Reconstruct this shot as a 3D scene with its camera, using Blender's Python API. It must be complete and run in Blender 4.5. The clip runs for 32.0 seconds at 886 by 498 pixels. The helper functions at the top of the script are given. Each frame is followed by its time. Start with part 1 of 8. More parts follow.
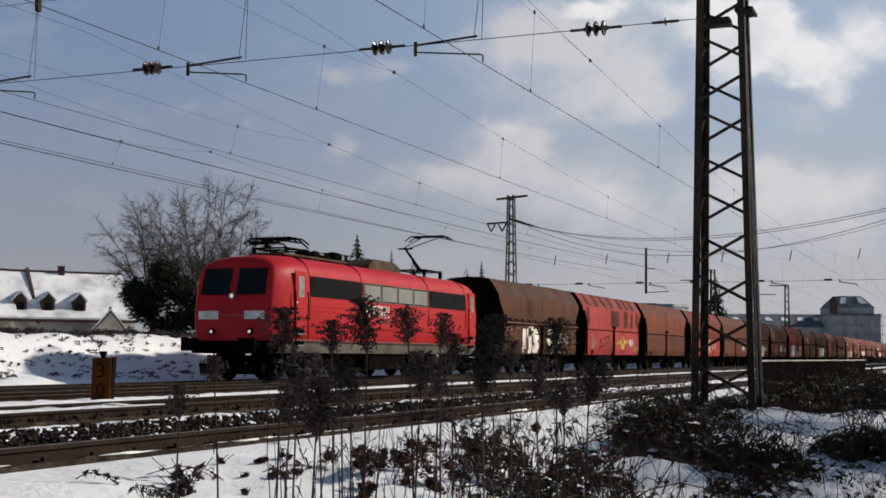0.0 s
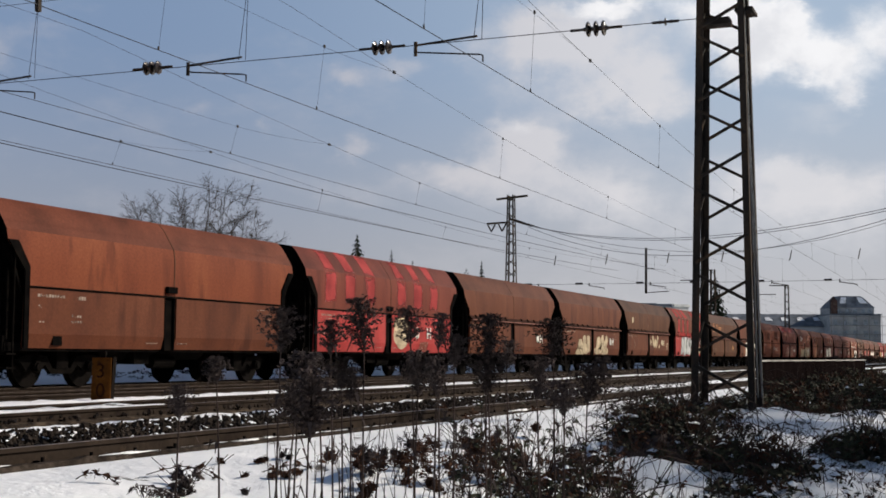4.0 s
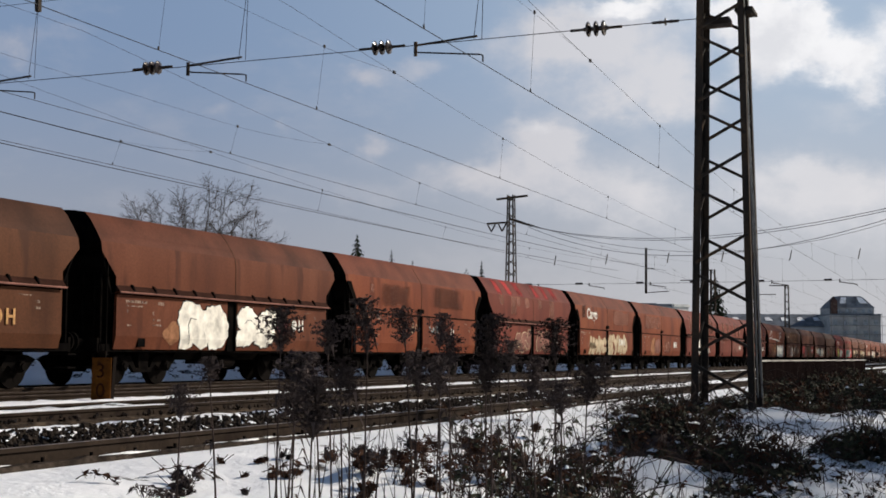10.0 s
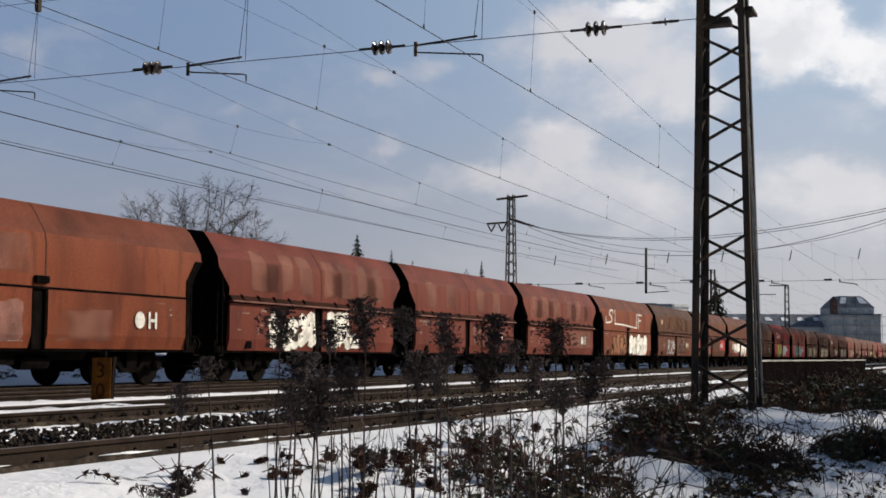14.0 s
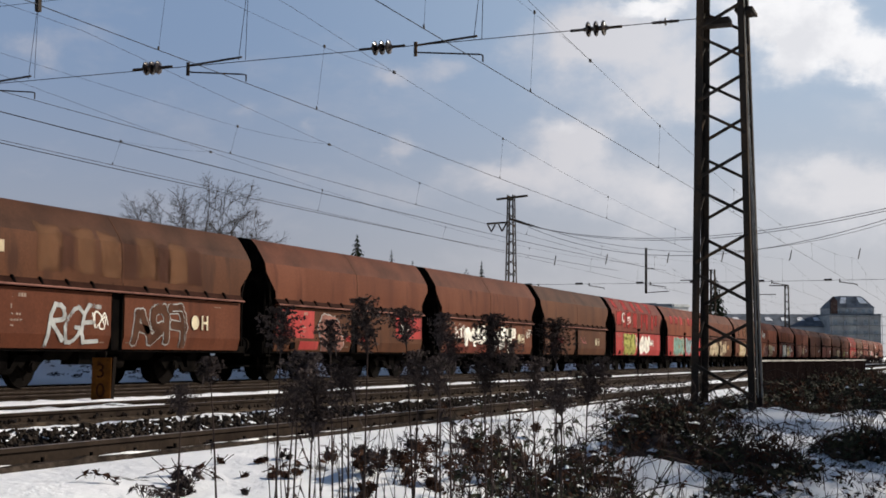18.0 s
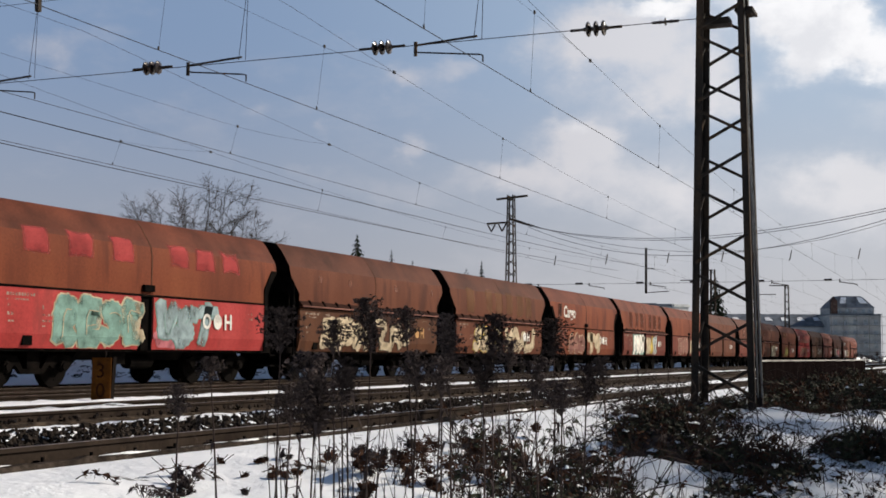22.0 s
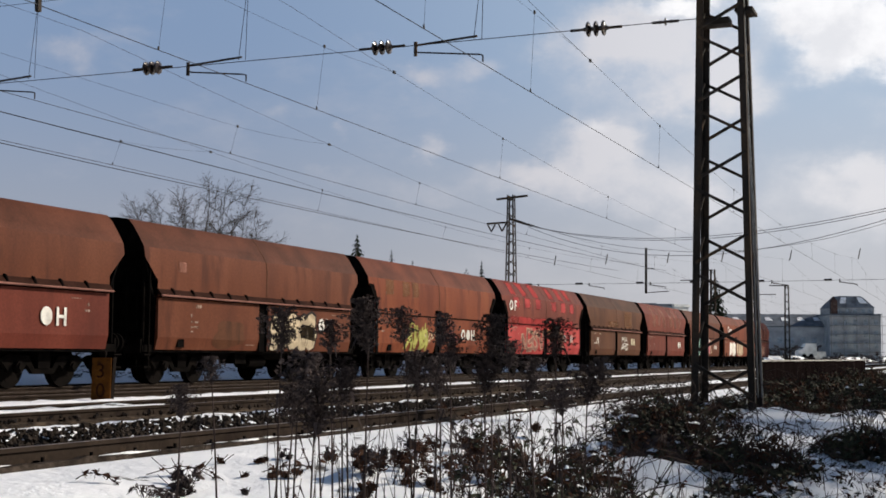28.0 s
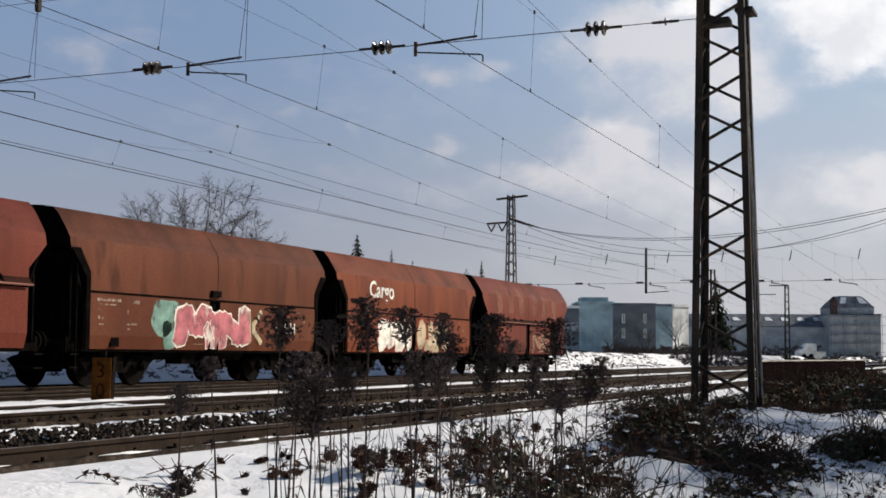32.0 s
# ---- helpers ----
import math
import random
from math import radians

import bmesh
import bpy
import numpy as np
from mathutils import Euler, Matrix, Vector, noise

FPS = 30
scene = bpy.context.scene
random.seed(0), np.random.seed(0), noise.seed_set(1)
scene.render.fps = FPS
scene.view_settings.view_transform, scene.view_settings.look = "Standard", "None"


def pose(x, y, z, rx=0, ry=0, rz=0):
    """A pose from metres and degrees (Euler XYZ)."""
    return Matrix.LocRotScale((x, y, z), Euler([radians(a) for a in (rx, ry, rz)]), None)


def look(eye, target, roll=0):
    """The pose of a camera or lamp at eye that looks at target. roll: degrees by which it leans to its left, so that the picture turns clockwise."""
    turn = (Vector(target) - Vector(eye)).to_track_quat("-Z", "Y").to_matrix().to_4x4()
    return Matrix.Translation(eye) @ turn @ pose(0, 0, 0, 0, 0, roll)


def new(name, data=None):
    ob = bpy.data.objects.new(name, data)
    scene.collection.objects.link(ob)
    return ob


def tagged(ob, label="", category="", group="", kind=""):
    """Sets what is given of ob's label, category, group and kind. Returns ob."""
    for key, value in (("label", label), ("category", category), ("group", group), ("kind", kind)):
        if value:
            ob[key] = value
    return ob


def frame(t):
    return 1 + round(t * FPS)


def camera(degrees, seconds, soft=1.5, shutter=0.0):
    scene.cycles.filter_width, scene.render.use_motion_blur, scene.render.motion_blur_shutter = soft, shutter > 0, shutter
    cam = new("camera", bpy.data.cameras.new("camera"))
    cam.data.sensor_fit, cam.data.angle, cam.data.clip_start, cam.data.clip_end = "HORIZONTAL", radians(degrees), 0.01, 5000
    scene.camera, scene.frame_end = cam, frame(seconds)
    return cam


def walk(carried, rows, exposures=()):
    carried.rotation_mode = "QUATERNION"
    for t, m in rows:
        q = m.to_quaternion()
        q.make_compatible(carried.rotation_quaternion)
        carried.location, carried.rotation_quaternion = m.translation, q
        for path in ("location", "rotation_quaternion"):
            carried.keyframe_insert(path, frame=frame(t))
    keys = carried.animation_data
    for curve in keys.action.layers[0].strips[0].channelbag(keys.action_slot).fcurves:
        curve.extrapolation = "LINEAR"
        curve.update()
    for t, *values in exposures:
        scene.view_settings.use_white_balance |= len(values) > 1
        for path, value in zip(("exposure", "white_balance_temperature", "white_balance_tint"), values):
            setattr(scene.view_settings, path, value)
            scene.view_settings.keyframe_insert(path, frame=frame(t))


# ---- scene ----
cam = camera(36.71, 32.0, soft=1.7)
EYE = Vector((0.0, 0.0, 0.732))
AIM = Vector((math.sin(1.1891) * math.cos(0.0802), math.cos(1.1891) * math.cos(0.0802), math.sin(0.0802)))
STILL = look(EYE, EYE + AIM, 0.298)
walk(cam, [(0.0, STILL), (32.0, STILL)], exposures=[(0.0, -0.13), (1.5, 0.01), (13.0, 0.03), (23.0, 0.11), (32.0, 0.13)])

# ---- light: low winter sun from behind and to the right of the view, thin cloud ----
SUN_AZ, SUN_EL = radians(-45.0), radians(29.0)   # azimuth from +x towards +y
world = bpy.data.worlds.new("winter_sky")
scene.world = world
world.use_nodes = True
wn = world.node_tree.nodes
sky = wn.new("ShaderNodeTexSky")
sky.sky_type = "NISHITA"
sky.sun_disc = False
sky.sun_elevation = SUN_EL
sky.sun_rotation = radians(90.0) - SUN_AZ
sky.air_density, sky.dust_density, sky.ozone_density = 1.0, 0.8, 1.6
wn["Background"].inputs["Strength"].default_value = 0.071
world.node_tree.links.new(sky.outputs[0], wn["Background"].inputs["Color"])
lamp = bpy.data.lights.new("sun", "SUN")
lamp.energy, lamp.angle, lamp.color = 4.65, radians(1.8), (1.0, 0.90, 0.77)
sun = new("sun", lamp)
sun.matrix_world = look((60, -40, 60), Vector((60, -40, 60)) - Vector((math.cos(SUN_AZ) * math.cos(SUN_EL), math.sin(SUN_AZ) * math.cos(SUN_EL), math.sin(SUN_EL))))

# the plan: four parallel tracks along x, the train on the far one
TRACKS = (7.42, 11.85, 16.41, 20.19)
TRAIN_Y = TRACKS[3]
PITCH = {"A": 12.824, "B": 13.33}        # wagons of the two kinds over their buffers

# ---- drifting clouds: a far sheet of sky behind everything, curved round the place ----
def cloud_sheet():
    """u, v of the sheet: degrees from its middle and over the horizon, by tens."""
    R, az0 = 3000.0, 21.87
    us, vs = [i * 2.0 - 34 for i in range(33)], [-1.5 + i * 1.5 for i in range(19)]
    me = bpy.data.meshes.new("cloud_backdrop")
    pts = []
    for v in vs:
        for u in us:
            a, e = radians(az0 - u), radians(v)
            pts.append((R * math.cos(a) * math.cos(e), R * math.sin(a) * math.cos(e), R * math.sin(e)))
    k = len(us)
    fs = [(j * k + i, j * k + i + 1, (j + 1) * k + i + 1, (j + 1) * k + i) for j in range(len(vs) - 1) for i in range(k - 1)]
    me.from_pydata(pts, [], fs)
    uv = me.uv_layers.new(name="sky")
    for lp in me.loops:
        j, i = divmod(lp.vertex_index, k)
        uv.data[lp.index].uv = (us[i] / 10, vs[j] / 10)
    m = bpy.data.materials.new("hazy_blue_sky_with_clouds")
    m.use_nodes = True
    n, l = m.node_tree.nodes, m.node_tree.links
    n.remove(n["Principled BSDF"])
    em = n.new("ShaderNodeEmission")
    l.new(em.outputs[0], n["Material Output"].inputs[0])
    tc = n.new("ShaderNodeTexCoord")
    sep = n.new("ShaderNodeSeparateXYZ"); l.new(tc.outputs["UV"], sep.inputs[0])
    def op(kind, a, b=None, c=None):
        q = n.new("ShaderNodeMath"); q.operation = kind
        for i, val in enumerate((a, b, c)):
            if val is None:
                continue
            if isinstance(val, (int, float)):
                q.inputs[i].default_value = val
            else:
                l.new(val, q.inputs[i])
        return q.outputs[0]
    def noise_of(scale, detail, rough, stretch=1.6, off=0.0):
        mp = n.new("ShaderNodeMapping"); mp.inputs["Scale"].default_value = (1.0, stretch, 1.0); mp.inputs["Location"].default_value = (off, off, 0)
        l.new(tc.outputs["UV"], mp.inputs[0])
        t = n.new("ShaderNodeTexNoise"); t.inputs["Scale"].default_value, t.inputs["Detail"].default_value, t.inputs["Roughness"].default_value = scale, detail, rough
        l.new(mp.outputs[0], t.inputs["Vector"]); return t.outputs[0]
    def mix(f, a, b):
        q = n.new("ShaderNodeMix"); q.data_type = "RGBA"
        l.new(f, q.inputs[0])
        for i, val in ((6, a), (7, b)):
            if isinstance(val, tuple):
                q.inputs[i].default_value = (*val, 1)
            else:
                l.new(val, q.inputs[i])
        return q.outputs[2]
    def span(src, a, c):
        r = n.new("ShaderNodeMapRange"); r.interpolation_type = "SMOOTHSTEP"
        r.inputs[1].default_value, r.inputs[2].default_value = a, c
        l.new(src, r.inputs[0]); return r.outputs[0]
    u, v = sep.outputs[0], sep.outputs[1]
    wob = op("MULTIPLY_ADD", noise_of(3.2, 6, 0.6), 0.34, -0.17)
    wob2 = op("MULTIPLY_ADD", noise_of(3.2, 6, 0.6, 1.6, 5.0), 0.30, -0.15)
    uu, vv = op("ADD", u, wob), op("ADD", v, wob2)
    def heap(clouds):
        total = None
        for cu, cv, ru, rv, s in clouds:
            du, dv = op("MULTIPLY", op("SUBTRACT", uu, cu), 1 / ru), op("MULTIPLY", op("SUBTRACT", vv, cv), 1 / rv)
            d = op("ADD", op("MULTIPLY", du, du), op("MULTIPLY", dv, dv))
            g = op("MULTIPLY", op("EXPONENT", op("MULTIPLY", d, -1.0)), s)
            total = g if total is None else op("ADD", total, g)
        return total
    soft = heap([(0.61, 1.30, 0.46, 0.23, 0.85), (0.34, 1.37, 0.17, 0.12, 0.55), (0.77, 1.10, 0.22, 0.12, 0.60), (0.27, 0.95, 0.15, 0.11, 0.85), (0.35, 0.88, 0.11, 0.07, 0.50), (-0.46, 0.90, 0.08, 0.07, 0.62), (-0.49, 1.19, 0.14, 0.09, 0.50), (-0.24, 1.25, 0.11, 0.08, 0.46),
                 (-1.95, 1.23, 0.16, 0.09, 0.55), (-0.83, 0.98, 0.07, 0.05, 0.40), (-0.05, 0.78, 0.19, 0.08, 0.50), (0.39, 0.73, 0.46, 0.15, 0.66), (0.82, 0.60, 0.29, 0.12, 0.52), (-0.54, 0.72, 0.36, 0.07, 0.36), (-0.88, 0.79, 0.15, 0.05, 0.28), (1.33, 0.74, 0.27, 0.13, 0.75),
                 (1.62, 0.68, 0.22, 0.12, 0.68), (1.51, 0.50, 0.48, 0.10, 0.40), (1.56, 1.01, 0.24, 0.07, 0.35), (0.07, 1.33, 0.09, 0.05, 0.25), (-1.12, 1.05, 0.10, 0.05, 0.25), (-1.74, 1.32, 0.15, 0.06, 0.34)])
    bright = heap([(1.27, 1.34, 0.19, 0.15, 1.0), (1.39, 1.27, 0.12, 0.11, 0.9), (1.11, 1.40, 0.17, 0.12, 0.8), (1.20, 1.21, 0.10, 0.09, 0.6), (1.58, 1.21, 0.11, 0.09, 0.95), (1.69, 1.07, 0.08, 0.08, 0.9), (0.71, 1.48, 0.27, 0.04, 0.7), (0.54, 1.46, 0.15, 0.05, 0.5),
                   (0.25, 0.98, 0.10, 0.06, 0.45), (1.44, 1.40, 0.07, 0.07, 0.5), (1.33, 0.78, 0.15, 0.06, 0.35), (1.79, 1.31, 0.15, 0.15, 0.8)])
    wisp = op("MULTIPLY", span(noise_of(1.4, 8, 0.62, 1.9, 3.3), 0.50, 0.70), 0.16)
    blue = mix(span(v, 0.0, 1.45), (0.345, 0.354, 0.390), (0.205, 0.290, 0.445))
    side = mix(span(v, 0.1, 1.4), (0.515, 0.515, 0.540), (0.385, 0.485, 0.620))
    base = mix(span(u, -1.6, 1.7), blue, side)
    puff = op("MULTIPLY_ADD", noise_of(3.6, 9, 0.58, 1.15, 7.0), 1.9, -0.05)
    veil = op("ADD", op("MULTIPLY", span(op("MULTIPLY", soft, puff), 0.10, 0.85), 0.85), wisp)
    col = mix(veil, base, mix(span(u, -1.2, 1.2), (0.53, 0.51, 0.545), (0.72, 0.71, 0.735)))
    core = op("MULTIPLY", span(op("MULTIPLY", bright, puff), 0.10, 0.95), 0.92)
    col = mix(core, col, mix(span(noise_of(2.6, 8, 0.6, 1.2, 11.0), 0.36, 0.62), (0.76, 0.76, 0.79), (0.95, 0.94, 0.95)))
    l.new(col, em.inputs["Color"])
    em.inputs["Strength"].default_value = 1.0
    me.materials.append(m)
    ob = new("cloud_backdrop", me)
    return tagged(ob, "hazy blue winter sky with drifting white clouds", "sky", kind="structure")


CLOUDS = cloud_sheet()

# ---- materials ----
def mat(name, base, rough=0.8, metal=0.0, dark=None, light=None, scale=1.5, fine=25.0, bump=0.15, spots=None, spot_at=0.62, coord="Object", streak=False, grain=0.35, jitter=0.0, spec=0.03):
    """base colour broken by large stains towards dark and light, fine grain and bump; spots: a second colour in patches."""
    m = bpy.data.materials.new(name)
    m.use_nodes = True
    nt = m.node_tree
    n, l = nt.nodes, nt.links
    b = n["Principled BSDF"]
    b.inputs["Roughness"].default_value, b.inputs["Metallic"].default_value, b.inputs["Specular IOR Level"].default_value = rough, metal, spec
    dark = dark or tuple(c * 0.6 for c in base)
    light = light or tuple(min(1, c * 1.3) for c in base)
    tc = n.new("ShaderNodeTexCoord")
    vec = tc.outputs[coord]
    info = n.new("ShaderNodeObjectInfo")
    shift = n.new("ShaderNodeVectorMath"); shift.operation = "MULTIPLY_ADD"
    rnd = n.new("ShaderNodeCombineXYZ")
    l.new(info.outputs["Random"], rnd.inputs[0]); l.new(info.outputs["Random"], rnd.inputs[2])
    l.new(rnd.outputs[0], shift.inputs[0]); shift.inputs[1].default_value = (37, 0, 19); l.new(vec, shift.inputs[2])
    vec = shift.outputs[0]
    if streak:
        mp = n.new("ShaderNodeMapping"); mp.inputs["Scale"].default_value = (1.0, 1.0, 0.22)
        l.new(vec, mp.inputs[0]); vec = mp.outputs[0]
    t1 = n.new("ShaderNodeTexNoise"); t1.inputs["Scale"].default_value = scale; t1.inputs["Detail"].default_value = 6
    t2 = n.new("ShaderNodeTexNoise"); t2.inputs["Scale"].default_value = fine; t2.inputs["Detail"].default_value = 4
    l.new(vec, t1.inputs["Vector"]); l.new(tc.outputs[coord], t2.inputs["Vector"])
    r = n.new("ShaderNodeValToRGB")
    r.color_ramp.elements[0].position, r.color_ramp.elements[1].position = 0.3, 0.7
    r.color_ramp.elements[0].color, r.color_ramp.elements[1].color = (*dark, 1), (*light, 1)
    e = r.color_ramp.elements.new(0.5); e.color = (*base, 1)
    l.new(t1.outputs[0], r.inputs[0])
    col = r.outputs[0]
    mx = n.new("ShaderNodeMix"); mx.data_type = "RGBA"; mx.blend_type = "OVERLAY"; mx.inputs[0].default_value = grain
    l.new(col, mx.inputs[6]); l.new(t2.outputs[0], mx.inputs[7]); col = mx.outputs[2]
    if spots:
        t3 = n.new("ShaderNodeTexNoise"); t3.inputs["Scale"].default_value = scale * 2.7; t3.inputs["Detail"].default_value = 8
        l.new(vec, t3.inputs["Vector"])
        r3 = n.new("ShaderNodeValToRGB"); r3.color_ramp.elements[0].position, r3.color_ramp.elements[1].position = spot_at, spot_at + 0.12
        l.new(t3.outputs[0], r3.inputs[0])
        m3 = n.new("ShaderNodeMix"); m3.data_type = "RGBA"; l.new(r3.outputs[0], m3.inputs[0]); l.new(col, m3.inputs[6]); m3.inputs[7].default_value = (*spots, 1)
        col = m3.outputs[2]
    if jitter:
        h = n.new("ShaderNodeHueSaturation"); mm = n.new("ShaderNodeMapRange")
        mm.inputs[3].default_value, mm.inputs[4].default_value = 1 - jitter, 1 + jitter
        l.new(info.outputs["Random"], mm.inputs[0]); l.new(mm.outputs[0], h.inputs["Value"]); l.new(col, h.inputs["Color"]); col = h.outputs[0]
    l.new(col, b.inputs["Base Color"])
    if bump:
        bp = n.new("ShaderNodeBump"); bp.inputs["Strength"].default_value = bump; bp.inputs["Distance"].default_value = 0.02
        l.new(t2.outputs[0], bp.inputs["Height"]); l.new(bp.outputs[0], b.inputs["Normal"])
    return m


M = {}
M["snow"] = mat("snow", (0.86, 0.87, 0.90), 0.6, dark=(0.78, 0.80, 0.83), light=(0.91, 0.92, 0.94), scale=0.8, fine=9, bump=0.5, grain=0.08)
M["rail"] = mat("rusty_rail", (0.03, 0.022, 0.017), 0.85, dark=(0.017, 0.012, 0.01), scale=3, spots=(0.0553, 0.0391, 0.0272))
M["rail_head"] = mat("worn_rail_head", (0.17, 0.14, 0.12), 0.45, 0.6, scale=3, bump=0.05)
M["ballast"] = mat("brown_ballast", (0.062, 0.046, 0.033), 0.95, dark=(0.025, 0.019, 0.015), light=(0.11, 0.082, 0.058), scale=7, fine=40, bump=1.0, coord="Object", grain=0.6)
M["stone"] = mat("ballast_stone", (0.032, 0.025, 0.02), 0.95, dark=(0.013, 0.01, 0.009), light=(0.07, 0.055, 0.045), scale=9, fine=50, bump=0.5)
M["sleeper"] = mat("old_sleeper", (0.09, 0.07, 0.055), 0.9, scale=3, fine=30, bump=0.5)
M["mast"] = mat("dark_mast_steel", (0.045, 0.038, 0.033), 0.7, 0.3, dark=(0.02, 0.017, 0.015), light=(0.10, 0.065, 0.04), scale=2.5, bump=0.25, streak=True)
M["zinc"] = mat("grey_zinc_steel", (0.20, 0.20, 0.20), 0.55, 0.6, scale=4, bump=0.1)
M["wire"] = mat("dull_copper_wire", (0.045, 0.045, 0.048), 0.6, 0.5, bump=0)
M["porcelain"] = mat("brown_porcelain", (0.035, 0.024, 0.02), 0.12, spec=0.5, bump=0, scale=4)
M["brown"] = mat("faded_brown_paint", (0.1101, 0.0337, 0.0155), 0.68, dark=(0.0779, 0.0229, 0.0116), light=(0.1424, 0.0472, 0.0237), scale=0.7, fine=18, bump=0.08, streak=True, jitter=0.05, spots=(0.0704, 0.0210, 0.0110), spot_at=0.55, spec=0.085)
M["olive"] = mat("dirty_olive_brown_paint", (0.0842, 0.0313, 0.0139), 0.68, dark=(0.0563, 0.0203, 0.0090), light=(0.1052, 0.0405, 0.0184), scale=0.7, fine=18, bump=0.08, streak=True, jitter=0.05, spots=(0.0526, 0.0197, 0.0100), spot_at=0.55, spec=0.085)
M["orange"] = mat("rusty_orange_brown_paint", (0.1601, 0.0403, 0.0168), 0.68, dark=(0.0951, 0.0223, 0.0105), light=(0.1989, 0.0556, 0.0221), scale=0.7, fine=18, bump=0.08, streak=True, jitter=0.05, spots=(0.1019, 0.0250, 0.0116), spot_at=0.55, spec=0.085)
M["dusky"] = mat("dusky_red_paint", (0.1341, 0.0308, 0.0189), 0.68, dark=(0.0887, 0.0192, 0.0121), light=(0.1676, 0.0425, 0.0265), scale=0.7, fine=18, bump=0.08, streak=True, jitter=0.05, spots=(0.0887, 0.0206, 0.0131), spot_at=0.55, spec=0.085)
M["red"] = mat("faded_red_paint", (0.3596, 0.0425, 0.0396), 0.68, dark=(0.2480, 0.0304, 0.0267), light=(0.4339, 0.0668, 0.0614), scale=0.7, fine=18, bump=0.06, streak=True, spots=(0.2356, 0.0405, 0.0356), spot_at=0.55, spec=0.085)
M["pink"] = mat("washed_red_paint", (0.3402, 0.0705, 0.0678), 0.65, scale=1.2, bump=0.05)
M["pale"] = mat("washed_pale_brown_paint", (0.227, 0.1095, 0.0875), 0.7, scale=1.5, bump=0.05)
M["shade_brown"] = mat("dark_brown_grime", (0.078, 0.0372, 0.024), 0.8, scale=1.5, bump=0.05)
# ledge brown, much darker than the body paints
M["ledge"] = mat("grimy_brown_ledge", (0.030, 0.0125, 0.0085), 0.85, scale=2.0, bump=0.06)
# soot blacks and wheel steel, darkened further for deep shade under and between wagons
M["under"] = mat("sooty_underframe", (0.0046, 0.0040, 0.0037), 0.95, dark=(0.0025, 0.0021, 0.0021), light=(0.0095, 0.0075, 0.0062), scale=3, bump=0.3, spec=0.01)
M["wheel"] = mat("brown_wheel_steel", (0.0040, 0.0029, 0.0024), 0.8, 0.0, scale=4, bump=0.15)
M["white"] = mat("chalky_white_paint", (0.68, 0.66, 0.60), 0.7, scale=3, bump=0.04)
M["cream"] = mat("cream_spray_paint", (0.62, 0.54, 0.38), 0.65, scale=3, bump=0.03)
M["silver"] = mat("silver_spray_paint", (0.55, 0.56, 0.58), 0.45, 0.3, scale=3, bump=0.03)
M["ink"] = mat("black_spray_paint", (0.03, 0.028, 0.03), 0.6, scale=3, bump=0.03)
M["yellow"] = mat("yellow_spray_paint", (0.62, 0.45, 0.09), 0.6, scale=3, bump=0.03)
M["lime"] = mat("lime_spray_paint", (0.50, 0.52, 0.08), 0.6, scale=3, bump=0.03)
M["teal"] = mat("pale_teal_spray_paint", (0.24, 0.40, 0.36), 0.6, scale=3, bump=0.03)
M["blue"] = mat("pale_blue_spray_paint", (0.36, 0.48, 0.52), 0.6, scale=3, bump=0.03)
M["rose"] = mat("rose_spray_paint", (0.62, 0.22, 0.26), 0.6, scale=3, bump=0.03)
M["ochre"] = mat("ochre_spray_paint", (0.50, 0.28, 0.12), 0.6, scale=3, bump=0.03)
M["loco_red"] = mat("traffic_red_paint", (0.43, 0.019, 0.025), 0.45, spec=0.08, dark=(0.37, 0.015, 0.020), light=(0.46, 0.024, 0.030), scale=0.8, fine=20, bump=0.03, grain=0.15)
M["loco_grey"] = mat("dirty_grey_skirt_paint", (0.135, 0.122, 0.102), 0.6, dark=(0.085, 0.073, 0.058), scale=1.2, bump=0.06)
M["loco_roof"] = mat("sooty_roof_paint", (0.10, 0.076, 0.052), 0.8, scale=2, bump=0.1)
M["grille"] = mat("black_louvre", (0.008, 0.008, 0.009), 0.7, spec=0.05, scale=5, bump=0.1)
M["sign"] = mat("rusty_yellow_sign_paint", (0.0884, 0.033, 0.006), 0.75, dark=(0.051, 0.018, 0.0048), light=(0.1156, 0.045, 0.0084), scale=5, spots=(0.034, 0.0144, 0.006), spot_at=0.6)
M["numeral"] = mat("faded_dark_numeral", (0.030, 0.011, 0.005), 0.8, scale=4)
M["sign_side"] = mat("dark_sign_side", (0.0056, 0.0034, 0.0022), 0.8, scale=4)
M["fence"] = mat("tarred_fence_board", (0.0080, 0.0056, 0.0056), 0.95, spec=0.0, scale=3, fine=30, bump=0.3, streak=True, jitter=0.3)
M["stem"] = mat("dry_brown_stem", (0.0560, 0.0410, 0.0360), 0.95, scale=6, bump=0.1, jitter=0.3)
M["seedhead"] = mat("dark_dry_seedhead", (0.0560, 0.0440, 0.0420), 1.0, dark=(0.0300, 0.0245, 0.0245), light=(0.0950, 0.0740, 0.0690), scale=8, bump=0.2, jitter=0.35)
M["bramble"] = mat("dark_bramble_leaf", (0.045, 0.046, 0.023), 0.8, spec=0.2, dark=(0.012, 0.014, 0.007), light=(0.10, 0.10, 0.05), scale=3, bump=0.1, jitter=0.4)
M["red_leaf"] = mat("withered_bramble_leaf", (0.0825, 0.042, 0.0266), 0.95, scale=3, bump=0.1, jitter=0.4)
M["bark"] = mat("grey_brown_bark", (0.051, 0.042, 0.036), 0.95, scale=3, bump=0.5)
M["evergreen"] = mat("dark_evergreen_needles", (0.0120, 0.0180, 0.0105), 0.85, dark=(0.0060, 0.0090, 0.0060), light=(0.0225, 0.0300, 0.0165), scale=1.2, bump=0.2, jitter=0.3)
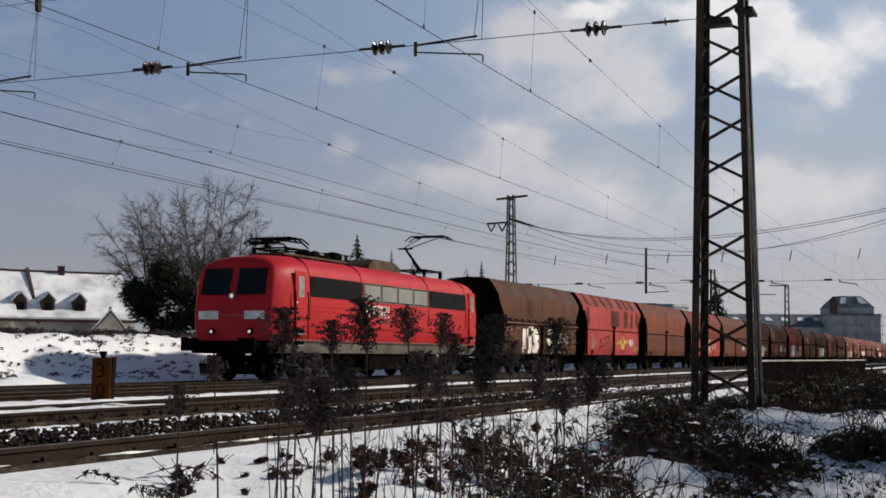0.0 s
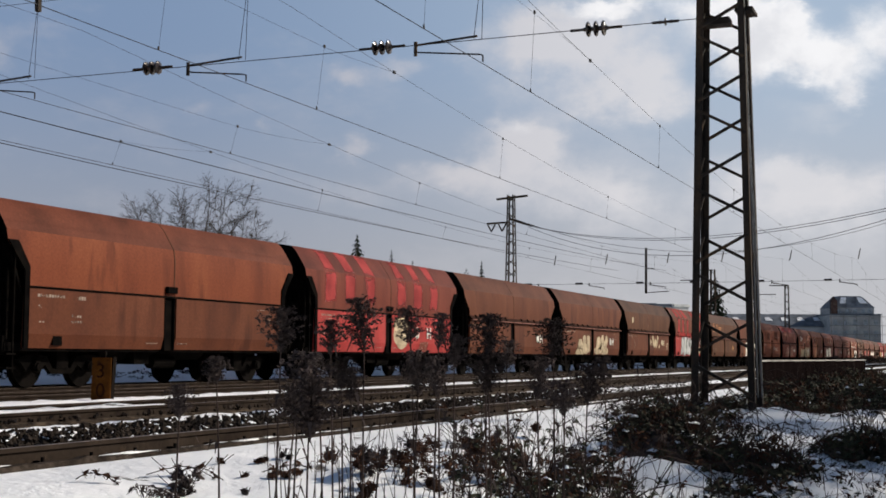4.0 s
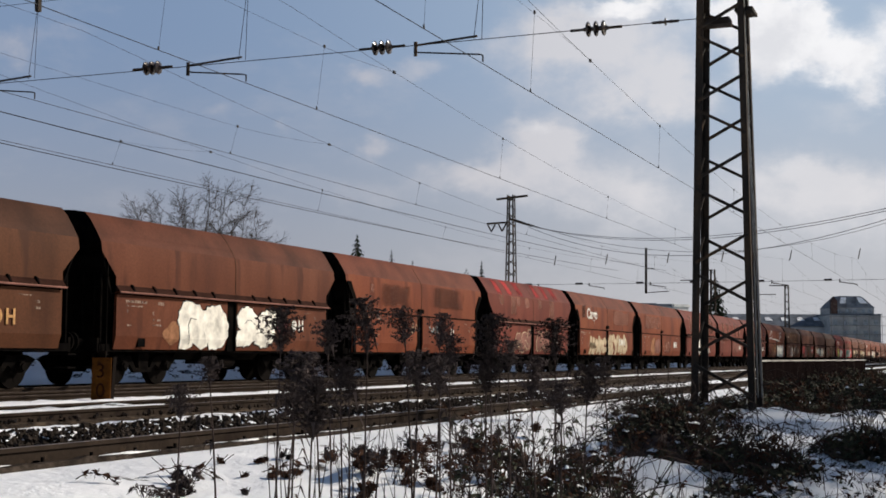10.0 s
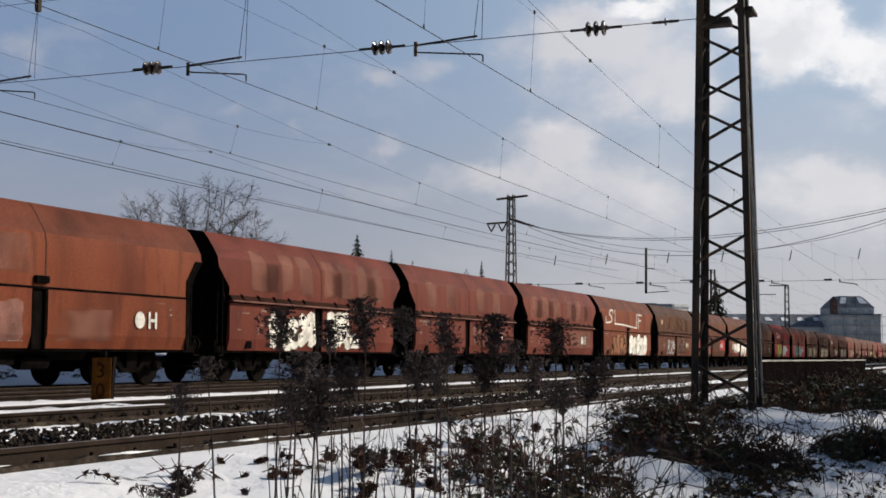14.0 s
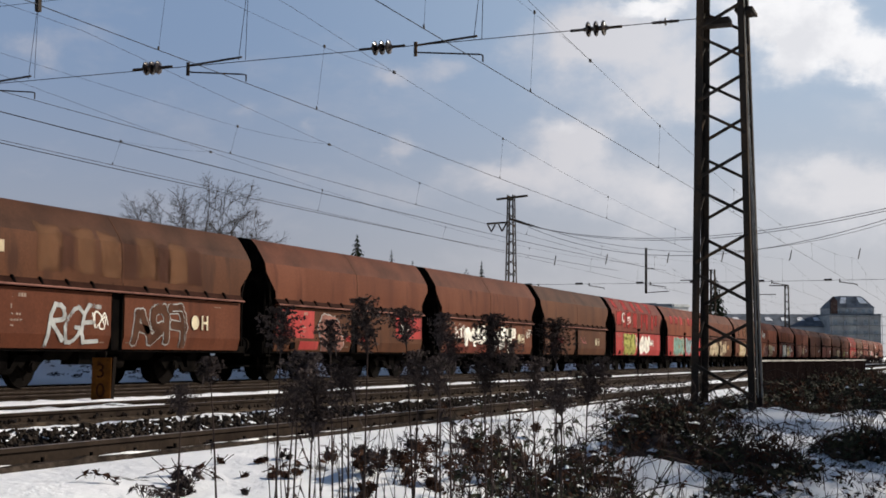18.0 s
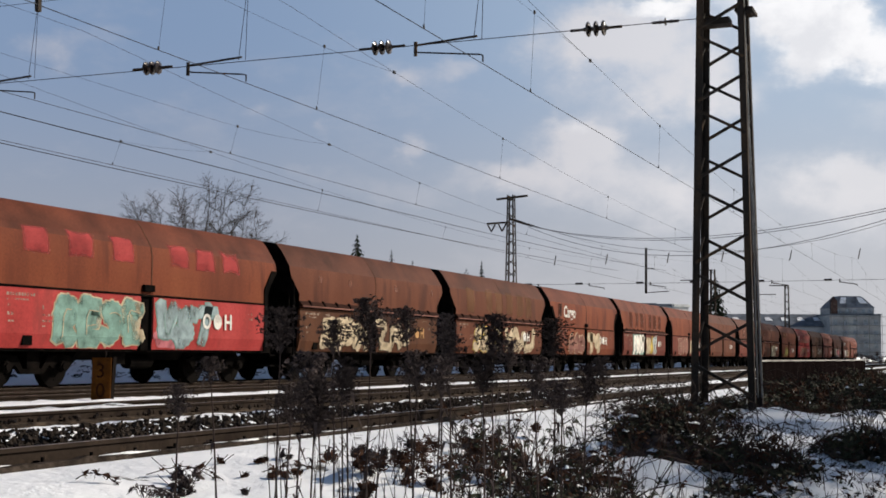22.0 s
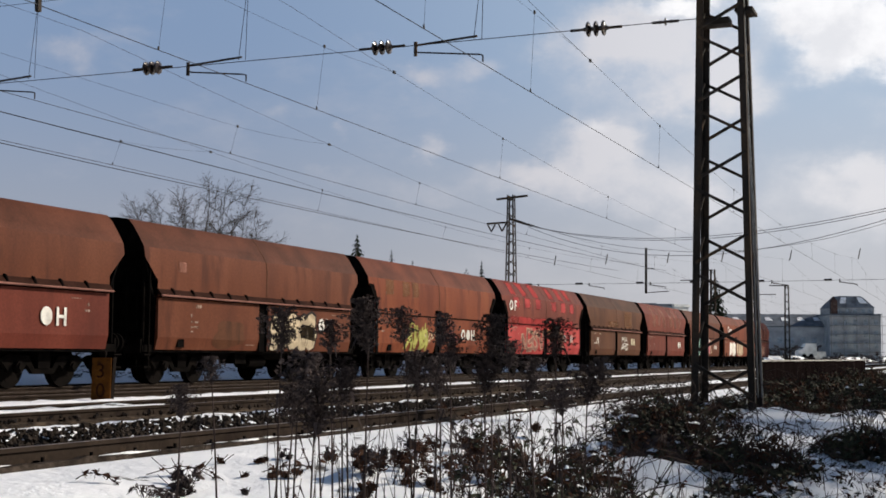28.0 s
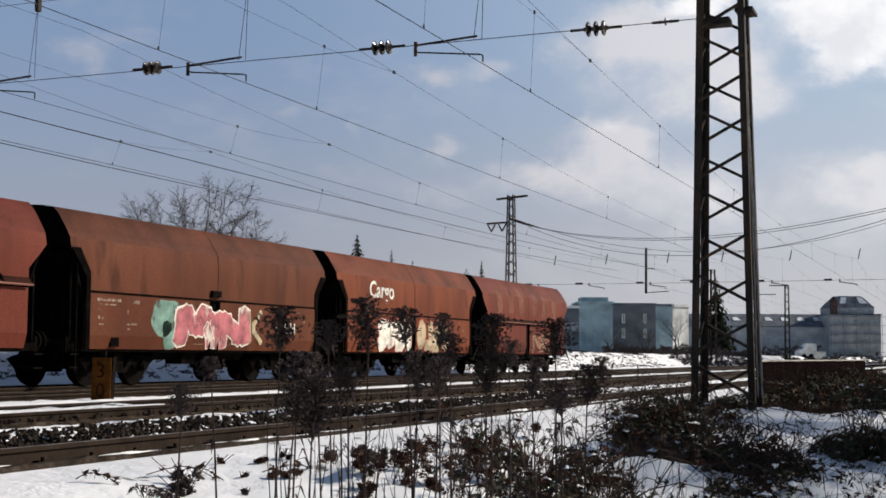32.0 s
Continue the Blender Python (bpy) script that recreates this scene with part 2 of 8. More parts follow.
M["plaster"] = mat("cream_render", (0.46, 0.42, 0.34), 0.9, scale=0.8, bump=0.1)
# far render, slate and panes are lightened, distance haze put into the colour
M["plaster_grey"] = mat("grey_render", (0.315, 0.328, 0.348), 0.9, dark=(0.235, 0.248, 0.268), scale=0.4, bump=0.1)
M["roof_snow"] = mat("roof_snow", (0.80, 0.81, 0.84), 0.7, scale=0.5, bump=0.2, grain=0.1)
M["tile"] = mat("dark_roof_tile", (0.07, 0.045, 0.04), 0.8, scale=1.5, bump=0.3)
M["slate"] = mat("grey_slate", (0.1404, 0.1566, 0.1832), 0.7, scale=0.6, bump=0.2)
M["glass_dark"] = mat("dark_window_pane", (0.008, 0.009, 0.011), 0.12, spec=0.12, scale=2, bump=0)
M["glass_pale"] = mat("dusty_window_pane", (0.25, 0.25, 0.23), 0.25, dark=(0.21, 0.215, 0.20), light=(0.29, 0.285, 0.25), scale=0.9, bump=0, grain=0.1)
M["concrete"] = mat("weathered_concrete", (0.36, 0.348, 0.324), 0.9, scale=1.2, bump=0.3)
M["panel_blue"] = mat("pale_blue_cladding", (0.30, 0.40, 0.44), 0.6, scale=0.5, bump=0.05)
M["panel_dark"] = mat("dark_grey_cladding", (0.12, 0.135, 0.15), 0.7, scale=0.5, bump=0.05)
M["panel_white"] = mat("white_cladding", (0.62, 0.63, 0.62), 0.7, scale=0.5, bump=0.05)
# pane colour raised towards the wall's for the same distance haze
M["glass_mid"] = mat("grey_window_pane", (0.2691, 0.3084, 0.3496), 0.3, scale=2, bump=0)
M["lens"] = mat("lamp_lens", (0.75, 0.75, 0.72), 0.1, bump=0)
# roof coats, a darker tone than each side paint
for key, c in (("brown", (0.082, 0.0270, 0.0145)), ("olive", (0.060, 0.0250, 0.0140)), ("orange", (0.116, 0.0330, 0.0175)), ("dusky", (0.112, 0.0265, 0.0180)), ("red", (0.21, 0.032, 0.028))):
    M[key + "_roof"] = mat("coal_dusted_" + key + "_roof", c, 0.66, scale=0.8, fine=18, bump=0.08, jitter=0.08, spec=0.07)
M["lamp_glow"] = mat("lit_headlight", (0.45, 0.44, 0.42), 0.2, bump=0)
M["lamp_glow"].node_tree.nodes["Principled BSDF"].inputs["Emission Color"].default_value = (1.0, 0.93, 0.82, 1)
M["lamp_glow"].node_tree.nodes["Principled BSDF"].inputs["Emission Strength"].default_value = 0.45


def worn(m, low, high, scale=2.2, edge=False, top=1.0):
    """Thin spray or faded paint: it covers the coat beneath only in part, and at its borders it fades out."""
    n, l = m.node_tree.nodes, m.node_tree.links
    out, b = n["Material Output"], n["Principled BSDF"]
    tr, mx, tc = n.new("ShaderNodeBsdfTransparent"), n.new("ShaderNodeMixShader"), n.new("ShaderNodeTexCoord")
    mp = n.new("ShaderNodeMapping"); mp.inputs["Scale"].default_value = (1.0, 1.0, 0.6)
    t = n.new("ShaderNodeTexNoise"); t.inputs["Scale"].default_value, t.inputs["Detail"].default_value = scale, 7
    l.new(tc.outputs["Object"], mp.inputs[0]); l.new(mp.outputs[0], t.inputs["Vector"])
    val = t.outputs[0]
    def op(kind, a, c):
        q = n.new("ShaderNodeMath"); q.operation = kind
        for i, v in enumerate((a, c)):
            if isinstance(v, (int, float)):
                q.inputs[i].default_value = v
            else:
                l.new(v, q.inputs[i])
        return q.outputs[0]
    if edge:
        sep = n.new("ShaderNodeSeparateXYZ"); l.new(tc.outputs["Generated"], sep.inputs[0])
        ex, ez = (op("MULTIPLY", op("MULTIPLY", sep.outputs[i], 4.0), op("SUBTRACT", 1.0, sep.outputs[i])) for i in (0, 2))
        val = op("ADD", op("MULTIPLY", op("MINIMUM", ex, op("POWER", ez, 0.6)), 0.55), op("SUBTRACT", val, 0.5))
    r = n.new("ShaderNodeMapRange"); r.interpolation_type = "SMOOTHSTEP"
    r.inputs[1].default_value, r.inputs[2].default_value, r.inputs[4].default_value = low, high, top
    l.new(val, r.inputs[0]); l.new(r.outputs[0], mx.inputs[0])
    l.new(tr.outputs[0], mx.inputs[1]); l.new(b.outputs[0], mx.inputs[2]); l.new(mx.outputs[0], out.inputs[0])
    return m


for key, c in (("pink", (0.36, 0.058, 0.058)), ("red", (0.34, 0.042, 0.040)), ("pale", (0.25, 0.115, 0.085)), ("ochre", (0.175, 0.088, 0.048)), ("shade_brown", (0.075, 0.035, 0.026)), ("rust", (0.100, 0.046, 0.028))):
    M[key + "_wash"] = worn(mat("faded_" + key + "_patch", c, 0.7, scale=1.2, bump=0.04), 0.02, 0.36, 1.6, True, {"shade_brown": 0.5, "pale": 0.6, "ochre": 0.6}.get(key, 0.76))
for key in ("faint", "white", "cream", "silver", "yellow", "lime", "teal", "blue", "rose", "ochre", "ink"):
    M[key + "_spray"] = worn(mat("worn_" + key + "_spray", {"faint": (0.155, 0.034, 0.029), "white": (0.82, 0.78, 0.69), "cream": (0.48, 0.39, 0.265), "silver": (0.42, 0.43, 0.42), "yellow": (0.52, 0.38, 0.09), "lime": (0.36, 0.35, 0.10), "teal": (0.20, 0.33, 0.28),
                             "blue": (0.29, 0.37, 0.38), "rose": (0.50, 0.17, 0.19), "ochre": (0.29, 0.14, 0.075), "ink": (0.035, 0.03, 0.03)}[key], 0.65, scale=3, bump=0.03), *((0.16, 0.36, 2.4, False, 0.97) if key in ("white", "cream") else (0.28, 0.52, 2.4, False, 0.95)))
M["mark_orange"] = mat("faded_orange_lettering", (0.42, 0.20, 0.10), 0.7, scale=4, bump=0)
M["stencil"] = worn(mat("faded_stencil_paint", (0.40, 0.31, 0.25), 0.7, scale=3, bump=0), 0.35, 0.6, 4.0, False, 0.75)

# ---- mesh tools ----
class MB:
    """Collects vertices and faces of one mesh."""
    def __init__(self):
        self.v, self.f = [], []

    def add(self, vs, fs):
        o = len(self.v)
        self.v += [tuple(p) for p in vs]
        self.f += [tuple(i + o for i in q) for q in fs]
        return self

    def box(self, x0, x1, y0, y1, z0, z1):
        return self.add([(x, y, z) for x in (x0, x1) for y in (y0, y1) for z in (z0, z1)],
                        [(0, 1, 3, 2), (4, 6, 7, 5), (0, 4, 5, 1), (2, 3, 7, 6), (0, 2, 6, 4), (1, 5, 7, 3)])

    def prism(self, pts, a0, a1, axis="x"):
        """pts: outline in the other two axes (y, z), (x, z) or (x, y)."""
        def put(a, p):
            return (a, p[0], p[1]) if axis == "x" else (p[0], a, p[1]) if axis == "y" else (p[0], p[1], a)
        k = len(pts)
        vs = [put(a0, p) for p in pts] + [put(a1, p) for p in pts]
        fs = [tuple(range(k))[::-1], tuple(range(k, 2 * k))] + [(i, (i + 1) % k, k + (i + 1) % k, k + i) for i in range(k)]
        return self.add(vs, fs)

    def cyl(self, p, q, r0, r1=None, n=8, caps=True):
        p, q = Vector(p), Vector(q)
        r1 = r0 if r1 is None else r1
        d = (q - p).normalized()
        a = d.orthogonal().normalized()
        b = d.cross(a)
        vs = [c + (a * math.cos(t) + b * math.sin(t)) * r for c, r in ((p, r0), (q, r1)) for t in [2 * math.pi * i / n for i in range(n)]]
        fs = [(i, (i + 1) % n, n + (i + 1) % n, n + i) for i in range(n)]
        if caps:
            fs += [tuple(range(n))[::-1], tuple(range(n, 2 * n))]
        return self.add(vs, fs)

    def tube(self, pts, r, n=4):
        pts = [Vector(p) for p in pts]
        vs, fs = [], []
        for i, p in enumerate(pts):
            d = (pts[min(i + 1, len(pts) - 1)] - pts[max(i - 1, 0)]).normalized()
            a = d.cross(Vector((0, 0, 1)) if abs(d.z) < 0.9 else Vector((1, 0, 0))).normalized()
            b = d.cross(a)
            rr = r[i] if isinstance(r, (list, tuple)) else r
            vs += [p + (a * math.cos(2 * math.pi * j / n) + b * math.sin(2 * math.pi * j / n)) * rr for j in range(n)]
        for i in range(len(pts) - 1):
            fs += [(i * n + j, i * n + (j + 1) % n, (i + 1) * n + (j + 1) % n, (i + 1) * n + j) for j in range(n)]
        fs += [tuple(range(n))[::-1], tuple(range((len(pts) - 1) * n, len(pts) * n))]
        return self.add(vs, fs)

    def lathe(self, p, axis, prof, n=12):
        """prof: (distance along the axis, radius)."""
        p, d = Vector(p), Vector(axis).normalized()
        a = d.orthogonal().normalized()
        c = d.cross(a)
        vs = [p + d * s + (a * math.cos(2 * math.pi * j / n) + c * math.sin(2 * math.pi * j / n)) * r for s, r in prof for j in range(n)]
        fs = [(i * n + j, i * n + (j + 1) % n, (i + 1) * n + (j + 1) % n, (i + 1) * n + j) for i in range(len(prof) - 1) for j in range(n)]
        fs += [tuple(range(n))[::-1], tuple(range((len(prof) - 1) * n, len(prof) * n))]
        return self.add(vs, fs)

    def bar(self, p, q, w):
        """A square bar from p to q, w wide."""
        return self.cyl(p, q, w * 0.7071, n=4)

    def mesh(self, name, material=None, smooth=False):
        me = bpy.data.meshes.new(name)
        me.from_pydata(self.v, [], self.f)
        me.validate()
        b = bmesh.new(); b.from_mesh(me); bmesh.ops.recalc_face_normals(b, faces=b.faces)
        b.to_mesh(me); b.free()
        if material:
            me.materials.append(material)
        if smooth:
            me.polygons.foreach_set("use_smooth", [True] * len(me.polygons))
            me.set_sharp_from_angle(angle=radians(35))
        return me


def part(name, mb, material, parent, label="", smooth=False, at=None):
    """One mesh object under a thing or a part. mb: an MB or a mesh that is shared."""
    me = mb.mesh(name, material, smooth) if isinstance(mb, MB) else mb
    ob = new(name, me)
    ob.parent = parent
    if at is not None:
        ob.matrix_basis = at
    if not isinstance(mb, MB) and material and (not me.materials or me.materials[0] != material):
        if not me.materials:
            me.materials.append(None)
        ob.material_slots[0].link = "OBJECT"
        ob.material_slots[0].material = material
    if label:
        tagged(ob, label)
    return ob


def thing(name, label, category, at=None, group="", kind=""):
    ob = new(name)
    ob.empty_display_size = 0.3
    if at is not None:
        ob.matrix_world = at
    return tagged(ob, label, category, group, kind)


def solid(name, mb, material, label, category="", kind="", group="", smooth=False, at=None):
    ob = new(name, mb.mesh(name, material, smooth))
    if at is not None:
        ob.matrix_world = at
    return tagged(ob, label, category, group, kind)


TEXTS = {}
def text_mesh(words, size, depth=0.004, bold=0.0):
    """Letters as a mesh that stands in the xz plane, read from -y."""
    key = (words, size, bold)
    if key not in TEXTS:
        cu = bpy.data.curves.new("letters", "FONT")
        cu.body, cu.size, cu.extrude, cu.resolution_u = words, size, depth, 3
        cu.offset, cu.align_x, cu.align_y = bold, "CENTER", "CENTER"
        ob = bpy.data.objects.new("letters", cu)
        me = bpy.data.meshes.new_from_object(ob)
        me.transform(Matrix.Rotation(radians(90), 4, "X"))
        me.materials.clear()
        bpy.data.objects.remove(ob)
        TEXTS[key] = me
    return TEXTS[key]

RAIL_Y = (7.79, 11.92, 16.41, 20.19)      # middles of the tracks

# ---- ground: one snowy sheet out to the horizon ----
def smooth(a, b, x):
    t = min(1.0, max(0.0, (x - a) / (b - a)))
    return t * t * (3 - 2 * t)


def fbm(x, y, s, seed=0.0):
    return noise.fractal(Vector((x * s, y * s, seed)), 0.9, 2.1, 4, noise_basis="PERLIN_ORIGINAL")


def ground_z(x, y):
    if y < 6.74:
        z = -0.95 + 0.80 * smooth(-1.0, 6.3, y)
        rough = smooth(6.7, 5.0, y)
        z += rough * (0.11 * fbm(x, y, 0.55, 3.0) + 0.06 * fbm(x, y, 2.0, 7.0))
        z += 0.22 * smooth(14.0, 22.0, x) * smooth(6.2, 3.6, y)        # rise round the foot of the mast
        z += 0.22 * smooth(10.0, 13.0, x) * smooth(3.2, 1.4, y) * (1 + 0.6 * fbm(x, y, 0.9, 2.0))
        z += 0.20 * math.exp(-((x - 13.4) / 0.8) ** 2 - ((y - 3.0) / 0.5) ** 2)       # drifted hump before the brambles
        z += 0.30 * math.exp(-((x - 20.3) / 1.3) ** 2 - ((y - 2.9) / 0.8) ** 2)       # earth heaped about the foot of the mast
        return z
    if y < 22.4:
        return -0.24
    top = 1.36 - 0.35 * smooth(40.0, 110.0, x)
    z = -0.24 + (top + 0.24) * (0.22 * smooth(22.4, 23.8, y) + 0.78 * smooth(23.8, 26.4, y))
    z += 0.16 * fbm(x, y, 0.5, 1.0) * smooth(22.4, 23.4, y) + 0.05 * fbm(x, y, 2.5, 5.0) * smooth(22.4, 23.4, y) * smooth(60, 30, y)
    return z + 0.004 * max(0.0, y - 30.0) * smooth(400.0, 100.0, y)


def spaced(lo, hi, step):
    n = max(1, round((hi - lo) / step))
    return [lo + (hi - lo) * i / n for i in range(n)]


GX = [-3000, -1000, -300, -100] + spaced(-40, 4, 2) + spaced(4, 26, 0.22) + spaced(26, 60, 0.5) + spaced(60, 130, 2) + spaced(130, 400, 15) + [400, 700, 1500, 3500]
GY = [-3000, -800, -200, -60] + spaced(-20, -2, 2) + spaced(-2, 6.45, 0.2) + [6.45, 6.58, 6.72, 6.76, 8, 12, 16, 20, 22.4] + spaced(22.5, 28, 0.28) + spaced(28, 70, 3) + spaced(70, 300, 25) + [300, 800, 3500]
mb = MB()
mb.v = [(x, y, ground_z(x, y)) for y in GY for x in GX]
k = len(GX)
mb.f = [(j * k + i, j * k + i + 1, (j + 1) * k + i + 1, (j + 1) * k + i) for j in range(len(GY) - 1) for i in range(k - 1)]


def snow_ground(name="patchy_snow", floor=0.405, soil=((0.022, 0.017, 0.012), (0.11, 0.085, 0.055))):
    """Snow, with bare earth and litter showing in broken patches on the banks."""
    m = bpy.data.materials.new(name)
    m.use_nodes = True
    n, l = m.node_tree.nodes, m.node_tree.links
    b = n["Principled BSDF"]; b.inputs["Roughness"].default_value = 0.65
    geo = n.new("ShaderNodeNewGeometry")
    def tex(scale, detail=8, rough=0.6):
        t = n.new("ShaderNodeTexNoise"); t.inputs["Scale"].default_value, t.inputs["Detail"].default_value, t.inputs["Roughness"].default_value = scale, detail, rough
        l.new(geo.outputs["Position"], t.inputs["Vector"]); return t
    def ramp(src, a, c, ca=(0, 0, 0), cb=(1, 1, 1)):
        r = n.new("ShaderNodeValToRGB"); r.color_ramp.elements[0].position, r.color_ramp.elements[1].position = a, c
        r.color_ramp.elements[0].color, r.color_ramp.elements[1].color = (*ca, 1), (*cb, 1)
        l.new(src, r.inputs[0]); return r.outputs[0]
    big, small, tiny = tex(0.45), tex(2.6), tex(14, 5)
    earth = ramp(tiny.outputs[0], 0.35, 0.7, *soil)
    snow = ramp(big.outputs[0], 0.3, 0.7, (0.80, 0.82, 0.85), (0.91, 0.92, 0.94))
    add = n.new("ShaderNodeMath"); add.operation = "MULTIPLY_ADD"; l.new(small.outputs[0], add.inputs[0]); add.inputs[1].default_value = 0.65
    sc = n.new("ShaderNodeMath"); sc.operation = "MULTIPLY"; l.new(big.outputs[0], sc.inputs[0]); sc.inputs[1].default_value = 0.45
    l.new(sc.outputs[0], add.inputs[2])
    # more bare ground towards the brambles by the mast, and on the far bank
    pos = n.new("ShaderNodeSeparateXYZ"); l.new(geo.outputs["Position"], pos.inputs[0])
    def span(out, a, c, lo, hi):
        r = n.new("ShaderNodeMapRange"); r.clamp = True
        for i, v in zip((1, 2, 3, 4), (a, c, lo, hi)):
            r.inputs[i].default_value = v
        l.new(out, r.inputs[0]); return r.outputs[0]
    bare = span(pos.outputs[0], 11.5, 15.0, 0.0, 0.03)
    near = span(pos.outputs[1], 5.0, 6.2, 1.0, 0.0)
    mul = n.new("ShaderNodeMath"); mul.operation = "MULTIPLY"; l.new(bare, mul.inputs[0]); l.new(near, mul.inputs[1])
    sub = n.new("ShaderNodeMath"); sub.operation = "SUBTRACT"; l.new(add.outputs[0], sub.inputs[0]); l.new(mul.outputs[0], sub.inputs[1])
    bank = span(pos.outputs[1], 23.6, 25.0, 0.0, 0.022)
    sub2 = n.new("ShaderNodeMath"); sub2.operation = "SUBTRACT"; l.new(sub.outputs[0], sub2.inputs[0]); l.new(bank, sub2.inputs[1])
    cover = ramp(sub2.outputs[0], floor, floor + 0.03)
    mx = n.new("ShaderNodeMix"); mx.data_type = "RGBA"; l.new(cover, mx.inputs[0]); l.new(earth, mx.inputs[6]); l.new(snow, mx.inputs[7])
    l.new(mx.outputs[2], b.inputs["Base Color"])
    bp = n.new("ShaderNodeBump"); bp.inputs["Strength"].default_value, bp.inputs["Distance"].default_value = 0.75, 0.06
    ad = n.new("ShaderNodeMath"); ad.operation = "ADD"; l.new(small.outputs[0], ad.inputs[0]); l.new(cover, ad.inputs[1])
    ad2 = n.new("ShaderNodeMath"); ad2.operation = "MULTIPLY_ADD"; l.new(tiny.outputs[0], ad2.inputs[0]); ad2.inputs[1].default_value = 0.3; l.new(ad.outputs[0], ad2.inputs[2])
    l.new(ad2.outputs[0], bp.inputs["Height"]); l.new(bp.outputs[0], b.inputs["Normal"])
    return m


M["ground"] = snow_ground()
M["strip_full"] = snow_ground("old_snow_on_ballast", 0.455, ((0.025, 0.019, 0.015), (0.09, 0.068, 0.048)))
solid("ground", mb, M["ground"], "snow-covered ground with bare earth showing through in patches", "ground", "structure", smooth=True)

# ---- tracks ----
RAIL = [(-0.07, -0.16), (0.07, -0.16), (0.07, -0.145), (0.012, -0.125), (0.012, -0.045), (0.036, -0.035), (0.036, -0.004), (0.028, 0.0), (-0.028, 0.0), (-0.036, -0.004), (-0.036, -0.035), (-0.012, -0.045), (-0.012, -0.125), (-0.07, -0.145)]
rail_me = MB().prism(RAIL, -60, 420).mesh("rail", M["rail"])
head_me = MB().prism([(-0.029, -0.002), (0.029, -0.002), (0.024, 0.002), (-0.024, 0.002)], -60, 420).mesh("running_surface", M["rail_head"])
sleeper_me = MB().prism([(-1.3, -0.30), (1.3, -0.30), (1.3, -0.175), (1.27, -0.165), (-1.27, -0.165), (-1.3, -0.175)], -0.12, 0.12).mesh("sleeper", M["sleeper"])
clip = MB()
for s in (-1, 1):
    clip.box(-0.045, 0.045, s * 0.075 - 0.03, s * 0.075 + 0.03, -0.165, -0.135).cyl((0, s * 0.085, -0.14), (0, s * 0.085, -0.085), 0.016, n=6).box(-0.022, 0.022, s * 0.05 - 0.02, s * 0.05 + 0.04, -0.135, -0.115)
clip_me = clip.mesh("rail_clip", M["under"])
for ti, ty in enumerate(RAIL_Y):
    track = thing("railway_track", "rusty rails on old sleepers in brown ballast with snow between", "track", pose(0, ty, 0), "four parallel tracks", "structure")
    for s in (-0.753, 0.753):
        r = part("rail", rail_me, None, track, at=pose(0, s, 0))
        part("running_surface", head_me, None, r)
    x0, x1 = (5.0, 33.0) if ti == 0 else (10.0, 45.0)
    rest, restc = MB(), MB()
    i, x = 0, x0
    while x < 160:
        if x < x1:
            part("sleeper", sleeper_me, None, track, at=pose(x, 0, 0))
            if ti < 2:
                for s in (-0.753, 0.753):
                    part("rail_clip", clip_me, None, track, at=pose(x, s, 0))
        else:
            rest.box(x - 0.12, x + 0.12, -1.3, 1.3, -0.3, -0.165)
        x += 0.63
    ob = part("sleepers_far_off", rest, M["sleeper"], track)
    tagged(ob, kind="stuff")

# ballast beds: low uneven ridges that fill the cribs between the rails
def bed(y0, y1, ztop, mound, seed, name, material, label, xs=None):
    b = MB()
    xs = xs or (spaced(-60, 4, 8) + spaced(4, 40, 0.3) + spaced(40, 110, 1.5) + spaced(110, 420, 30) + [420])
    ys = spaced(y0, y1, 0.16) + [y1]
    for yy in ys:
        e = min(yy - y0, y1 - yy)
        for xx in xs:
            b.v.append((xx, yy, ztop + mound * (fbm(xx, yy, 1.7, seed) + 0.6 * fbm(xx, yy, 6.0, seed + 3)) - 0.16 * smooth(0.35, 0.0, e)))
    k = len(xs)
    b.f = [(j * k + i, j * k + i + 1, (j + 1) * k + i + 1, (j + 1) * k + i) for j in range(len(ys) - 1) for i in range(k - 1)]
    return solid(name, b, material, label, "ballast", "structure", smooth=True)


for ti, ty in enumerate(RAIL_Y):
    bed(ty - 1.25 if ti else ty - 0.86, ty + 1.5, -0.135 if ti else -0.125, 0.03, 11.0 + ti, "ballast_bed", M["ballast"], "bed of rusty brown ballast between the rails")
# snow lying between the rails and along the tracks
def reach(a, c):
    return spaced(a, 40, 0.3) + spaced(40, 110, 1.5) + spaced(110, c, 30) + [c] if c > 110 else spaced(a, c, 0.3) + [c]
bed(10.72, 11.08, -0.15, 0.03, 31.0, "snow_strip", M["strip_full"], "strip of old snow lying beside the rail")
bed(11.27, 12.45, -0.02, 0.035, 32.0, "snow_strip", M["strip_full"], "strip of old snow lying between the rails", spaced(4, 17.5, 0.3) + [17.5])
bed(11.27, 11.78, -0.03, 0.035, 34.0, "snow_strip", M["strip_full"], "narrow strip of old snow lying inside the rail", reach(17.3, 420))
bed(13.65, 15.0, -0.05, 0.03, 33.0, "snow_strip", M["snow"], "long drift of old snow lying between two tracks")
bed(7.15, 8.6, -0.02, 0.04, 51.0, "snow_strip", M["strip_full"], "thin snow lying between the rails", reach(25.0, 420))
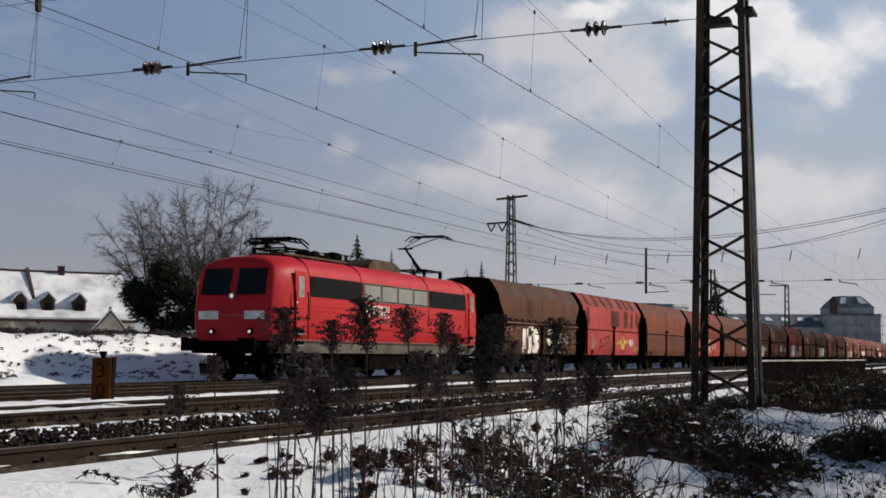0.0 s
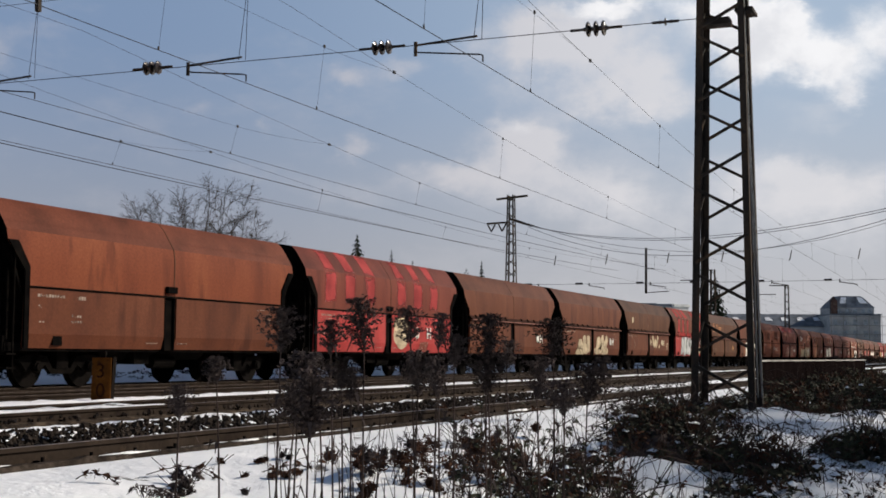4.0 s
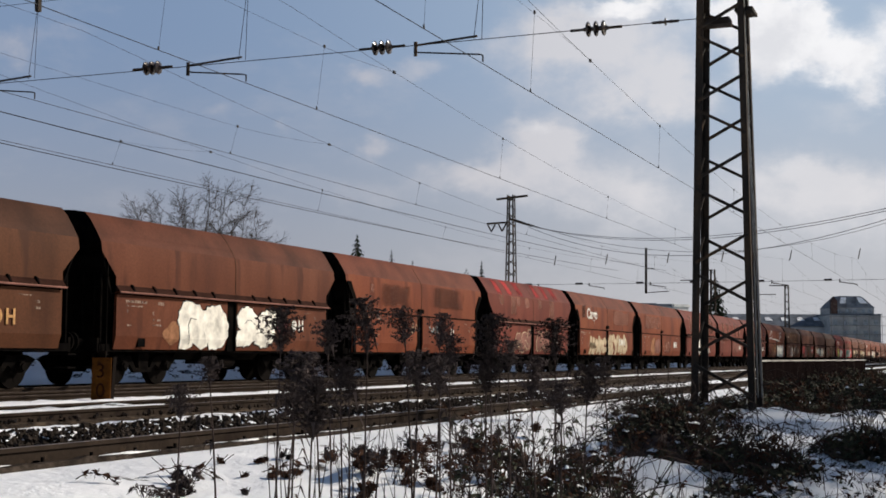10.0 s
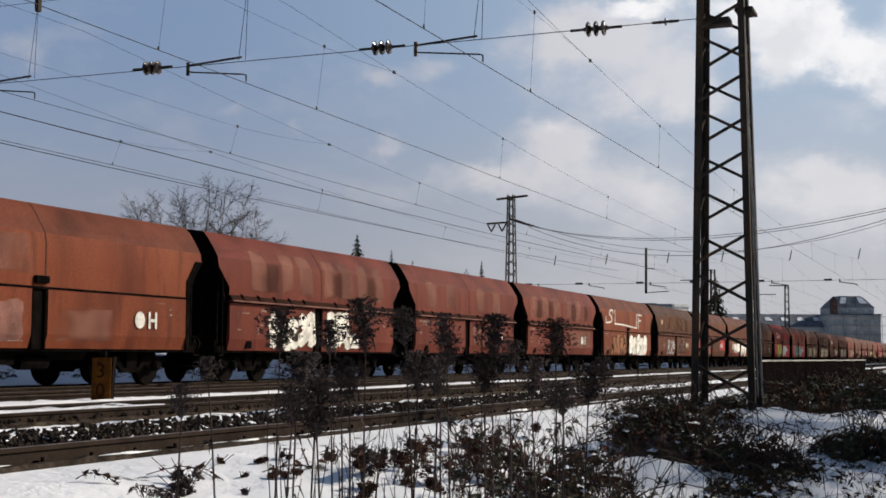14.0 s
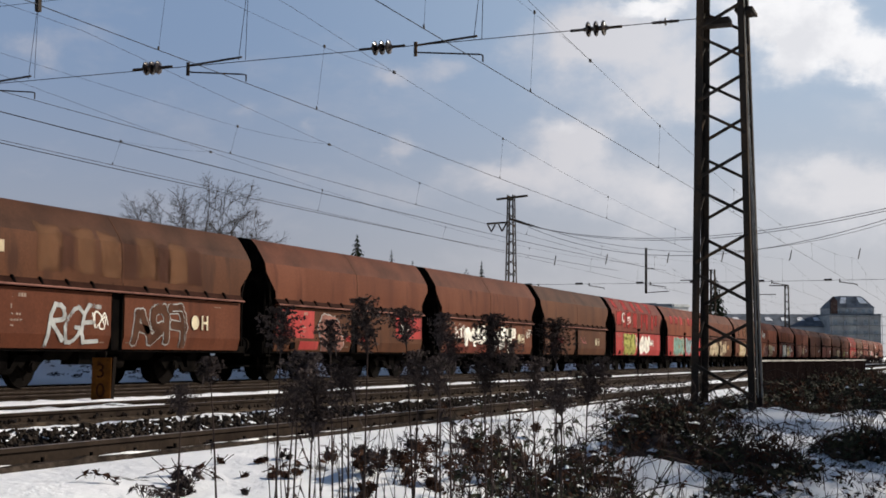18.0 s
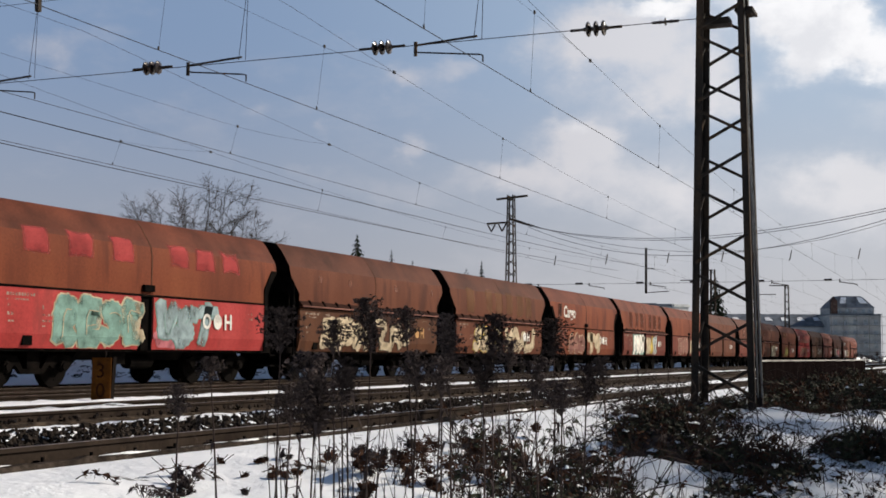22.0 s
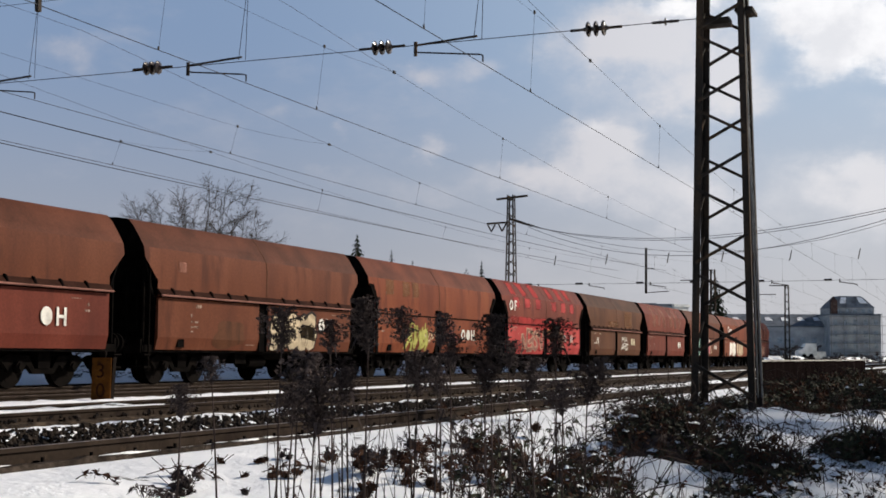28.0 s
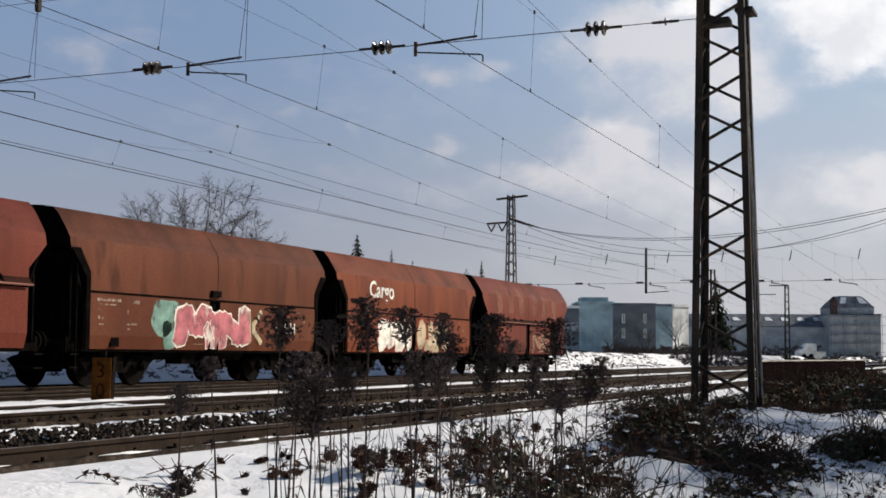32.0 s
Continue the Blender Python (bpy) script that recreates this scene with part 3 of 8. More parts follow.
def ribbon(y0, y1, z, wobble, seed, name, material, label, x0=5.0, x1=30.0, step=0.12):
    """A narrow uneven ridge along the rails."""
    b = MB()
    xs = spaced(x0, x1, step)
    for x in xs:
        m = wobble * fbm(x, y0, 2.3, seed)
        h = wobble * (fbm(x, y1, 1.1, seed + 2) + 0.5 * fbm(x, y1, 7.0, seed + 4))
        b.v += [(x, y0 + m, z - 0.07), (x, y0 + 0.3 * (y1 - y0) + m, z + h), (x, y1, z + h * 0.8), (x, y1 + 0.02, z - 0.07)]
    b.f = [(4 * i + q, 4 * i + q + 1, 4 * i + q + 5, 4 * i + q + 4) for i in range(len(xs) - 1) for q in range(3)]
    return solid(name, b, material, label, "ballast", "structure", smooth=True)


ribbon(8.30, 8.66, -0.005, 0.05, 52.0, "snow_strip", M["strip_full"], "thin line of snow lying over the rail", 5.0, 30.0)
ribbon(9.55, 9.88, -0.085, 0.04, 63.0, "snow_strip", M["snow"], "thin line of snow along the edge of the ballast", 5.0, 17.0)
ribbon(6.84, 6.955, -0.128, 0.025, 61.0, "snow_strip", M["strip_full"], "thin broken line of snow at the rail's foot")
ribbon(6.70, 6.84, -0.118, 0.03, 62.0, "ballast_edge", M["stone"], "low dark edge of the ballast bed")
bed(15.0, 17.8, -0.10, 0.03, 53.0, "gravel_strip", M["ballast"], "brown gravel between two tracks")

stones = MB()
rng = random.Random(5)
for i in range(7600):
    ty = RAIL_Y[0] if i < 6000 else RAIL_Y[1]
    x = rng.uniform(5.5, 30.0)
    y = ty + rng.uniform(-0.60, 0.66) if i < 6000 else ty + rng.uniform(-1.2, 1.3)
    if abs(abs(y - ty) - 0.753) < 0.1:
        continue
    r = rng.uniform(0.018, 0.042)
    z = (-0.075 + 0.055 * (y - ty + 0.6) / 1.26 if i < 6000 else -0.1) + rng.uniform(0, 0.04)
    p = [Vector((rng.uniform(-1, 1), rng.uniform(-1, 1), rng.uniform(-1, 1))).normalized() * r * rng.uniform(0.8, 1.2) for _ in range(2)]
    ax = [(r, 0, 0), (-r, 0, 0), (0, r, 0), (0, -r, 0), (0, 0, r * 0.9), (0, 0, -r * 0.9)]
    q = Euler((rng.uniform(0, 6), rng.uniform(0, 6), rng.uniform(0, 6))).to_matrix()
    stones.add([q @ (Vector(a) * rng.uniform(0.75, 1.25)) + Vector((x, y, z)) for a in ax],
               [(0, 2, 4), (2, 1, 4), (1, 3, 4), (3, 0, 4), (2, 0, 5), (1, 2, 5), (3, 1, 5), (0, 3, 5)])
solid("ballast_stones", stones, M["stone"], "loose dark ballast stones between the rails", "ballast", "stuff")

flecks = MB()
for _ in range(260):          # snow left in the hollows between the stones
    x, y = rng.uniform(6.5, 26.0), RAIL_Y[0] + rng.uniform(-0.55, 0.6)
    z, r = -0.055 + 0.055 * (y - RAIL_Y[0] + 0.6) / 1.26, rng.uniform(0.015, 0.06)
    k = rng.randint(5, 7)
    o = len(flecks.v)
    flecks.v += [(x + r * 1.6 * math.cos(6.283 * j / k) * rng.uniform(0.6, 1.3), y + r * math.sin(6.283 * j / k) * rng.uniform(0.6, 1.3), z + rng.uniform(-0.01, 0.01)) for j in range(k)] + [(x, y, z + r * 0.5)]
    flecks.f += [(o + j, o + (j + 1) % k, o + k) for j in range(k)]
solid("snow_among_stones", flecks, M["snow"], "scraps of snow left between the ballast stones", "snow", "stuff")

# ---- the train: hopper wagons ----
# half profile of the saddle-roofed body: y out from the middle, z over the rails
PROFILE = [(0.0, 4.13), (0.6, 4.10), (0.93, 4.05), (1.09, 3.88), (1.27, 3.60), (1.41, 3.36), (1.45, 3.10)]
LOW, HIGH, SILL = 10.82, 3.06, 0.84
X0, X1 = -0.56, 11.38       # roof ends; the doors reach from 0 to LOW


def body_mesh():
    b = MB()
    ring = [(-y, z) for y, z in reversed(PROFILE)] + PROFILE[1:]
    xs = [X0, X0 + 0.012, 5.40, 5.42, X1 - 0.012, X1]
    n = len(ring)
    for x in (X0, X1):
        b.v += [(x, y, z) for y, z in ring]
    b.f += [(i, i + 1, n + i + 1, n + i) for i in range(n - 1) if abs(ring[i][1] + ring[i + 1][1]) / 2 < 3.4]
    # the belly that draws in towards the doors
    o = len(b.v)
    b.v += [(x, y, z) for x in (0.0, LOW) for z in (2.56, 2.18) for y in (-1.45, 1.45)]
    b.f += [(0, n, o + 4, o), (n - 1, o + 1, o + 5, 2 * n - 1), (o, o + 4, o + 6, o + 2), (o + 1, o + 3, o + 7, o + 5)]
    b.f += [(o + 2, o + 6, o + 7, o + 3)]
    return b.mesh("hopper_body", M["brown"], True)


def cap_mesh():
    """The end plates that close the body under the roof's overhang, blackened for the deep shade there."""
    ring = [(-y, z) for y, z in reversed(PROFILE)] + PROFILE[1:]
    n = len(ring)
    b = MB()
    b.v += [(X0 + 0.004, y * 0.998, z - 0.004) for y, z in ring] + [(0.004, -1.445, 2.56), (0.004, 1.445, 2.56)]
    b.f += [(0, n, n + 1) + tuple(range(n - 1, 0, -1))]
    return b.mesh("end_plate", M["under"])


def roof_mesh():
    b = MB()
    half = [p for p in PROFILE if p[1] > 3.3]
    ring = [(-y, z) for y, z in reversed(half)] + half[1:]
    n = len(ring)
    for x in (X0, X1):
        b.v += [(x, y, z) for y, z in ring]
    b.f += [(i, i + 1, n + i + 1, n + i) for i in range(n - 1)]
    return b.mesh("roof", M["brown"], True)


FOLD = 1.17           # below this height the doors draw in
DOOR_TOP = 2.14


def on_door(z):
    """Heights of the painting, which is laid out for a taller door, on the door."""
    return SILL + (z - SILL) * (DOOR_TOP - SILL) / (2.30 - SILL)


def fold(me):
    """Bends what is painted on a door in along with its lower edge."""
    bm = bmesh.new(); bm.from_mesh(me)
    bmesh.ops.bisect_plane(bm, geom=bm.verts[:] + bm.edges[:] + bm.faces[:], plane_co=(0, 0, FOLD), plane_no=(0, 0, 1))
    for v in bm.verts:
        v.co.y += max(0.0, FOLD - v.co.z) * 0.25
        if v.co.z < 2.31:
            v.co.z = on_door(v.co.z)
    bm.to_mesh(me); bm.free()
    return me


def door_mesh(a, c):
    b = MB()
    b.prism([(-1.462, FOLD), (-1.462, DOOR_TOP), (-1.40, DOOR_TOP), (-1.36, SILL + 0.02), (-1.462 + (FOLD - SILL - 0.02) * 0.25, SILL + 0.02)], a, c)
    return b.mesh("side_door", M["brown"])


WB = {}
WB["body"] = body_mesh()
WB["roof"] = roof_mesh()
WB["cap"] = cap_mesh()
WB["door_a"], WB["door_b"] = door_mesh(0.02, 4.98), door_mesh(5.50, LOW - 0.02)
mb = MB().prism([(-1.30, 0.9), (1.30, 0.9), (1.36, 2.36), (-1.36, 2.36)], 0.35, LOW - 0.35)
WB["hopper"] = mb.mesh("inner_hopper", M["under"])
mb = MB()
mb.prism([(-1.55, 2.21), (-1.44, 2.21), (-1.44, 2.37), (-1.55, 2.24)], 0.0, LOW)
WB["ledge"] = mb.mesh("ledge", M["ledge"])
# near-black side plate at the end, coloured with the gap's shade
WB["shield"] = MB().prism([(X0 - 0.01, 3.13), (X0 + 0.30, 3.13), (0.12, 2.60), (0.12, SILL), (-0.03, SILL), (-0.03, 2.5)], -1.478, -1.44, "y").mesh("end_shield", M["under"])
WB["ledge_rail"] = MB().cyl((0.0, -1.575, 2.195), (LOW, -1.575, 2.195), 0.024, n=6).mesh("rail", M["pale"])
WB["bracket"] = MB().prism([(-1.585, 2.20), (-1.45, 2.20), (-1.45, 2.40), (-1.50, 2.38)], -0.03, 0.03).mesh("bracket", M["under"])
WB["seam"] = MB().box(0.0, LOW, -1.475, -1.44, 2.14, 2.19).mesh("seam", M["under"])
mb = MB().box(5.0, 5.48, -1.40, -1.30, SILL, 2.4).box(5.02, 5.06, -1.45, -1.38, SILL, 2.4).box(5.42, 5.46, -1.45, -1.38, SILL, 2.4)
WB["post"] = mb.mesh("centre_post", M["under"])
WB["box"] = MB().box(5.05, 5.45, -1.53, -1.40, 2.26, 2.42).mesh("latch_box", M["under"])
WB["plate"] = MB().box(0.92, 1.22, -1.452, -1.39, 0.92, 1.14).mesh("latch_plate", M["under"])
WB["rib"] = MB().prism([(-1.458, 2.38)] + [(-y - 0.008, z) for y, z in reversed(PROFILE[2:])] + [(-y + 0.02, z) for y, z in PROFILE[2:]] + [(-1.43, 2.38)], 5.385, 5.425).mesh("roof_seam", M["shade_brown"])
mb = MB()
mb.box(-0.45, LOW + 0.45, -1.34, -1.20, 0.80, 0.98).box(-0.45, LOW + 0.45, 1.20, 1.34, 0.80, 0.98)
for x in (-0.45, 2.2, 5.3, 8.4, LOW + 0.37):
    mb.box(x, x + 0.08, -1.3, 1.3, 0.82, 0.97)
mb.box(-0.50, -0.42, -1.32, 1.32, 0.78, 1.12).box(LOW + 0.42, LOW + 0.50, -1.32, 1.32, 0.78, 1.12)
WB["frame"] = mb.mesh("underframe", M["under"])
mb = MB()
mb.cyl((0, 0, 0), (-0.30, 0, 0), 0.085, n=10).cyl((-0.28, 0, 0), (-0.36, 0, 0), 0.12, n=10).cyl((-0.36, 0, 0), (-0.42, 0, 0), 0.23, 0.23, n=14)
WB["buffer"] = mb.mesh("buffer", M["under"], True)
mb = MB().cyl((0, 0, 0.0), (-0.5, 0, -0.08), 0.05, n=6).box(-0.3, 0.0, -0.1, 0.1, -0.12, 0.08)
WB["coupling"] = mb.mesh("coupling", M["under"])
# end: sloping hopper wall, two stanchions, ladder and step, all coloured for the gap's shade
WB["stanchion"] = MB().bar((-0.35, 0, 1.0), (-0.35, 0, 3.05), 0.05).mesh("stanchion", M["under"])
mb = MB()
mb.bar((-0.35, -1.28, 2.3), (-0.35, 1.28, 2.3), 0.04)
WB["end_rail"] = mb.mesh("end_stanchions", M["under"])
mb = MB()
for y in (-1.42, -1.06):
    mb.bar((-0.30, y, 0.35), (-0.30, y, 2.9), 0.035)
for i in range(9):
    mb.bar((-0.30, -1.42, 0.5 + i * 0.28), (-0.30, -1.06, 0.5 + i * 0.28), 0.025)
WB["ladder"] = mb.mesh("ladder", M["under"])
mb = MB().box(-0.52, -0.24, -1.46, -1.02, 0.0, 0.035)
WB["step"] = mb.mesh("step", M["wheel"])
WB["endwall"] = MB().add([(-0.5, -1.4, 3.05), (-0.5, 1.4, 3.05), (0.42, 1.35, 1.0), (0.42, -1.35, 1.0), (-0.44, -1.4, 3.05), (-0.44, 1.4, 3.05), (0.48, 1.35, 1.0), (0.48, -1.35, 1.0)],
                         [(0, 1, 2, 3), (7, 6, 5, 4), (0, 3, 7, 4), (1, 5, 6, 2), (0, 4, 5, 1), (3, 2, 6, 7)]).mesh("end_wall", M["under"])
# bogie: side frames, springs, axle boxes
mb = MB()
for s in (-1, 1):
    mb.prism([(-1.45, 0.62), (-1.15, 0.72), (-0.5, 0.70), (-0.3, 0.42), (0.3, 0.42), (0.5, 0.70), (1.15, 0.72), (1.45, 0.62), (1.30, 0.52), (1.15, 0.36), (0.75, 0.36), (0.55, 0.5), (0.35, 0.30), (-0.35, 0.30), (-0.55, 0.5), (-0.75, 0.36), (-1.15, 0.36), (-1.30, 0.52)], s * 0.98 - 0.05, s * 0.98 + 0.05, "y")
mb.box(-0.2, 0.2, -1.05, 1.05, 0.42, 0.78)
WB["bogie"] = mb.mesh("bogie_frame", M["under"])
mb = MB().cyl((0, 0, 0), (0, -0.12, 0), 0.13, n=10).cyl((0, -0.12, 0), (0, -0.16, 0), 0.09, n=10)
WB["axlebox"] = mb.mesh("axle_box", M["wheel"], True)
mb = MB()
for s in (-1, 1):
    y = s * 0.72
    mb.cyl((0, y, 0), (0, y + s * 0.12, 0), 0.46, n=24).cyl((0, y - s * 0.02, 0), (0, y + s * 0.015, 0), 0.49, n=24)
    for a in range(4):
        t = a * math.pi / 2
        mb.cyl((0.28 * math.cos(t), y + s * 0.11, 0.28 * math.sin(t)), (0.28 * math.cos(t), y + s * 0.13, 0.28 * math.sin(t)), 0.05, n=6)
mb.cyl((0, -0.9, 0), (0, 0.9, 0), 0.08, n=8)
# plain near-black boxes that close off the view beneath the wagon
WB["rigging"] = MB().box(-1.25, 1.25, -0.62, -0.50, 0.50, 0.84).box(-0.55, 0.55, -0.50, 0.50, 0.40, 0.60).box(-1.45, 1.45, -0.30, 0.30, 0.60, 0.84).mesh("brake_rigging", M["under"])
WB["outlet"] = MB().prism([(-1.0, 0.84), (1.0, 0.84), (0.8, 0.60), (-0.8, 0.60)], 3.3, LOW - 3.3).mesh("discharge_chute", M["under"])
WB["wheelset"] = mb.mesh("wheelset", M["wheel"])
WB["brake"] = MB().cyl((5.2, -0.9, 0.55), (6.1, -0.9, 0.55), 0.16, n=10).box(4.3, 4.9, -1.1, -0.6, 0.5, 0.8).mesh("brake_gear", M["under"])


def strip(a, c, lo, hi, proud=0.006, lean=0.0):
    """A paint patch that follows the body's near side between heights lo and hi."""
    pts = [(y, z) for y, z in PROFILE if lo < z < hi]
    def at_z(z):
        for (ya, za), (yb, zb) in zip(PROFILE, PROFILE[1:]):
            if zb <= z <= za:
                return ya + (yb - ya) * (za - z) / (za - zb)
        return 1.45
    line = [(at_z(hi), hi)] + pts + [(at_z(lo), lo)]
    b = MB()
    for i, (y, z) in enumerate(line):
        d = lean * (hi - z)
        yy = -(y + proud) if z < 4.0 else -y
        zz = z + (proud if z > 3.3 else 0)
        b.v += [(a + d, yy, zz), (c + d, yy, zz)]
    b.f = [(2 * i, 2 * i + 1, 2 * i + 3, 2 * i + 2) for i in range(len(line) - 1)]
    return b


def blob(b, cx, cz, w, h, rng, y, n=22, lumps=0.13, square=2.6):
    """One bulging letter body in the plane of the door."""
    ph = [rng.uniform(0, 6.28) for _ in range(3)]
    o = len(b.v)
    b.v.append((cx, y, cz))
    for i in range(n):
        t = 2 * math.pi * i / n
        c, s = math.cos(t), math.sin(t)
        k = (abs(c) ** square + abs(s) ** square) ** (-1 / square)
        k *= 1 + lumps * (math.sin(2 * t + ph[0]) + 0.7 * math.sin(3 * t + ph[1]) + 0.5 * math.sin(5 * t + ph[2]))
        b.v.append((cx + w * 0.5 * k * c, y, max(SILL + 0.03, min(2.28, cz + h * 0.5 * k * s))))
    b.f += [(o, o + 1 + i, o + 1 + (i + 1) % n) for i in range(n)]


def swirl(rng, n):
    """A flowing up-and-down line in a unit box, as a spray can draws it; no letter."""
    keys = []
    up = rng.random() < 0.5
    for i in range(n):
        keys.append(Vector((i / (n - 1) + rng.gauss(0, 0.14), (rng.uniform(0.72, 1.0) if up else rng.uniform(0.0, 0.3)))))
        up = not up if rng.random() < 0.85 else up
    keys = [keys[0]] + keys + [keys[-1]]
    pts = []
    for a, b, c, d in zip(keys, keys[1:], keys[2:], keys[3:]):
        for k in range(4):
            t = k / 4
            pts.append(0.5 * (2 * b + (c - a) * t + (2 * a - 5 * b + 4 * c - d) * t * t + (3 * b - a - 3 * c + d) * t * t * t))
    return pts + [keys[-1]]


def stroke(b, pts, t, y, top=2.28):
    """A broad line with blunt ends through points of the door's plane."""
    for q, (p0, p1) in enumerate(zip(pts, pts[1:])):
        d = Vector((p1[0] - p0[0], p1[1] - p0[1]))
        if d.length < 1e-4:
            continue
        d.normalize()
        e, s = d * t * 0.42, Vector((-d.y, d.x)) * t * 0.5
        yy = y - 0.0001 * q
        c = [Vector(p0) - e + s, Vector(p0) - e * 1.5, Vector(p0) - e - s, Vector(p1) + e - s, Vector(p1) + e * 1.5, Vector(p1) + e + s]
        b.add([(v.x, yy, max(SILL + 0.03, min(top, v.y))) for v in c], [(0, 1, 2, 3, 4, 5)])


def scrawl(parent, a, c, z0, z1, ink, seed, count=6, t=0.025):
    """Thin tag strokes: one looping line, and a second over part of it."""
    rng = random.Random(seed)
    b = MB()
    for n, a1, c1 in ((count + 3, a, c), (max(3, count // 2 + 1), a + (c - a) * rng.uniform(0.0, 0.3), c - (c - a) * rng.uniform(0.1, 0.4))):
        stroke(b, [(a1 + (c1 - a1) * u, z0 + (z1 - z0) * v) for u, v in swirl(rng, n)], t * 1.4, -1.468 - 0.004 * (n <= count))
    part("graffiti_tag", fold(b.mesh("graffiti_tag", M[ink + "_spray"] if ink + "_spray" in M else M[ink])), None, parent)


def lettering_bars(parent, kind="stencil", seed=0):
    """The faded data panel by the first end of the door: short rows of small bars."""
    rng = random.Random(seed)
    b = MB()
    for x, z, w, h in ((0.38, 2.10, 0.9, 0.075), (0.38, 2.0, 0.7, 0.035), (1.55, 2.08, 0.45, 0.09), (0.42, 1.84, 0.14, 0.08), (1.5, 1.80, 0.05, 0.10), (0.42, 1.64, 0.24, 0.08), (1.5, 1.64, 0.36, 0.05), (0.45, 1.48, 0.2, 0.04),
                       (1.5, 1.50, 0.4, 0.05), (1.5, 1.38, 0.16, 0.03), (4.3, 1.02, 0.5, 0.025), (5.6, 1.02, 0.45, 0.03), (9.4, 2.12, 0.6, 0.02), (9.9, 1.95, 0.18, 0.08), (9.9, 1.80, 0.22, 0.06)):
        if rng.random() < 0.2:
            continue
        n = max(1, int(w / 0.09))
        for i in range(n):
            e = rng.uniform(0.55, 0.8)
            b.add([(x + w * i / n, -1.467, z), (x + w * (i + e) / n, -1.467, z), (x + w * (i + e) / n, -1.467, z + h), (x + w * i / n, -1.467, z + h)], [(0, 1, 2, 3)])
    tagged(part("data_panel", fold(b.mesh("data_panel", M[kind])), None, parent), kind="stuff")


def arc(b, cx, cz, rx, rz, t, a0, a1, y, n=14):
    o = len(b.v)
    for i in range(n + 1):
        a = radians(a0 + (a1 - a0) * i / n)
        for k in (0.0, t):
            b.v.append((cx + (rx - k) * math.cos(a), y, cz + (rz - k) * math.sin(a)))
    b.f += [(o + 2 * i, o + 2 * i + 1, o + 2 * i + 3, o + 2 * i + 2) for i in range(n)]


def badge(parent, x, z, h, colour, ground=""):
    """A square frame with two plain bars in it, on a darker ground where one is left."""
    y = -1.466
    def quad(b, x0, x1, z0, z1):
        b.add([(x0, y, z0), (x1, y, z0), (x1, y, z1), (x0, y, z1)], [(0, 1, 2, 3)])
    if ground:
        panel(parent, x - 0.08, x + h + 0.08, z - 0.06, z + h + 0.06, ground)
    b = MB()
    quad(b, x, x + h, z, z + 0.05); quad(b, x, x + h, z + h - 0.05, z + h)
    quad(b, x, x + 0.05, z + 0.05, z + h - 0.05); quad(b, x + h - 0.05, x + h, z + 0.05, z + h - 0.05)
    quad(b, x + 0.12, x + h * 0.44, z + 0.12, z + h - 0.12); quad(b, x + h * 0.56, x + h - 0.12, z + 0.12, z + h - 0.12)
    part("badge", b, M[colour + "_spray"] if ground else M[colour], parent)


def painted_word(parent, words, x, z, size, colour):
    """A word in plain capitals and small letters on the upper side; x is its middle."""
    part("painted_word", text_mesh(words, size, 0.002, 0.014), M[colour], parent, at=pose(x, -1.464, z))


# fat letters as strokes in a unit box
GLYPHS = {"A": [[(0, 0), (0.5, 1), (1, 0)], [(0.25, 0.35), (0.75, 0.35)]], "C": [[(1, 0.85), (0.6, 1), (0.1, 0.75), (0, 0.4), (0.3, 0), (1, 0.1)]], "E": [[(1, 1), (0, 1), (0, 0), (1, 0)], [(0, 0.5), (0.75, 0.5)]],
          "F": [[(1, 1), (0, 1), (0, 0)], [(0, 0.5), (0.75, 0.5)]], "G": [[(1, 0.85), (0.5, 1), (0, 0.6), (0.15, 0.1), (0.6, 0), (1, 0.2), (1, 0.45), (0.6, 0.45)]], "H": [[(0, 0), (0, 1)], [(1, 0), (1, 1)], [(0, 0.5), (1, 0.5)]],
          "I": [[(0.5, 0), (0.5, 1)]], "K": [[(0, 0), (0, 1)], [(1, 1), (0.1, 0.5), (1, 0)]], "L": [[(0, 1), (0, 0), (1, 0)]], "M": [[(0, 0), (0.1, 1), (0.5, 0.3), (0.9, 1), (1, 0)]], "N": [[(0, 0), (0.05, 1), (0.95, 0), (1, 1)]],
          "O": [[(0.5, 1), (0.05, 0.75), (0.05, 0.25), (0.5, 0), (0.95, 0.25), (0.95, 0.75), (0.5, 1)]], "P": [[(0.05, 0), (0, 1), (0.8, 0.95), (0.95, 0.7), (0.7, 0.45), (0.1, 0.45)]], "R": [[(0.05, 0), (0, 1), (0.8, 0.95), (0.95, 0.7), (0.7, 0.5), (0.1, 0.48), (1, 0)]],
          "S": [[(1, 0.85), (0.5, 1), (0.05, 0.75), (0.9, 0.35), (0.6, 0), (0, 0.1)]], "T": [[(0, 1), (1, 1)], [(0.5, 1), (0.45, 0)]], "U": [[(0, 1), (0.05, 0.2), (0.5, 0), (0.95, 0.2), (1, 1)]], "V": [[(0, 1), (0.45, 0), (1, 1)]],
          "W": [[(0, 1), (0.22, 0), (0.5, 0.75), (0.78, 0), (1, 1)]], "Y": [[(0, 1), (0.5, 0.5), (1, 1)], [(0.5, 0.5), (0.5, 0)]], "Z": [[(0, 1), (1, 1), (0, 0), (1, 0)]], "1": [[(0.1, 0.75), (0.55, 1), (0.5, 0)]], "2": [[(0, 0.8), (0.5, 1), (0.9, 0.7), (0, 0), (1, 0.05)]]}


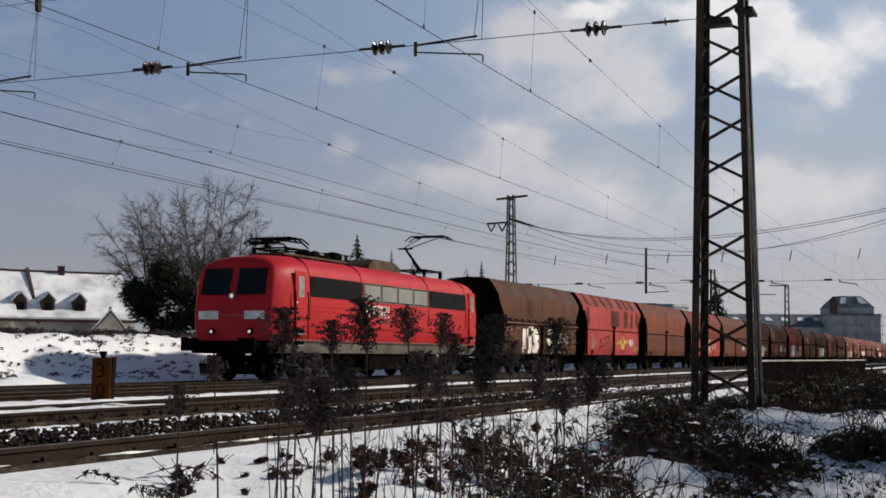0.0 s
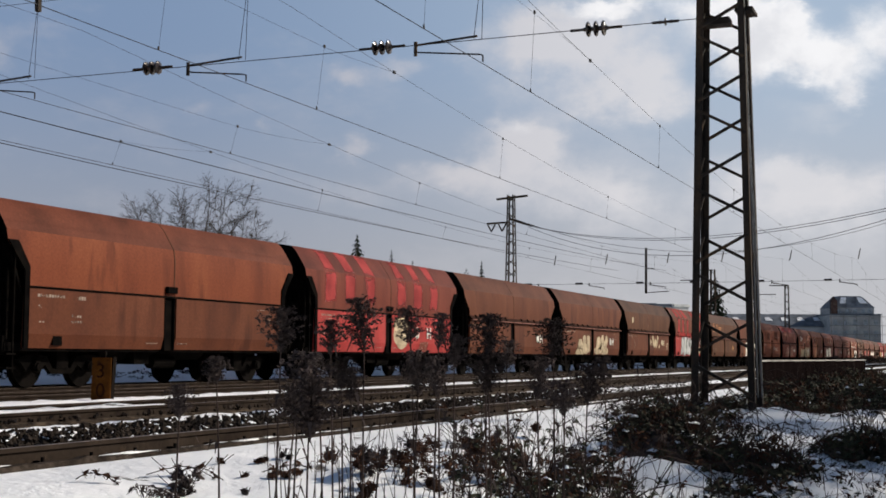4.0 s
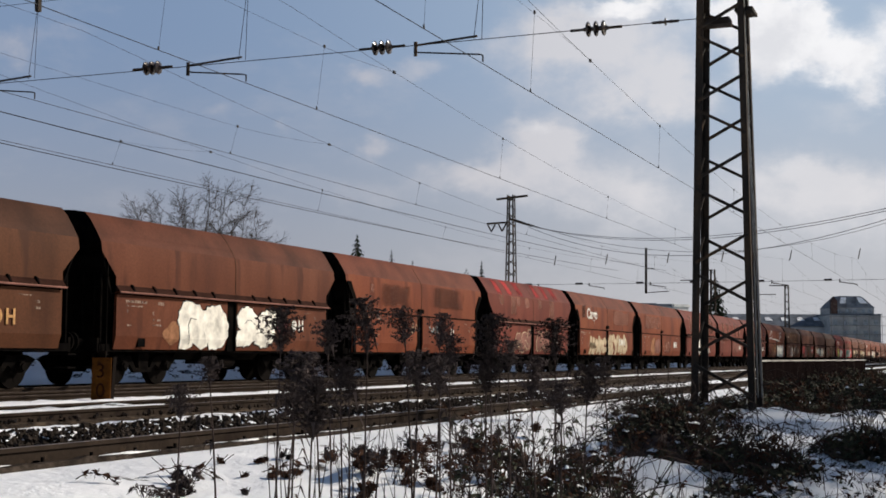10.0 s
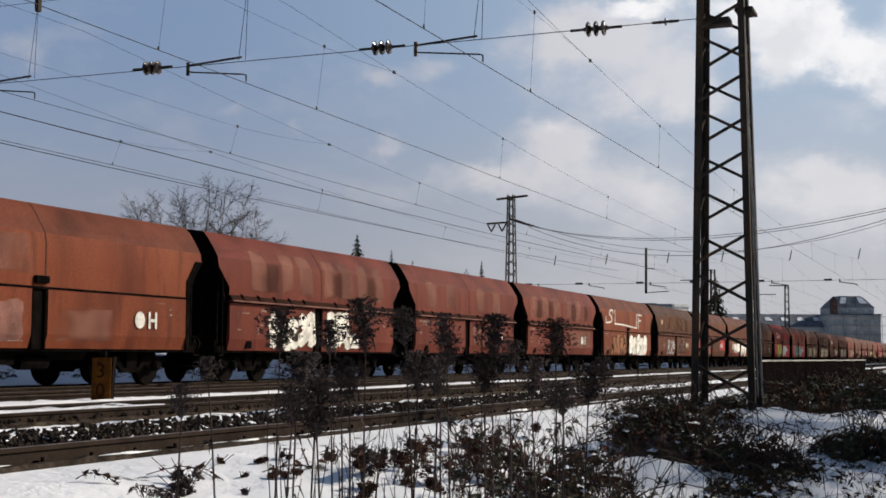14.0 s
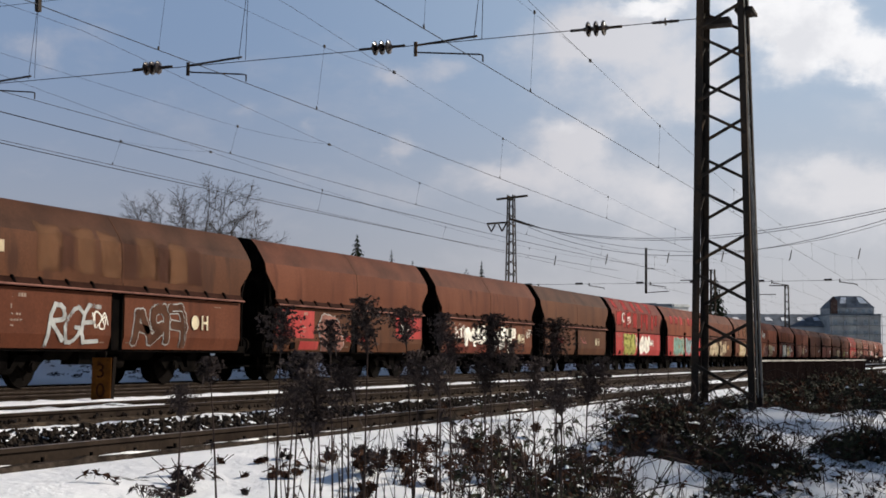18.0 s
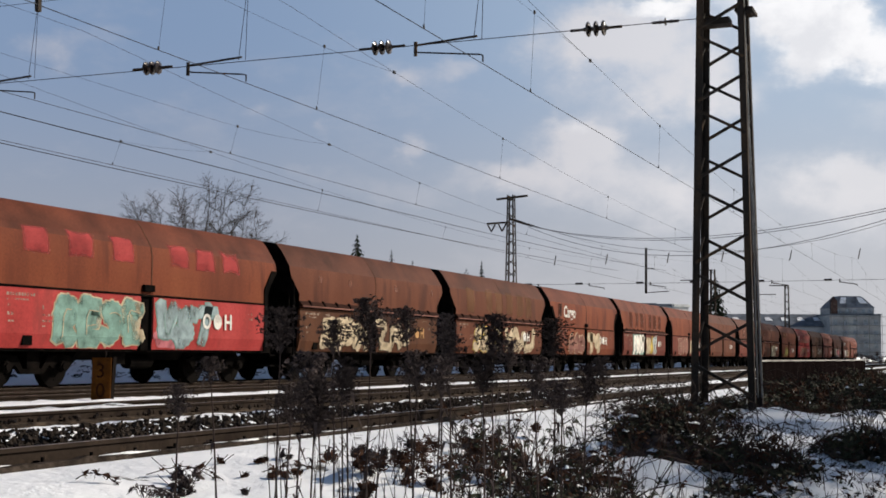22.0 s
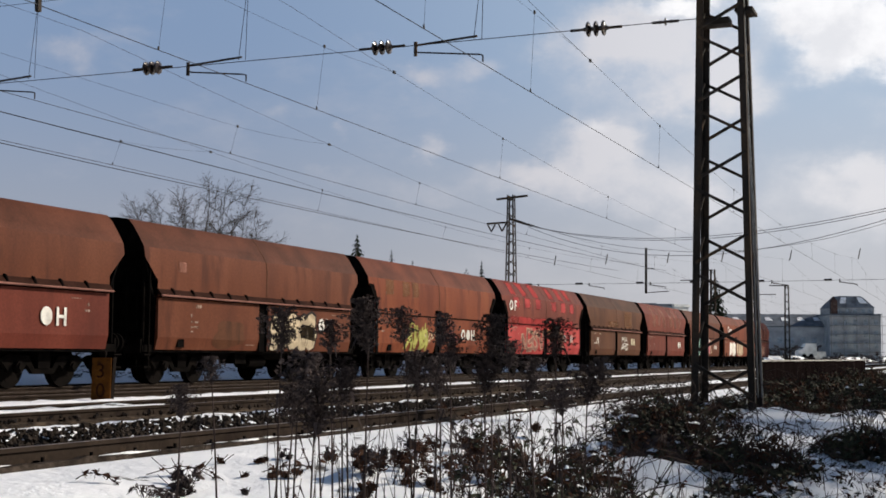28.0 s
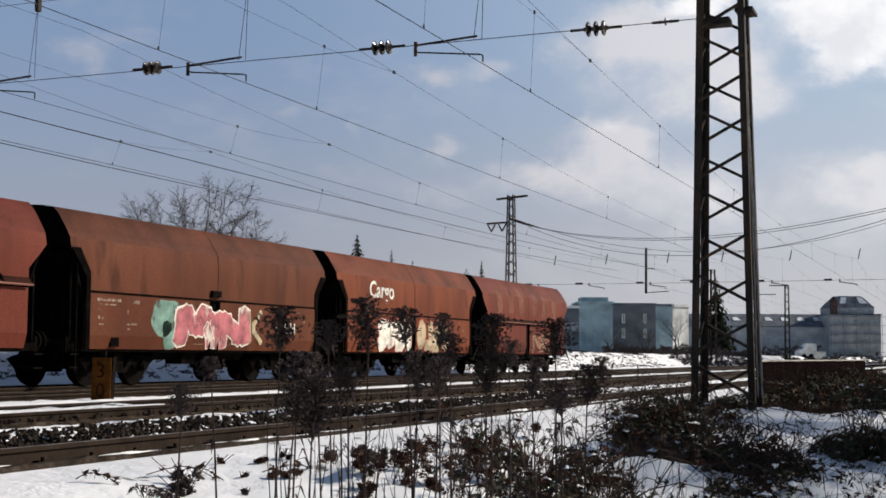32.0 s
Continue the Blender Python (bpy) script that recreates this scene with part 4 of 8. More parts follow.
def bubble(parent, word, a, c, z0, z1, fill, line="", bold=0.24, lean=0.0, seed=0, rim=0.038):
    """Spray-painted letter-like shapes side by side on the doors, bent out of reading: a fat body, and a rim of a second paint round it."""
    rng = random.Random(seed)
    if bold > 0.2:
        bold = min(0.5, bold * 1.3)
        if not line:
            line, rim = "shade_brown", 0.018
    step = (c - a) / len(word)
    for i, ch in enumerate(word):
        h = (z1 - z0) * rng.uniform(0.9, 1.0)
        t = bold * h * rng.uniform(0.9, 1.1)
        w = max(step * 1.10 - t, step * 0.45)
        flip = rng.random() < 0.4
        cx, cz = a + step * (i + 0.5), (z0 + z1) / 2 + rng.uniform(-0.5, 0.5) * (z1 - z0 - h)
        tilt = lean + rng.uniform(-0.08, 0.08)
        out, body, cut = MB(), MB(), MB()
        lift = 0.0016 * i
        for line_pts in GLYPHS[ch]:
            pts = []
            for u, v in line_pts:
                u, v = (1 - u if flip else u) + rng.uniform(-0.10, 0.10), v + rng.uniform(-0.09, 0.09)
                pts.append((cx + (u - 0.5) * w + tilt * h * (v - 0.5), cz + (v - 0.5) * (h - t)))
            soft = [pts[0]]                                    # rounded corners
            for p, q, r in zip(pts, pts[1:], pts[2:]):
                soft += [(q[0] + (p[0] - q[0]) * 0.25, q[1] + (p[1] - q[1]) * 0.25), (q[0] + (r[0] - q[0]) * 0.25, q[1] + (r[1] - q[1]) * 0.25)]
            soft.append(pts[-1])
            stroke(body, soft, t, -1.4755 - lift)
            if line:
                stroke(out, soft, t + rim * 2, -1.4665 - lift)
                if rng.random() < 0.7:
                    stroke(cut, [(p[0] + t * 0.2, p[1] - t * 0.25) for p in soft[:4]], 0.022, -1.4885 - lift)
        me = bpy.data.meshes.new("graffiti_letter")
        vs, fs, ms = [], [], []
        for mb, k in ((out, 1), (body, 0), (cut, 1)):
            fs += [tuple(j + len(vs) for j in f) for f in mb.f]
            ms += [k] * len(mb.f)
            vs += mb.v
        me.from_pydata(vs, [], fs)
        for key in (fill, line or fill):
            me.materials.append(M[key + "_spray"] if key + "_spray" in M else M[key])
        me.polygons.foreach_set("material_index", ms)
        part("graffiti_letter", fold(me), None, parent)


def smear(parent, a, c, z0, z1, paint, seed, square=4.0):
    """An uneven splash of one paint on the door."""
    b = MB()
    blob(b, (a + c) / 2, (z0 + z1) / 2, c - a, z1 - z0, random.Random(seed), -1.4655, n=26, lumps=0.12, square=square)
    part("paint_splash", fold(b.mesh("paint_splash", M[paint + "_spray"] if paint + "_spray" in M else M[paint])), None, parent)


def wagon(kind, paint, door, label):
    w = thing("hopper_wagon", label, "freight wagon", group="wagons of the coal train")
    body = part("hopper_body", WB["body"], M[paint], w)
    part("roof", WB["roof"], M[paint + "_roof"], w)
    part("inner_hopper", WB["hopper"], None, w)
    part("roof_seam", WB["rib"], M["shade_brown"], body)
    for nm in ("door_a", "door_b"):
        part("side_door", WB[nm], M[door], w)
        part("side_door", WB[nm], M[door], w, at=pose(LOW, 0, 0, 0, 0, 180))
    if kind == "A":
        led = part("ledge", WB["ledge"], None, w)
        part("rail", WB["ledge_rail"], None, led)
        for x in (0.6, 1.5, 2.4, 3.3, 4.2, 6.3, 7.2, 8.1, 9.0, 9.9):
            part("bracket", WB["bracket"], None, led, at=pose(x, 0, 0))
    else:
        part("seam", WB["seam"], None, w)
        part("latch_box", WB["box"], None, w)
    part("centre_post", WB["post"], None, w)
    part("latch_plate", WB["plate"], None, w)
    part("underframe", WB["frame"], None, w)
    part("brake_gear", WB["brake"], None, w)
    part("discharge_chute", WB["outlet"], None, w)
    turn = pose(LOW, 0, 0, 0, 0, 180)
    for m in (Matrix(), turn):
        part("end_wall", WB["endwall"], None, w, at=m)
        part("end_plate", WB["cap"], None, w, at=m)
        if kind == "B":
            part("end_shield", WB["shield"], None, w, at=Matrix() if m == Matrix() else pose(LOW, 0, 0) @ Matrix.Diagonal((-1, 1, 1, 1)))
        for y in (-1.28, -0.78, 0.78, 1.28):
            part("stanchion", WB["stanchion"], None, w, at=m @ pose(0, y, 0))
        part("end_handrail", WB["end_rail"], None, w, at=m)
        part("ladder", WB["ladder"], None, w, at=m)
        for z in (0.42, 0.72):
            part("step", WB["step"], None, w, at=pose(0, 0, z) if m == Matrix() else pose(LOW, 0, z) @ Matrix.Diagonal((-1, 1, 1, 1)))
        part("coupling", WB["coupling"], None, w, at=m @ pose(-0.5, 0, 1.0))
        for y in (-0.88, 0.88):
            part("buffer", WB["buffer"], None, w, at=m @ pose(-0.5, y, 1.02))
    wheels = []
    w_wheels.append(wheels)
    for x in (1.75, LOW - 1.75):
        bogie = part("bogie_frame", WB["bogie"], None, w, at=pose(x, 0, 0))
        part("brake_rigging", WB["rigging"], None, bogie)
        for dx in (-0.9, 0.9):
            wheels.append((part("wheelset", WB["wheelset"], None, bogie, at=pose(dx, 0, 0.46)), dx, x))
            part("axle_box", WB["axlebox"], None, bogie, at=pose(dx, -1.03, 0.46))
    lettering_bars(w, "stencil", len(WAGONS))
    return w


def stripes(w, xs, width, paint, lo=2.36, hi=4.08, lean=0.0):
    for x in xs:
        part("paint_streak", strip(x - 0.12, x + width + 0.12, lo, hi, 0.006, lean), M[paint + "_wash"], w)


def mark(w, words, x, z, size, colour="white", y=-1.494):
    """Stencilled capitals; round ones are filled discs."""
    b = MB()
    z = on_door(z) if z < 2.31 else z
    d = size * 0.74
    x -= d * 1.25 * (len(words) - 1) / 2
    for i, ch in enumerate(words):
        cx = x + i * d * 1.25
        if ch == "O":
            arc(b, cx, z, d * 0.48, d * 0.5, d * (0.46 if words[i + 1:i + 2] == "H" else 0.2), 0, 360, y, 18)
        elif ch == "H":
            for s in (-1, 1):
                b.box(cx + s * d * 0.32 - d * 0.1, cx + s * d * 0.32 + d * 0.1, y, y + 0.004, z - d / 2, z + d / 2)
            b.box(cx - d * 0.22, cx + d * 0.22, y, y + 0.004, z - d * 0.09, z + d * 0.09)
        elif ch == "F":
            b.box(cx - d * 0.3, cx - d * 0.1, y, y + 0.004, z - d / 2, z + d / 2)
            b.box(cx - d * 0.1, cx + d * 0.35, y, y + 0.004, z + d * 0.3, z + d * 0.5).box(cx - d * 0.1, cx + d * 0.25, y, y + 0.004, z - d * 0.08, z + d * 0.1)
    part("side_mark", b, M[colour], w)


def panel(w, a, c, z0, z1, paint, crisp=False):
    me = MB().add([(a, -1.465, z0), (c, -1.465, z0), (c, -1.465, z1), (a, -1.465, z1)], [(0, 1, 2, 3)]).mesh("paint_panel", M[paint if crisp else paint + ("_wash" if paint + "_wash" in M else "_spray")])
    part("paint_panel", fold(me), None, w)


WAGONS, KINDS, w_wheels = [], [], []
STRETCH = {"A": 1.003, "B": 1.045}        # the second kind is the longer
SIX = (0.7, 2.1, 3.5, 6.0, 7.4, 8.8)
def train():
    L = {"olive": "dirty olive-brown coal hopper wagon", "brown": "faded brown coal hopper wagon", "orange": "rusty orange-brown coal hopper wagon",
         "red": "faded red coal hopper wagon", "dusky": "dusky red coal hopper wagon"}
    def add(kind, paint, door, extra):
        w = wagon(kind, paint, door, L[paint] + extra)
        w.scale.x = STRETCH[kind]
        WAGONS.append(w)
        KINDS.append(kind)
        return w
    w = add("A", "olive", "olive", " with tall white graffiti letters")
    bubble(w, "IT2", 2.2, 4.7, 0.9, 2.22, "white", "ink", 0.27, 0.0, 1); bubble(w, "PN", 6.0, 8.3, 0.9, 2.2, "white", "ink", 0.26, 0.05, 2); mark(w, "OH", 8.9, 1.65, 0.5); scrawl(w, 0.1, 1.2, 0.9, 1.4, "lime", 3, 7); panel(w, 3.1, 3.9, 2.5, 3.3, "rust")
    w = add("B", "red", "red", " with rusty patches and yellow graffiti cross")
    stripes(w, (0.3, 2.0, 3.5, 5.0, 6.9, 8.2, 9.5), 0.5, "rust", 3.38, 4.06, 0.1); panel(w, 0.0, 0.55, 2.36, 3.36, "rust"); panel(w, 4.6, 6.8, 2.36, 3.36, "rust"); panel(w, 7.35, 8.35, 2.36, 3.36, "rust"); panel(w, 8.8, 9.5, 2.36, 3.36, "rust"); panel(w, 9.9, 10.8, 2.36, 3.36, "rust")
    smear(w, 0.8, 1.5, 1.2, 2.0, "pale", 77, 2.0); bubble(w, "AFTA", 2.2, 5.0, 0.9, 2.0, "faint", "", 0.1, 0.05, 5)
    b = MB()
    stroke(b, [(5.9, 1.50), (6.4, 1.60), (6.6, 1.55), (7.6, 1.60), (7.8, 1.55), (8.2, 1.62)], 0.17, -1.470)
    blob(b, 7.1, 1.56, 0.85, 0.85, random.Random(4), -1.474, n=16, lumps=0.05, square=1.8)
    part("graffiti_cross", b, M["yellow_spray"], w)
    part("graffiti_cross", MB().add([(6.85, -1.478, 1.50), (7.35, -1.478, 1.50), (7.35, -1.478, 1.62), (6.85, -1.478, 1.62)], [(0, 1, 2, 3)]), M["red"], w)
    mark(w, "OH", 8.95, 1.65, 0.55); scrawl(w, 9.4, 10.7, 1.0, 1.5, "lime", 6, 7)
    w = add("B", "orange", "brown", " with plain worn sides")
    w = add("B", "dusky", "red", " with washed red streaks")
    stripes(w, SIX, 0.6, "pink", 2.4, 3.36); stripes(w, SIX, 0.55, "pink", 3.38, 4.06, 0.1); smear(w, 5.6, 6.9, 1.1, 2.2, "cream", 6); panel(w, 7.7, 8.6, 0.9, 1.3, "pale"); mark(w, "O", 7.55, 1.65, 0.55); mark(w, "H", 8.6, 1.65, 0.55)
    w = add("A", "brown", "brown", " with a small white mark")
    mark(w, "OH", 8.9, 1.65, 0.55)
    w = add("A", "brown", "brown", " with cream graffiti on both doors")
    bubble(w, "AU", 2.4, 4.6, 0.88, 1.95, "cream", "", 0.42, 0.0, 7); smear(w, 2.3, 4.7, 0.88, 1.35, "cream", 70); bubble(w, "AV", 5.9, 8.2, 0.88, 2.0, "cream", "", 0.42, 0.0, 8); smear(w, 5.8, 8.3, 0.88, 1.35, "cream", 71); mark(w, "OH", 9.0, 1.65, 0.5)
    w = add("A", "olive", "brown", " with a bare patch and pale letters")
    panel(w, 1.0, 1.4, 2.75, 3.05, "cream"); panel(w, 5.02, 5.2, 2.6, 3.2, "pale"); bubble(w, "N", 5.55, 5.95, 1.5, 2.0, "cream", "", 0.2, 0, 9); bubble(w, "W", 6.2, 7.7, 1.3, 2.2, "cream", "", 0.34, 0.05, 9); smear(w, 7.9, 8.2, 1.35, 1.65, "cream", 72, 1.4); mark(w, "OH", 8.95, 1.75, 0.5, "cream"); bubble(w, "E", 10.1, 10.5, 1.3, 1.75, "cream", "", 0.16, 0, 10)
    w = add("B", "brown", "red", " with bright red streaks and silver graffiti")
    stripes(w, (1.0, 2.35, 3.7, 6.4, 8.0, 9.6), 0.5, "pink", 2.36, 3.36); stripes(w, (0.55, 1.9, 3.25, 5.95, 7.55, 9.15), 0.5, "red", 3.38, 4.06, 0.55); panel(w, 0.0, 10.8, 2.2, 2.45, "red"); bubble(w, "SUOS", 1.9, 5.0, 0.88, 2.36, "silver", "ink", 0.3, 0.05, 10); panel(w, 5.5, 9.5, 1.55, 2.3, "shade_brown"); bubble(w, "GAMA", 5.55, 9.5, 0.88, 1.7, "cream", "ink", 0.3, 0.0, 11); mark(w, "OOH", 8.6, 1.95, 0.55)
    w = add("A", "olive", "olive", " with a faded owner's mark")
    badge(w, 0.35, 2.70, 0.62, "mark_orange"); painted_word(w, "Cargo", 2.68, 2.98, 0.88, "mark_orange"); mark(w, "OH", 8.9, 1.6, 0.45, "ochre")
    w = add("A", "brown", "brown", " with large white graffiti letters")
    bubble(w, "RO", 2.7, 4.98, 0.9, 2.26, "white", "ink", 0.34, 0.0, 12); bubble(w, "SS", 5.52, 7.6, 0.9, 2.2, "white", "ink", 0.3, 0.05, 13); smear(w, 2.0, 2.75, 0.95, 1.7, "ochre", 14, 1.4); smear(w, 7.7, 8.3, 1.3, 1.9, "rose", 15, 1.4); mark(w, "OH", 8.9, 1.7, 0.45)
    w = add("B", "orange", "orange", " with plain stained sides")
    mark(w, "O", 8.2, 1.7, 0.5); panel(w, 1.15, 1.4, 2.85, 3.15, "pale"); scrawl(w, 4.3, 4.8, 1.6, 2.1, "cream", 15, 3); scrawl(w, 6.2, 7.3, 1.6, 2.0, "blue", 16, 6); panel(w, 2.0, 4.5, 2.4, 3.2, "shade_brown"); panel(w, 6.0, 9.5, 2.5, 3.3, "shade_brown")
    w = add("A", "dusky", "dusky", " with pale streaks and beige graffiti")
    stripes(w, (0.9, 3.2, 4.3, 6.2), 0.4, "pale", 2.9, 3.36); stripes(w, (2.4, 7.9), 0.6, "pale", 2.5, 3.36); stripes(w, SIX, 0.5, "red", 3.38, 4.05, 0.1); bubble(w, "AN", 2.7, 4.9, 1.0, 2.05, "pale", "cream", 0.32, 0.1, 16, 0.03); bubble(w, "US", 5.9, 7.8, 1.0, 2.0, "pale", "cream", 0.3, 0.1, 17, 0.03); mark(w, "OH", 8.75, 1.65, 0.5)
    w = add("B", "orange", "orange", " with an owner's mark and yellow graffiti")
    badge(w, 0.55, 2.78, 0.56, "ink", "shade_brown"); painted_word(w, "Cargo", 2.36, 2.95, 0.77, "white"); bubble(w, "HANC", 1.9, 4.95, 0.88, 1.95, "cream", "ochre", 0.26, 0.12, 18); bubble(w, "EYNO", 5.52, 9.3, 0.88, 2.1, "cream", "ochre", 0.24, 0.0, 19); mark(w, "OOH", 8.2, 1.65, 0.5); panel(w, 6.0, 10.0, 2.5, 3.3, "pale")
    w = add("B", "orange", "orange", " with plain weathered sides")
    mark(w, "OH", 9.0, 1.65, 0.55); smear(w, 2.4, 3.6, 0.9, 2.0, "ochre", 20); smear(w, 3.5, 4.7, 0.95, 2.0, "pale", 21); panel(w, 5.7, 8.0, 1.0, 1.9, "pale"); panel(w, 0.6, 5.0, 2.45, 3.3, "pale")
    w = add("A", "dusky", "dusky", " with pale streaks and white graffiti")
    stripes(w, (1.2, 2.9, 4.0, 5.6, 6.8, 8.0, 9.2), 0.75, "pale", 2.5, 3.7); stripes(w, (2.1, 6.2, 8.7), 0.6, "shade_brown", 2.5, 3.36); bubble(w, "RAK", 2.2, 4.9, 0.9, 2.15, "white", "", 0.3, 0.0, 21); bubble(w, "UL", 5.8, 8.0, 0.9, 2.2, "white", "", 0.34, 0.0, 22)
    w = add("A", "dusky", "dusky", " with light worn sides")
    stripes(w, (1.0, 3.0, 6.2, 8.2), 0.9, "pale", 2.5, 3.5); bubble(w, "VIR", 5.8, 8.2, 1.2, 2.1, "pale", "", 0.25, 0, 23); mark(w, "OH", 8.9, 1.65, 0.5)
    w = add("A", "dusky", "dusky", " with a small white mark")
    stripes(w, (0.6, 2.2, 4.0, 6.0, 7.8), 0.8, "pale", 2.5, 3.6); stripes(w, (1.4, 3.2, 7.0, 9.2), 0.6, "shade_brown", 2.5, 3.36); panel(w, 5.6, 10.6, 1.2, 2.2, "pale"); mark(w, "OH", 8.9, 1.65, 0.55)
    w = add("B", "orange", "orange", " with tall white scrawled letters")
    b = MB()
    for pts in ([(2.05, 3.16), (1.95, 3.30), (1.60, 3.32), (1.28, 3.18), (1.30, 3.06), (1.75, 2.95), (1.86, 2.80), (1.60, 2.66), (1.20, 2.63), (0.62, 2.60), (0.60, 2.90)], [(2.45, 3.32), (2.45, 2.58), (4.4, 2.56), (7.2, 2.44), (7.25, 3.25)], [(8.5, 3.22), (7.66, 3.24), (7.62, 2.46)], [(7.66, 2.88), (8.25, 2.90)]):
        stroke(b, pts, 0.085, -1.464, 3.4)
    part("graffiti_tag", b, M["white"], w)
    bubble(w, "ARNZ", 1.9, 4.9, 0.9, 2.2, "ochre", "ink", 0.22, 0.15, 23); smear(w, 2.6, 3.6, 1.0, 1.9, "rose", 24); bubble(w, "CASAR", 5.6, 9.6, 0.88, 2.2, "white", "ink", 0.3, 0.0, 24); smear(w, 6.3, 9.3, 0.88, 1.5, "white", 25); panel(w, 0.05, 1.1, 0.9, 1.4, "pale")
    w = add("A", "olive", "brown", " with pale stripes and silver outline graffiti")
    stripes(w, (2.4, 3.6, 4.6, 6.1, 7.4), 0.7, "ochre", 2.5, 3.6); stripes(w, (3.1, 5.4, 6.8, 8.3), 0.5, "shade_brown", 2.5, 3.5); panel(w, 0.9, 1.25, 2.85, 3.1, "cream"); bubble(w, "RGE", 2.7, 4.5, 0.95, 2.1, "silver", "", 0.10, 0.1, 25); scrawl(w, 4.3, 4.95, 1.4, 1.8, "white", 26, 5)
    bubble(w, "ARF", 5.8, 8.1, 0.95, 2.15, "shade_brown", "silver", 0.2, 0.0, 26, 0.03); mark(w, "OH", 8.75, 1.65, 0.5, "cream")
    w = add("A", "brown", "olive", " with bright red repainted panels")
    panel(w, 0.05, 2.4, 1.3, 2.22, "red", True); panel(w, 1.5, 2.7, 0.92, 1.2, "red", True); panel(w, 4.5, 4.98, 1.2, 1.45, "red"); panel(w, 5.6, 6.2, 1.2, 1.4, "red"); panel(w, 8.5, 10.78, 1.4, 2.25, "red", True); bubble(w, "R", 2.8, 4.2, 0.88, 2.1, "pale", "silver", 0.34, 0.0, 27, 0.03); mark(w, "OH", 9.15, 1.75, 0.5)
    w = add("A", "brown", "brown", " with white block graffiti")
    scrawl(w, 1.4, 2.4, 1.4, 2.1, "white", 30, 6, 0.03); bubble(w, "MO", 2.4, 4.95, 1.2, 2.15, "white", "", 0.36, 0.1, 28); bubble(w, "NT", 5.7, 8.4, 0.95, 2.1, "white", "", 0.34, 0.0, 29); mark(w, "OH", 9.2, 1.6, 0.55, "cream"); scrawl(w, 10.0, 10.6, 1.6, 2.05, "white", 31, 5); panel(w, 0.3, 4.9, 0.9, 1.25, "dusky", True)
    w = add("A", "olive", "olive", " with plain dirty sides")
    mark(w, "OH", 9.0, 1.6, 0.5, "cream"); scrawl(w, 6.0, 7.0, 1.5, 1.9, "rose", 32, 5, 0.015); panel(w, 2.0, 3.0, 1.5, 1.8, "red")
    w = add("B", "dusky", "red", " with red patches and lime graffiti")
    for x, c, lo in ((0.2, 1.5, 2.5), (1.9, 2.3, 2.36), (2.4, 3.6, 2.36), (3.9, 4.9, 2.36), (5.8, 6.3, 2.36), (6.3, 7.0, 2.75), (7.0, 7.6, 2.36), (8.3, 9.0, 2.36), (9.2, 10.0, 2.6)):
        panel(w, x, c, lo, 3.36, "red")
    stripes(w, (0.2, 2.4, 4.4, 6.0, 8.2), 0.8, "red", 3.38, 4.06, 0.1); painted_word(w, "C", 1.78, 2.95, 0.77, "white"); painted_word(w, "go", 3.05, 2.93, 0.77, "white")
    bubble(w, "ES", 2.0, 4.5, 1.35, 2.28, "lime", "olive", 0.5, 0.0, 31, 0.03); bubble(w, "SES", 2.0, 4.55, 0.86, 1.7, "lime", "olive", 0.5, 0.0, 33, 0.03)
    scrawl(w, 4.2, 4.95, 1.4, 2.2, "white", 32, 6); bubble(w, "OW", 5.55, 7.9, 0.92, 2.1, "white", "rose", 0.34, 0.1, 34); smear(w, 5.55, 6.8, 0.88, 1.4, "rose", 35); mark(w, "OOH", 8.2, 1.7, 0.5)
    w = add("B", "orange", "red", " with pink squares and teal graffiti")
    stripes(w, (0.9, 2.4, 3.9, 6.2, 7.4, 8.6), 0.7, "pink", 2.9, 3.5); bubble(w, "RESE", 1.9, 5.0, 0.9, 2.2, "teal", "cream", 0.26, 0.0, 34, 0.035); bubble(w, "VST", 5.55, 8.2, 0.92, 2.2, "blue", "teal", 0.26, 0.1, 35, 0.03); smear(w, 5.6, 6.6, 0.9, 1.4, "rose", 36); mark(w, "OOH", 8.3, 1.7, 0.55)
    w = add("A", "brown", "olive", " with cream wild-style graffiti")
    bubble(w, "ZENA", 1.4, 4.95, 0.92, 2.1, "cream", "shade_brown", 0.26, 0.25, 36); bubble(w, "ZAV", 5.55, 8.3, 0.92, 2.1, "cream", "ink", 0.22, -0.25, 37); mark(w, "OH", 9.1, 1.65, 0.5, "ochre")
    for x in (1.2, 3.3, 6.9, 10.2):
        panel(w, x, x + 0.25, 2.95, 3.15, "pale")
    w = add("A", "brown", "brown", " with pale vertical stripes and yellow graffiti")
    stripes(w, (1.2, 3.4, 4.6, 6.0, 7.4, 8.6), 0.7, "ochre", 2.45, 3.5); bubble(w, "SEAS", 2.0, 4.95, 0.92, 2.15, "cream", "yellow", 0.24, 0.1, 38); bubble(w, "YCAL", 5.6, 9.6, 0.92, 2.15, "cream", "olive", 0.26, 0.2, 39); mark(w, "OH", 8.5, 1.7, 0.55)
    w = add("B", "orange", "orange", " with an owner's mark and pale graffiti")
    badge(w, 0.6, 2.72, 0.56, "ink", "shade_brown"); painted_word(w, "Cargo", 2.46, 2.91, 0.77, "white"); bubble(w, "COE", 2.4, 4.9, 0.9, 2.0, "pale", "cream", 0.3, 0.0, 40, 0.03); bubble(w, "TP", 5.6, 7.9, 0.9, 2.1, "cream", "ochre", 0.38, 0.0, 41); mark(w, "OOH", 8.4, 1.7, 0.55)
    w = add("A", "orange", "dusky", " with dark stripes and white graffiti")
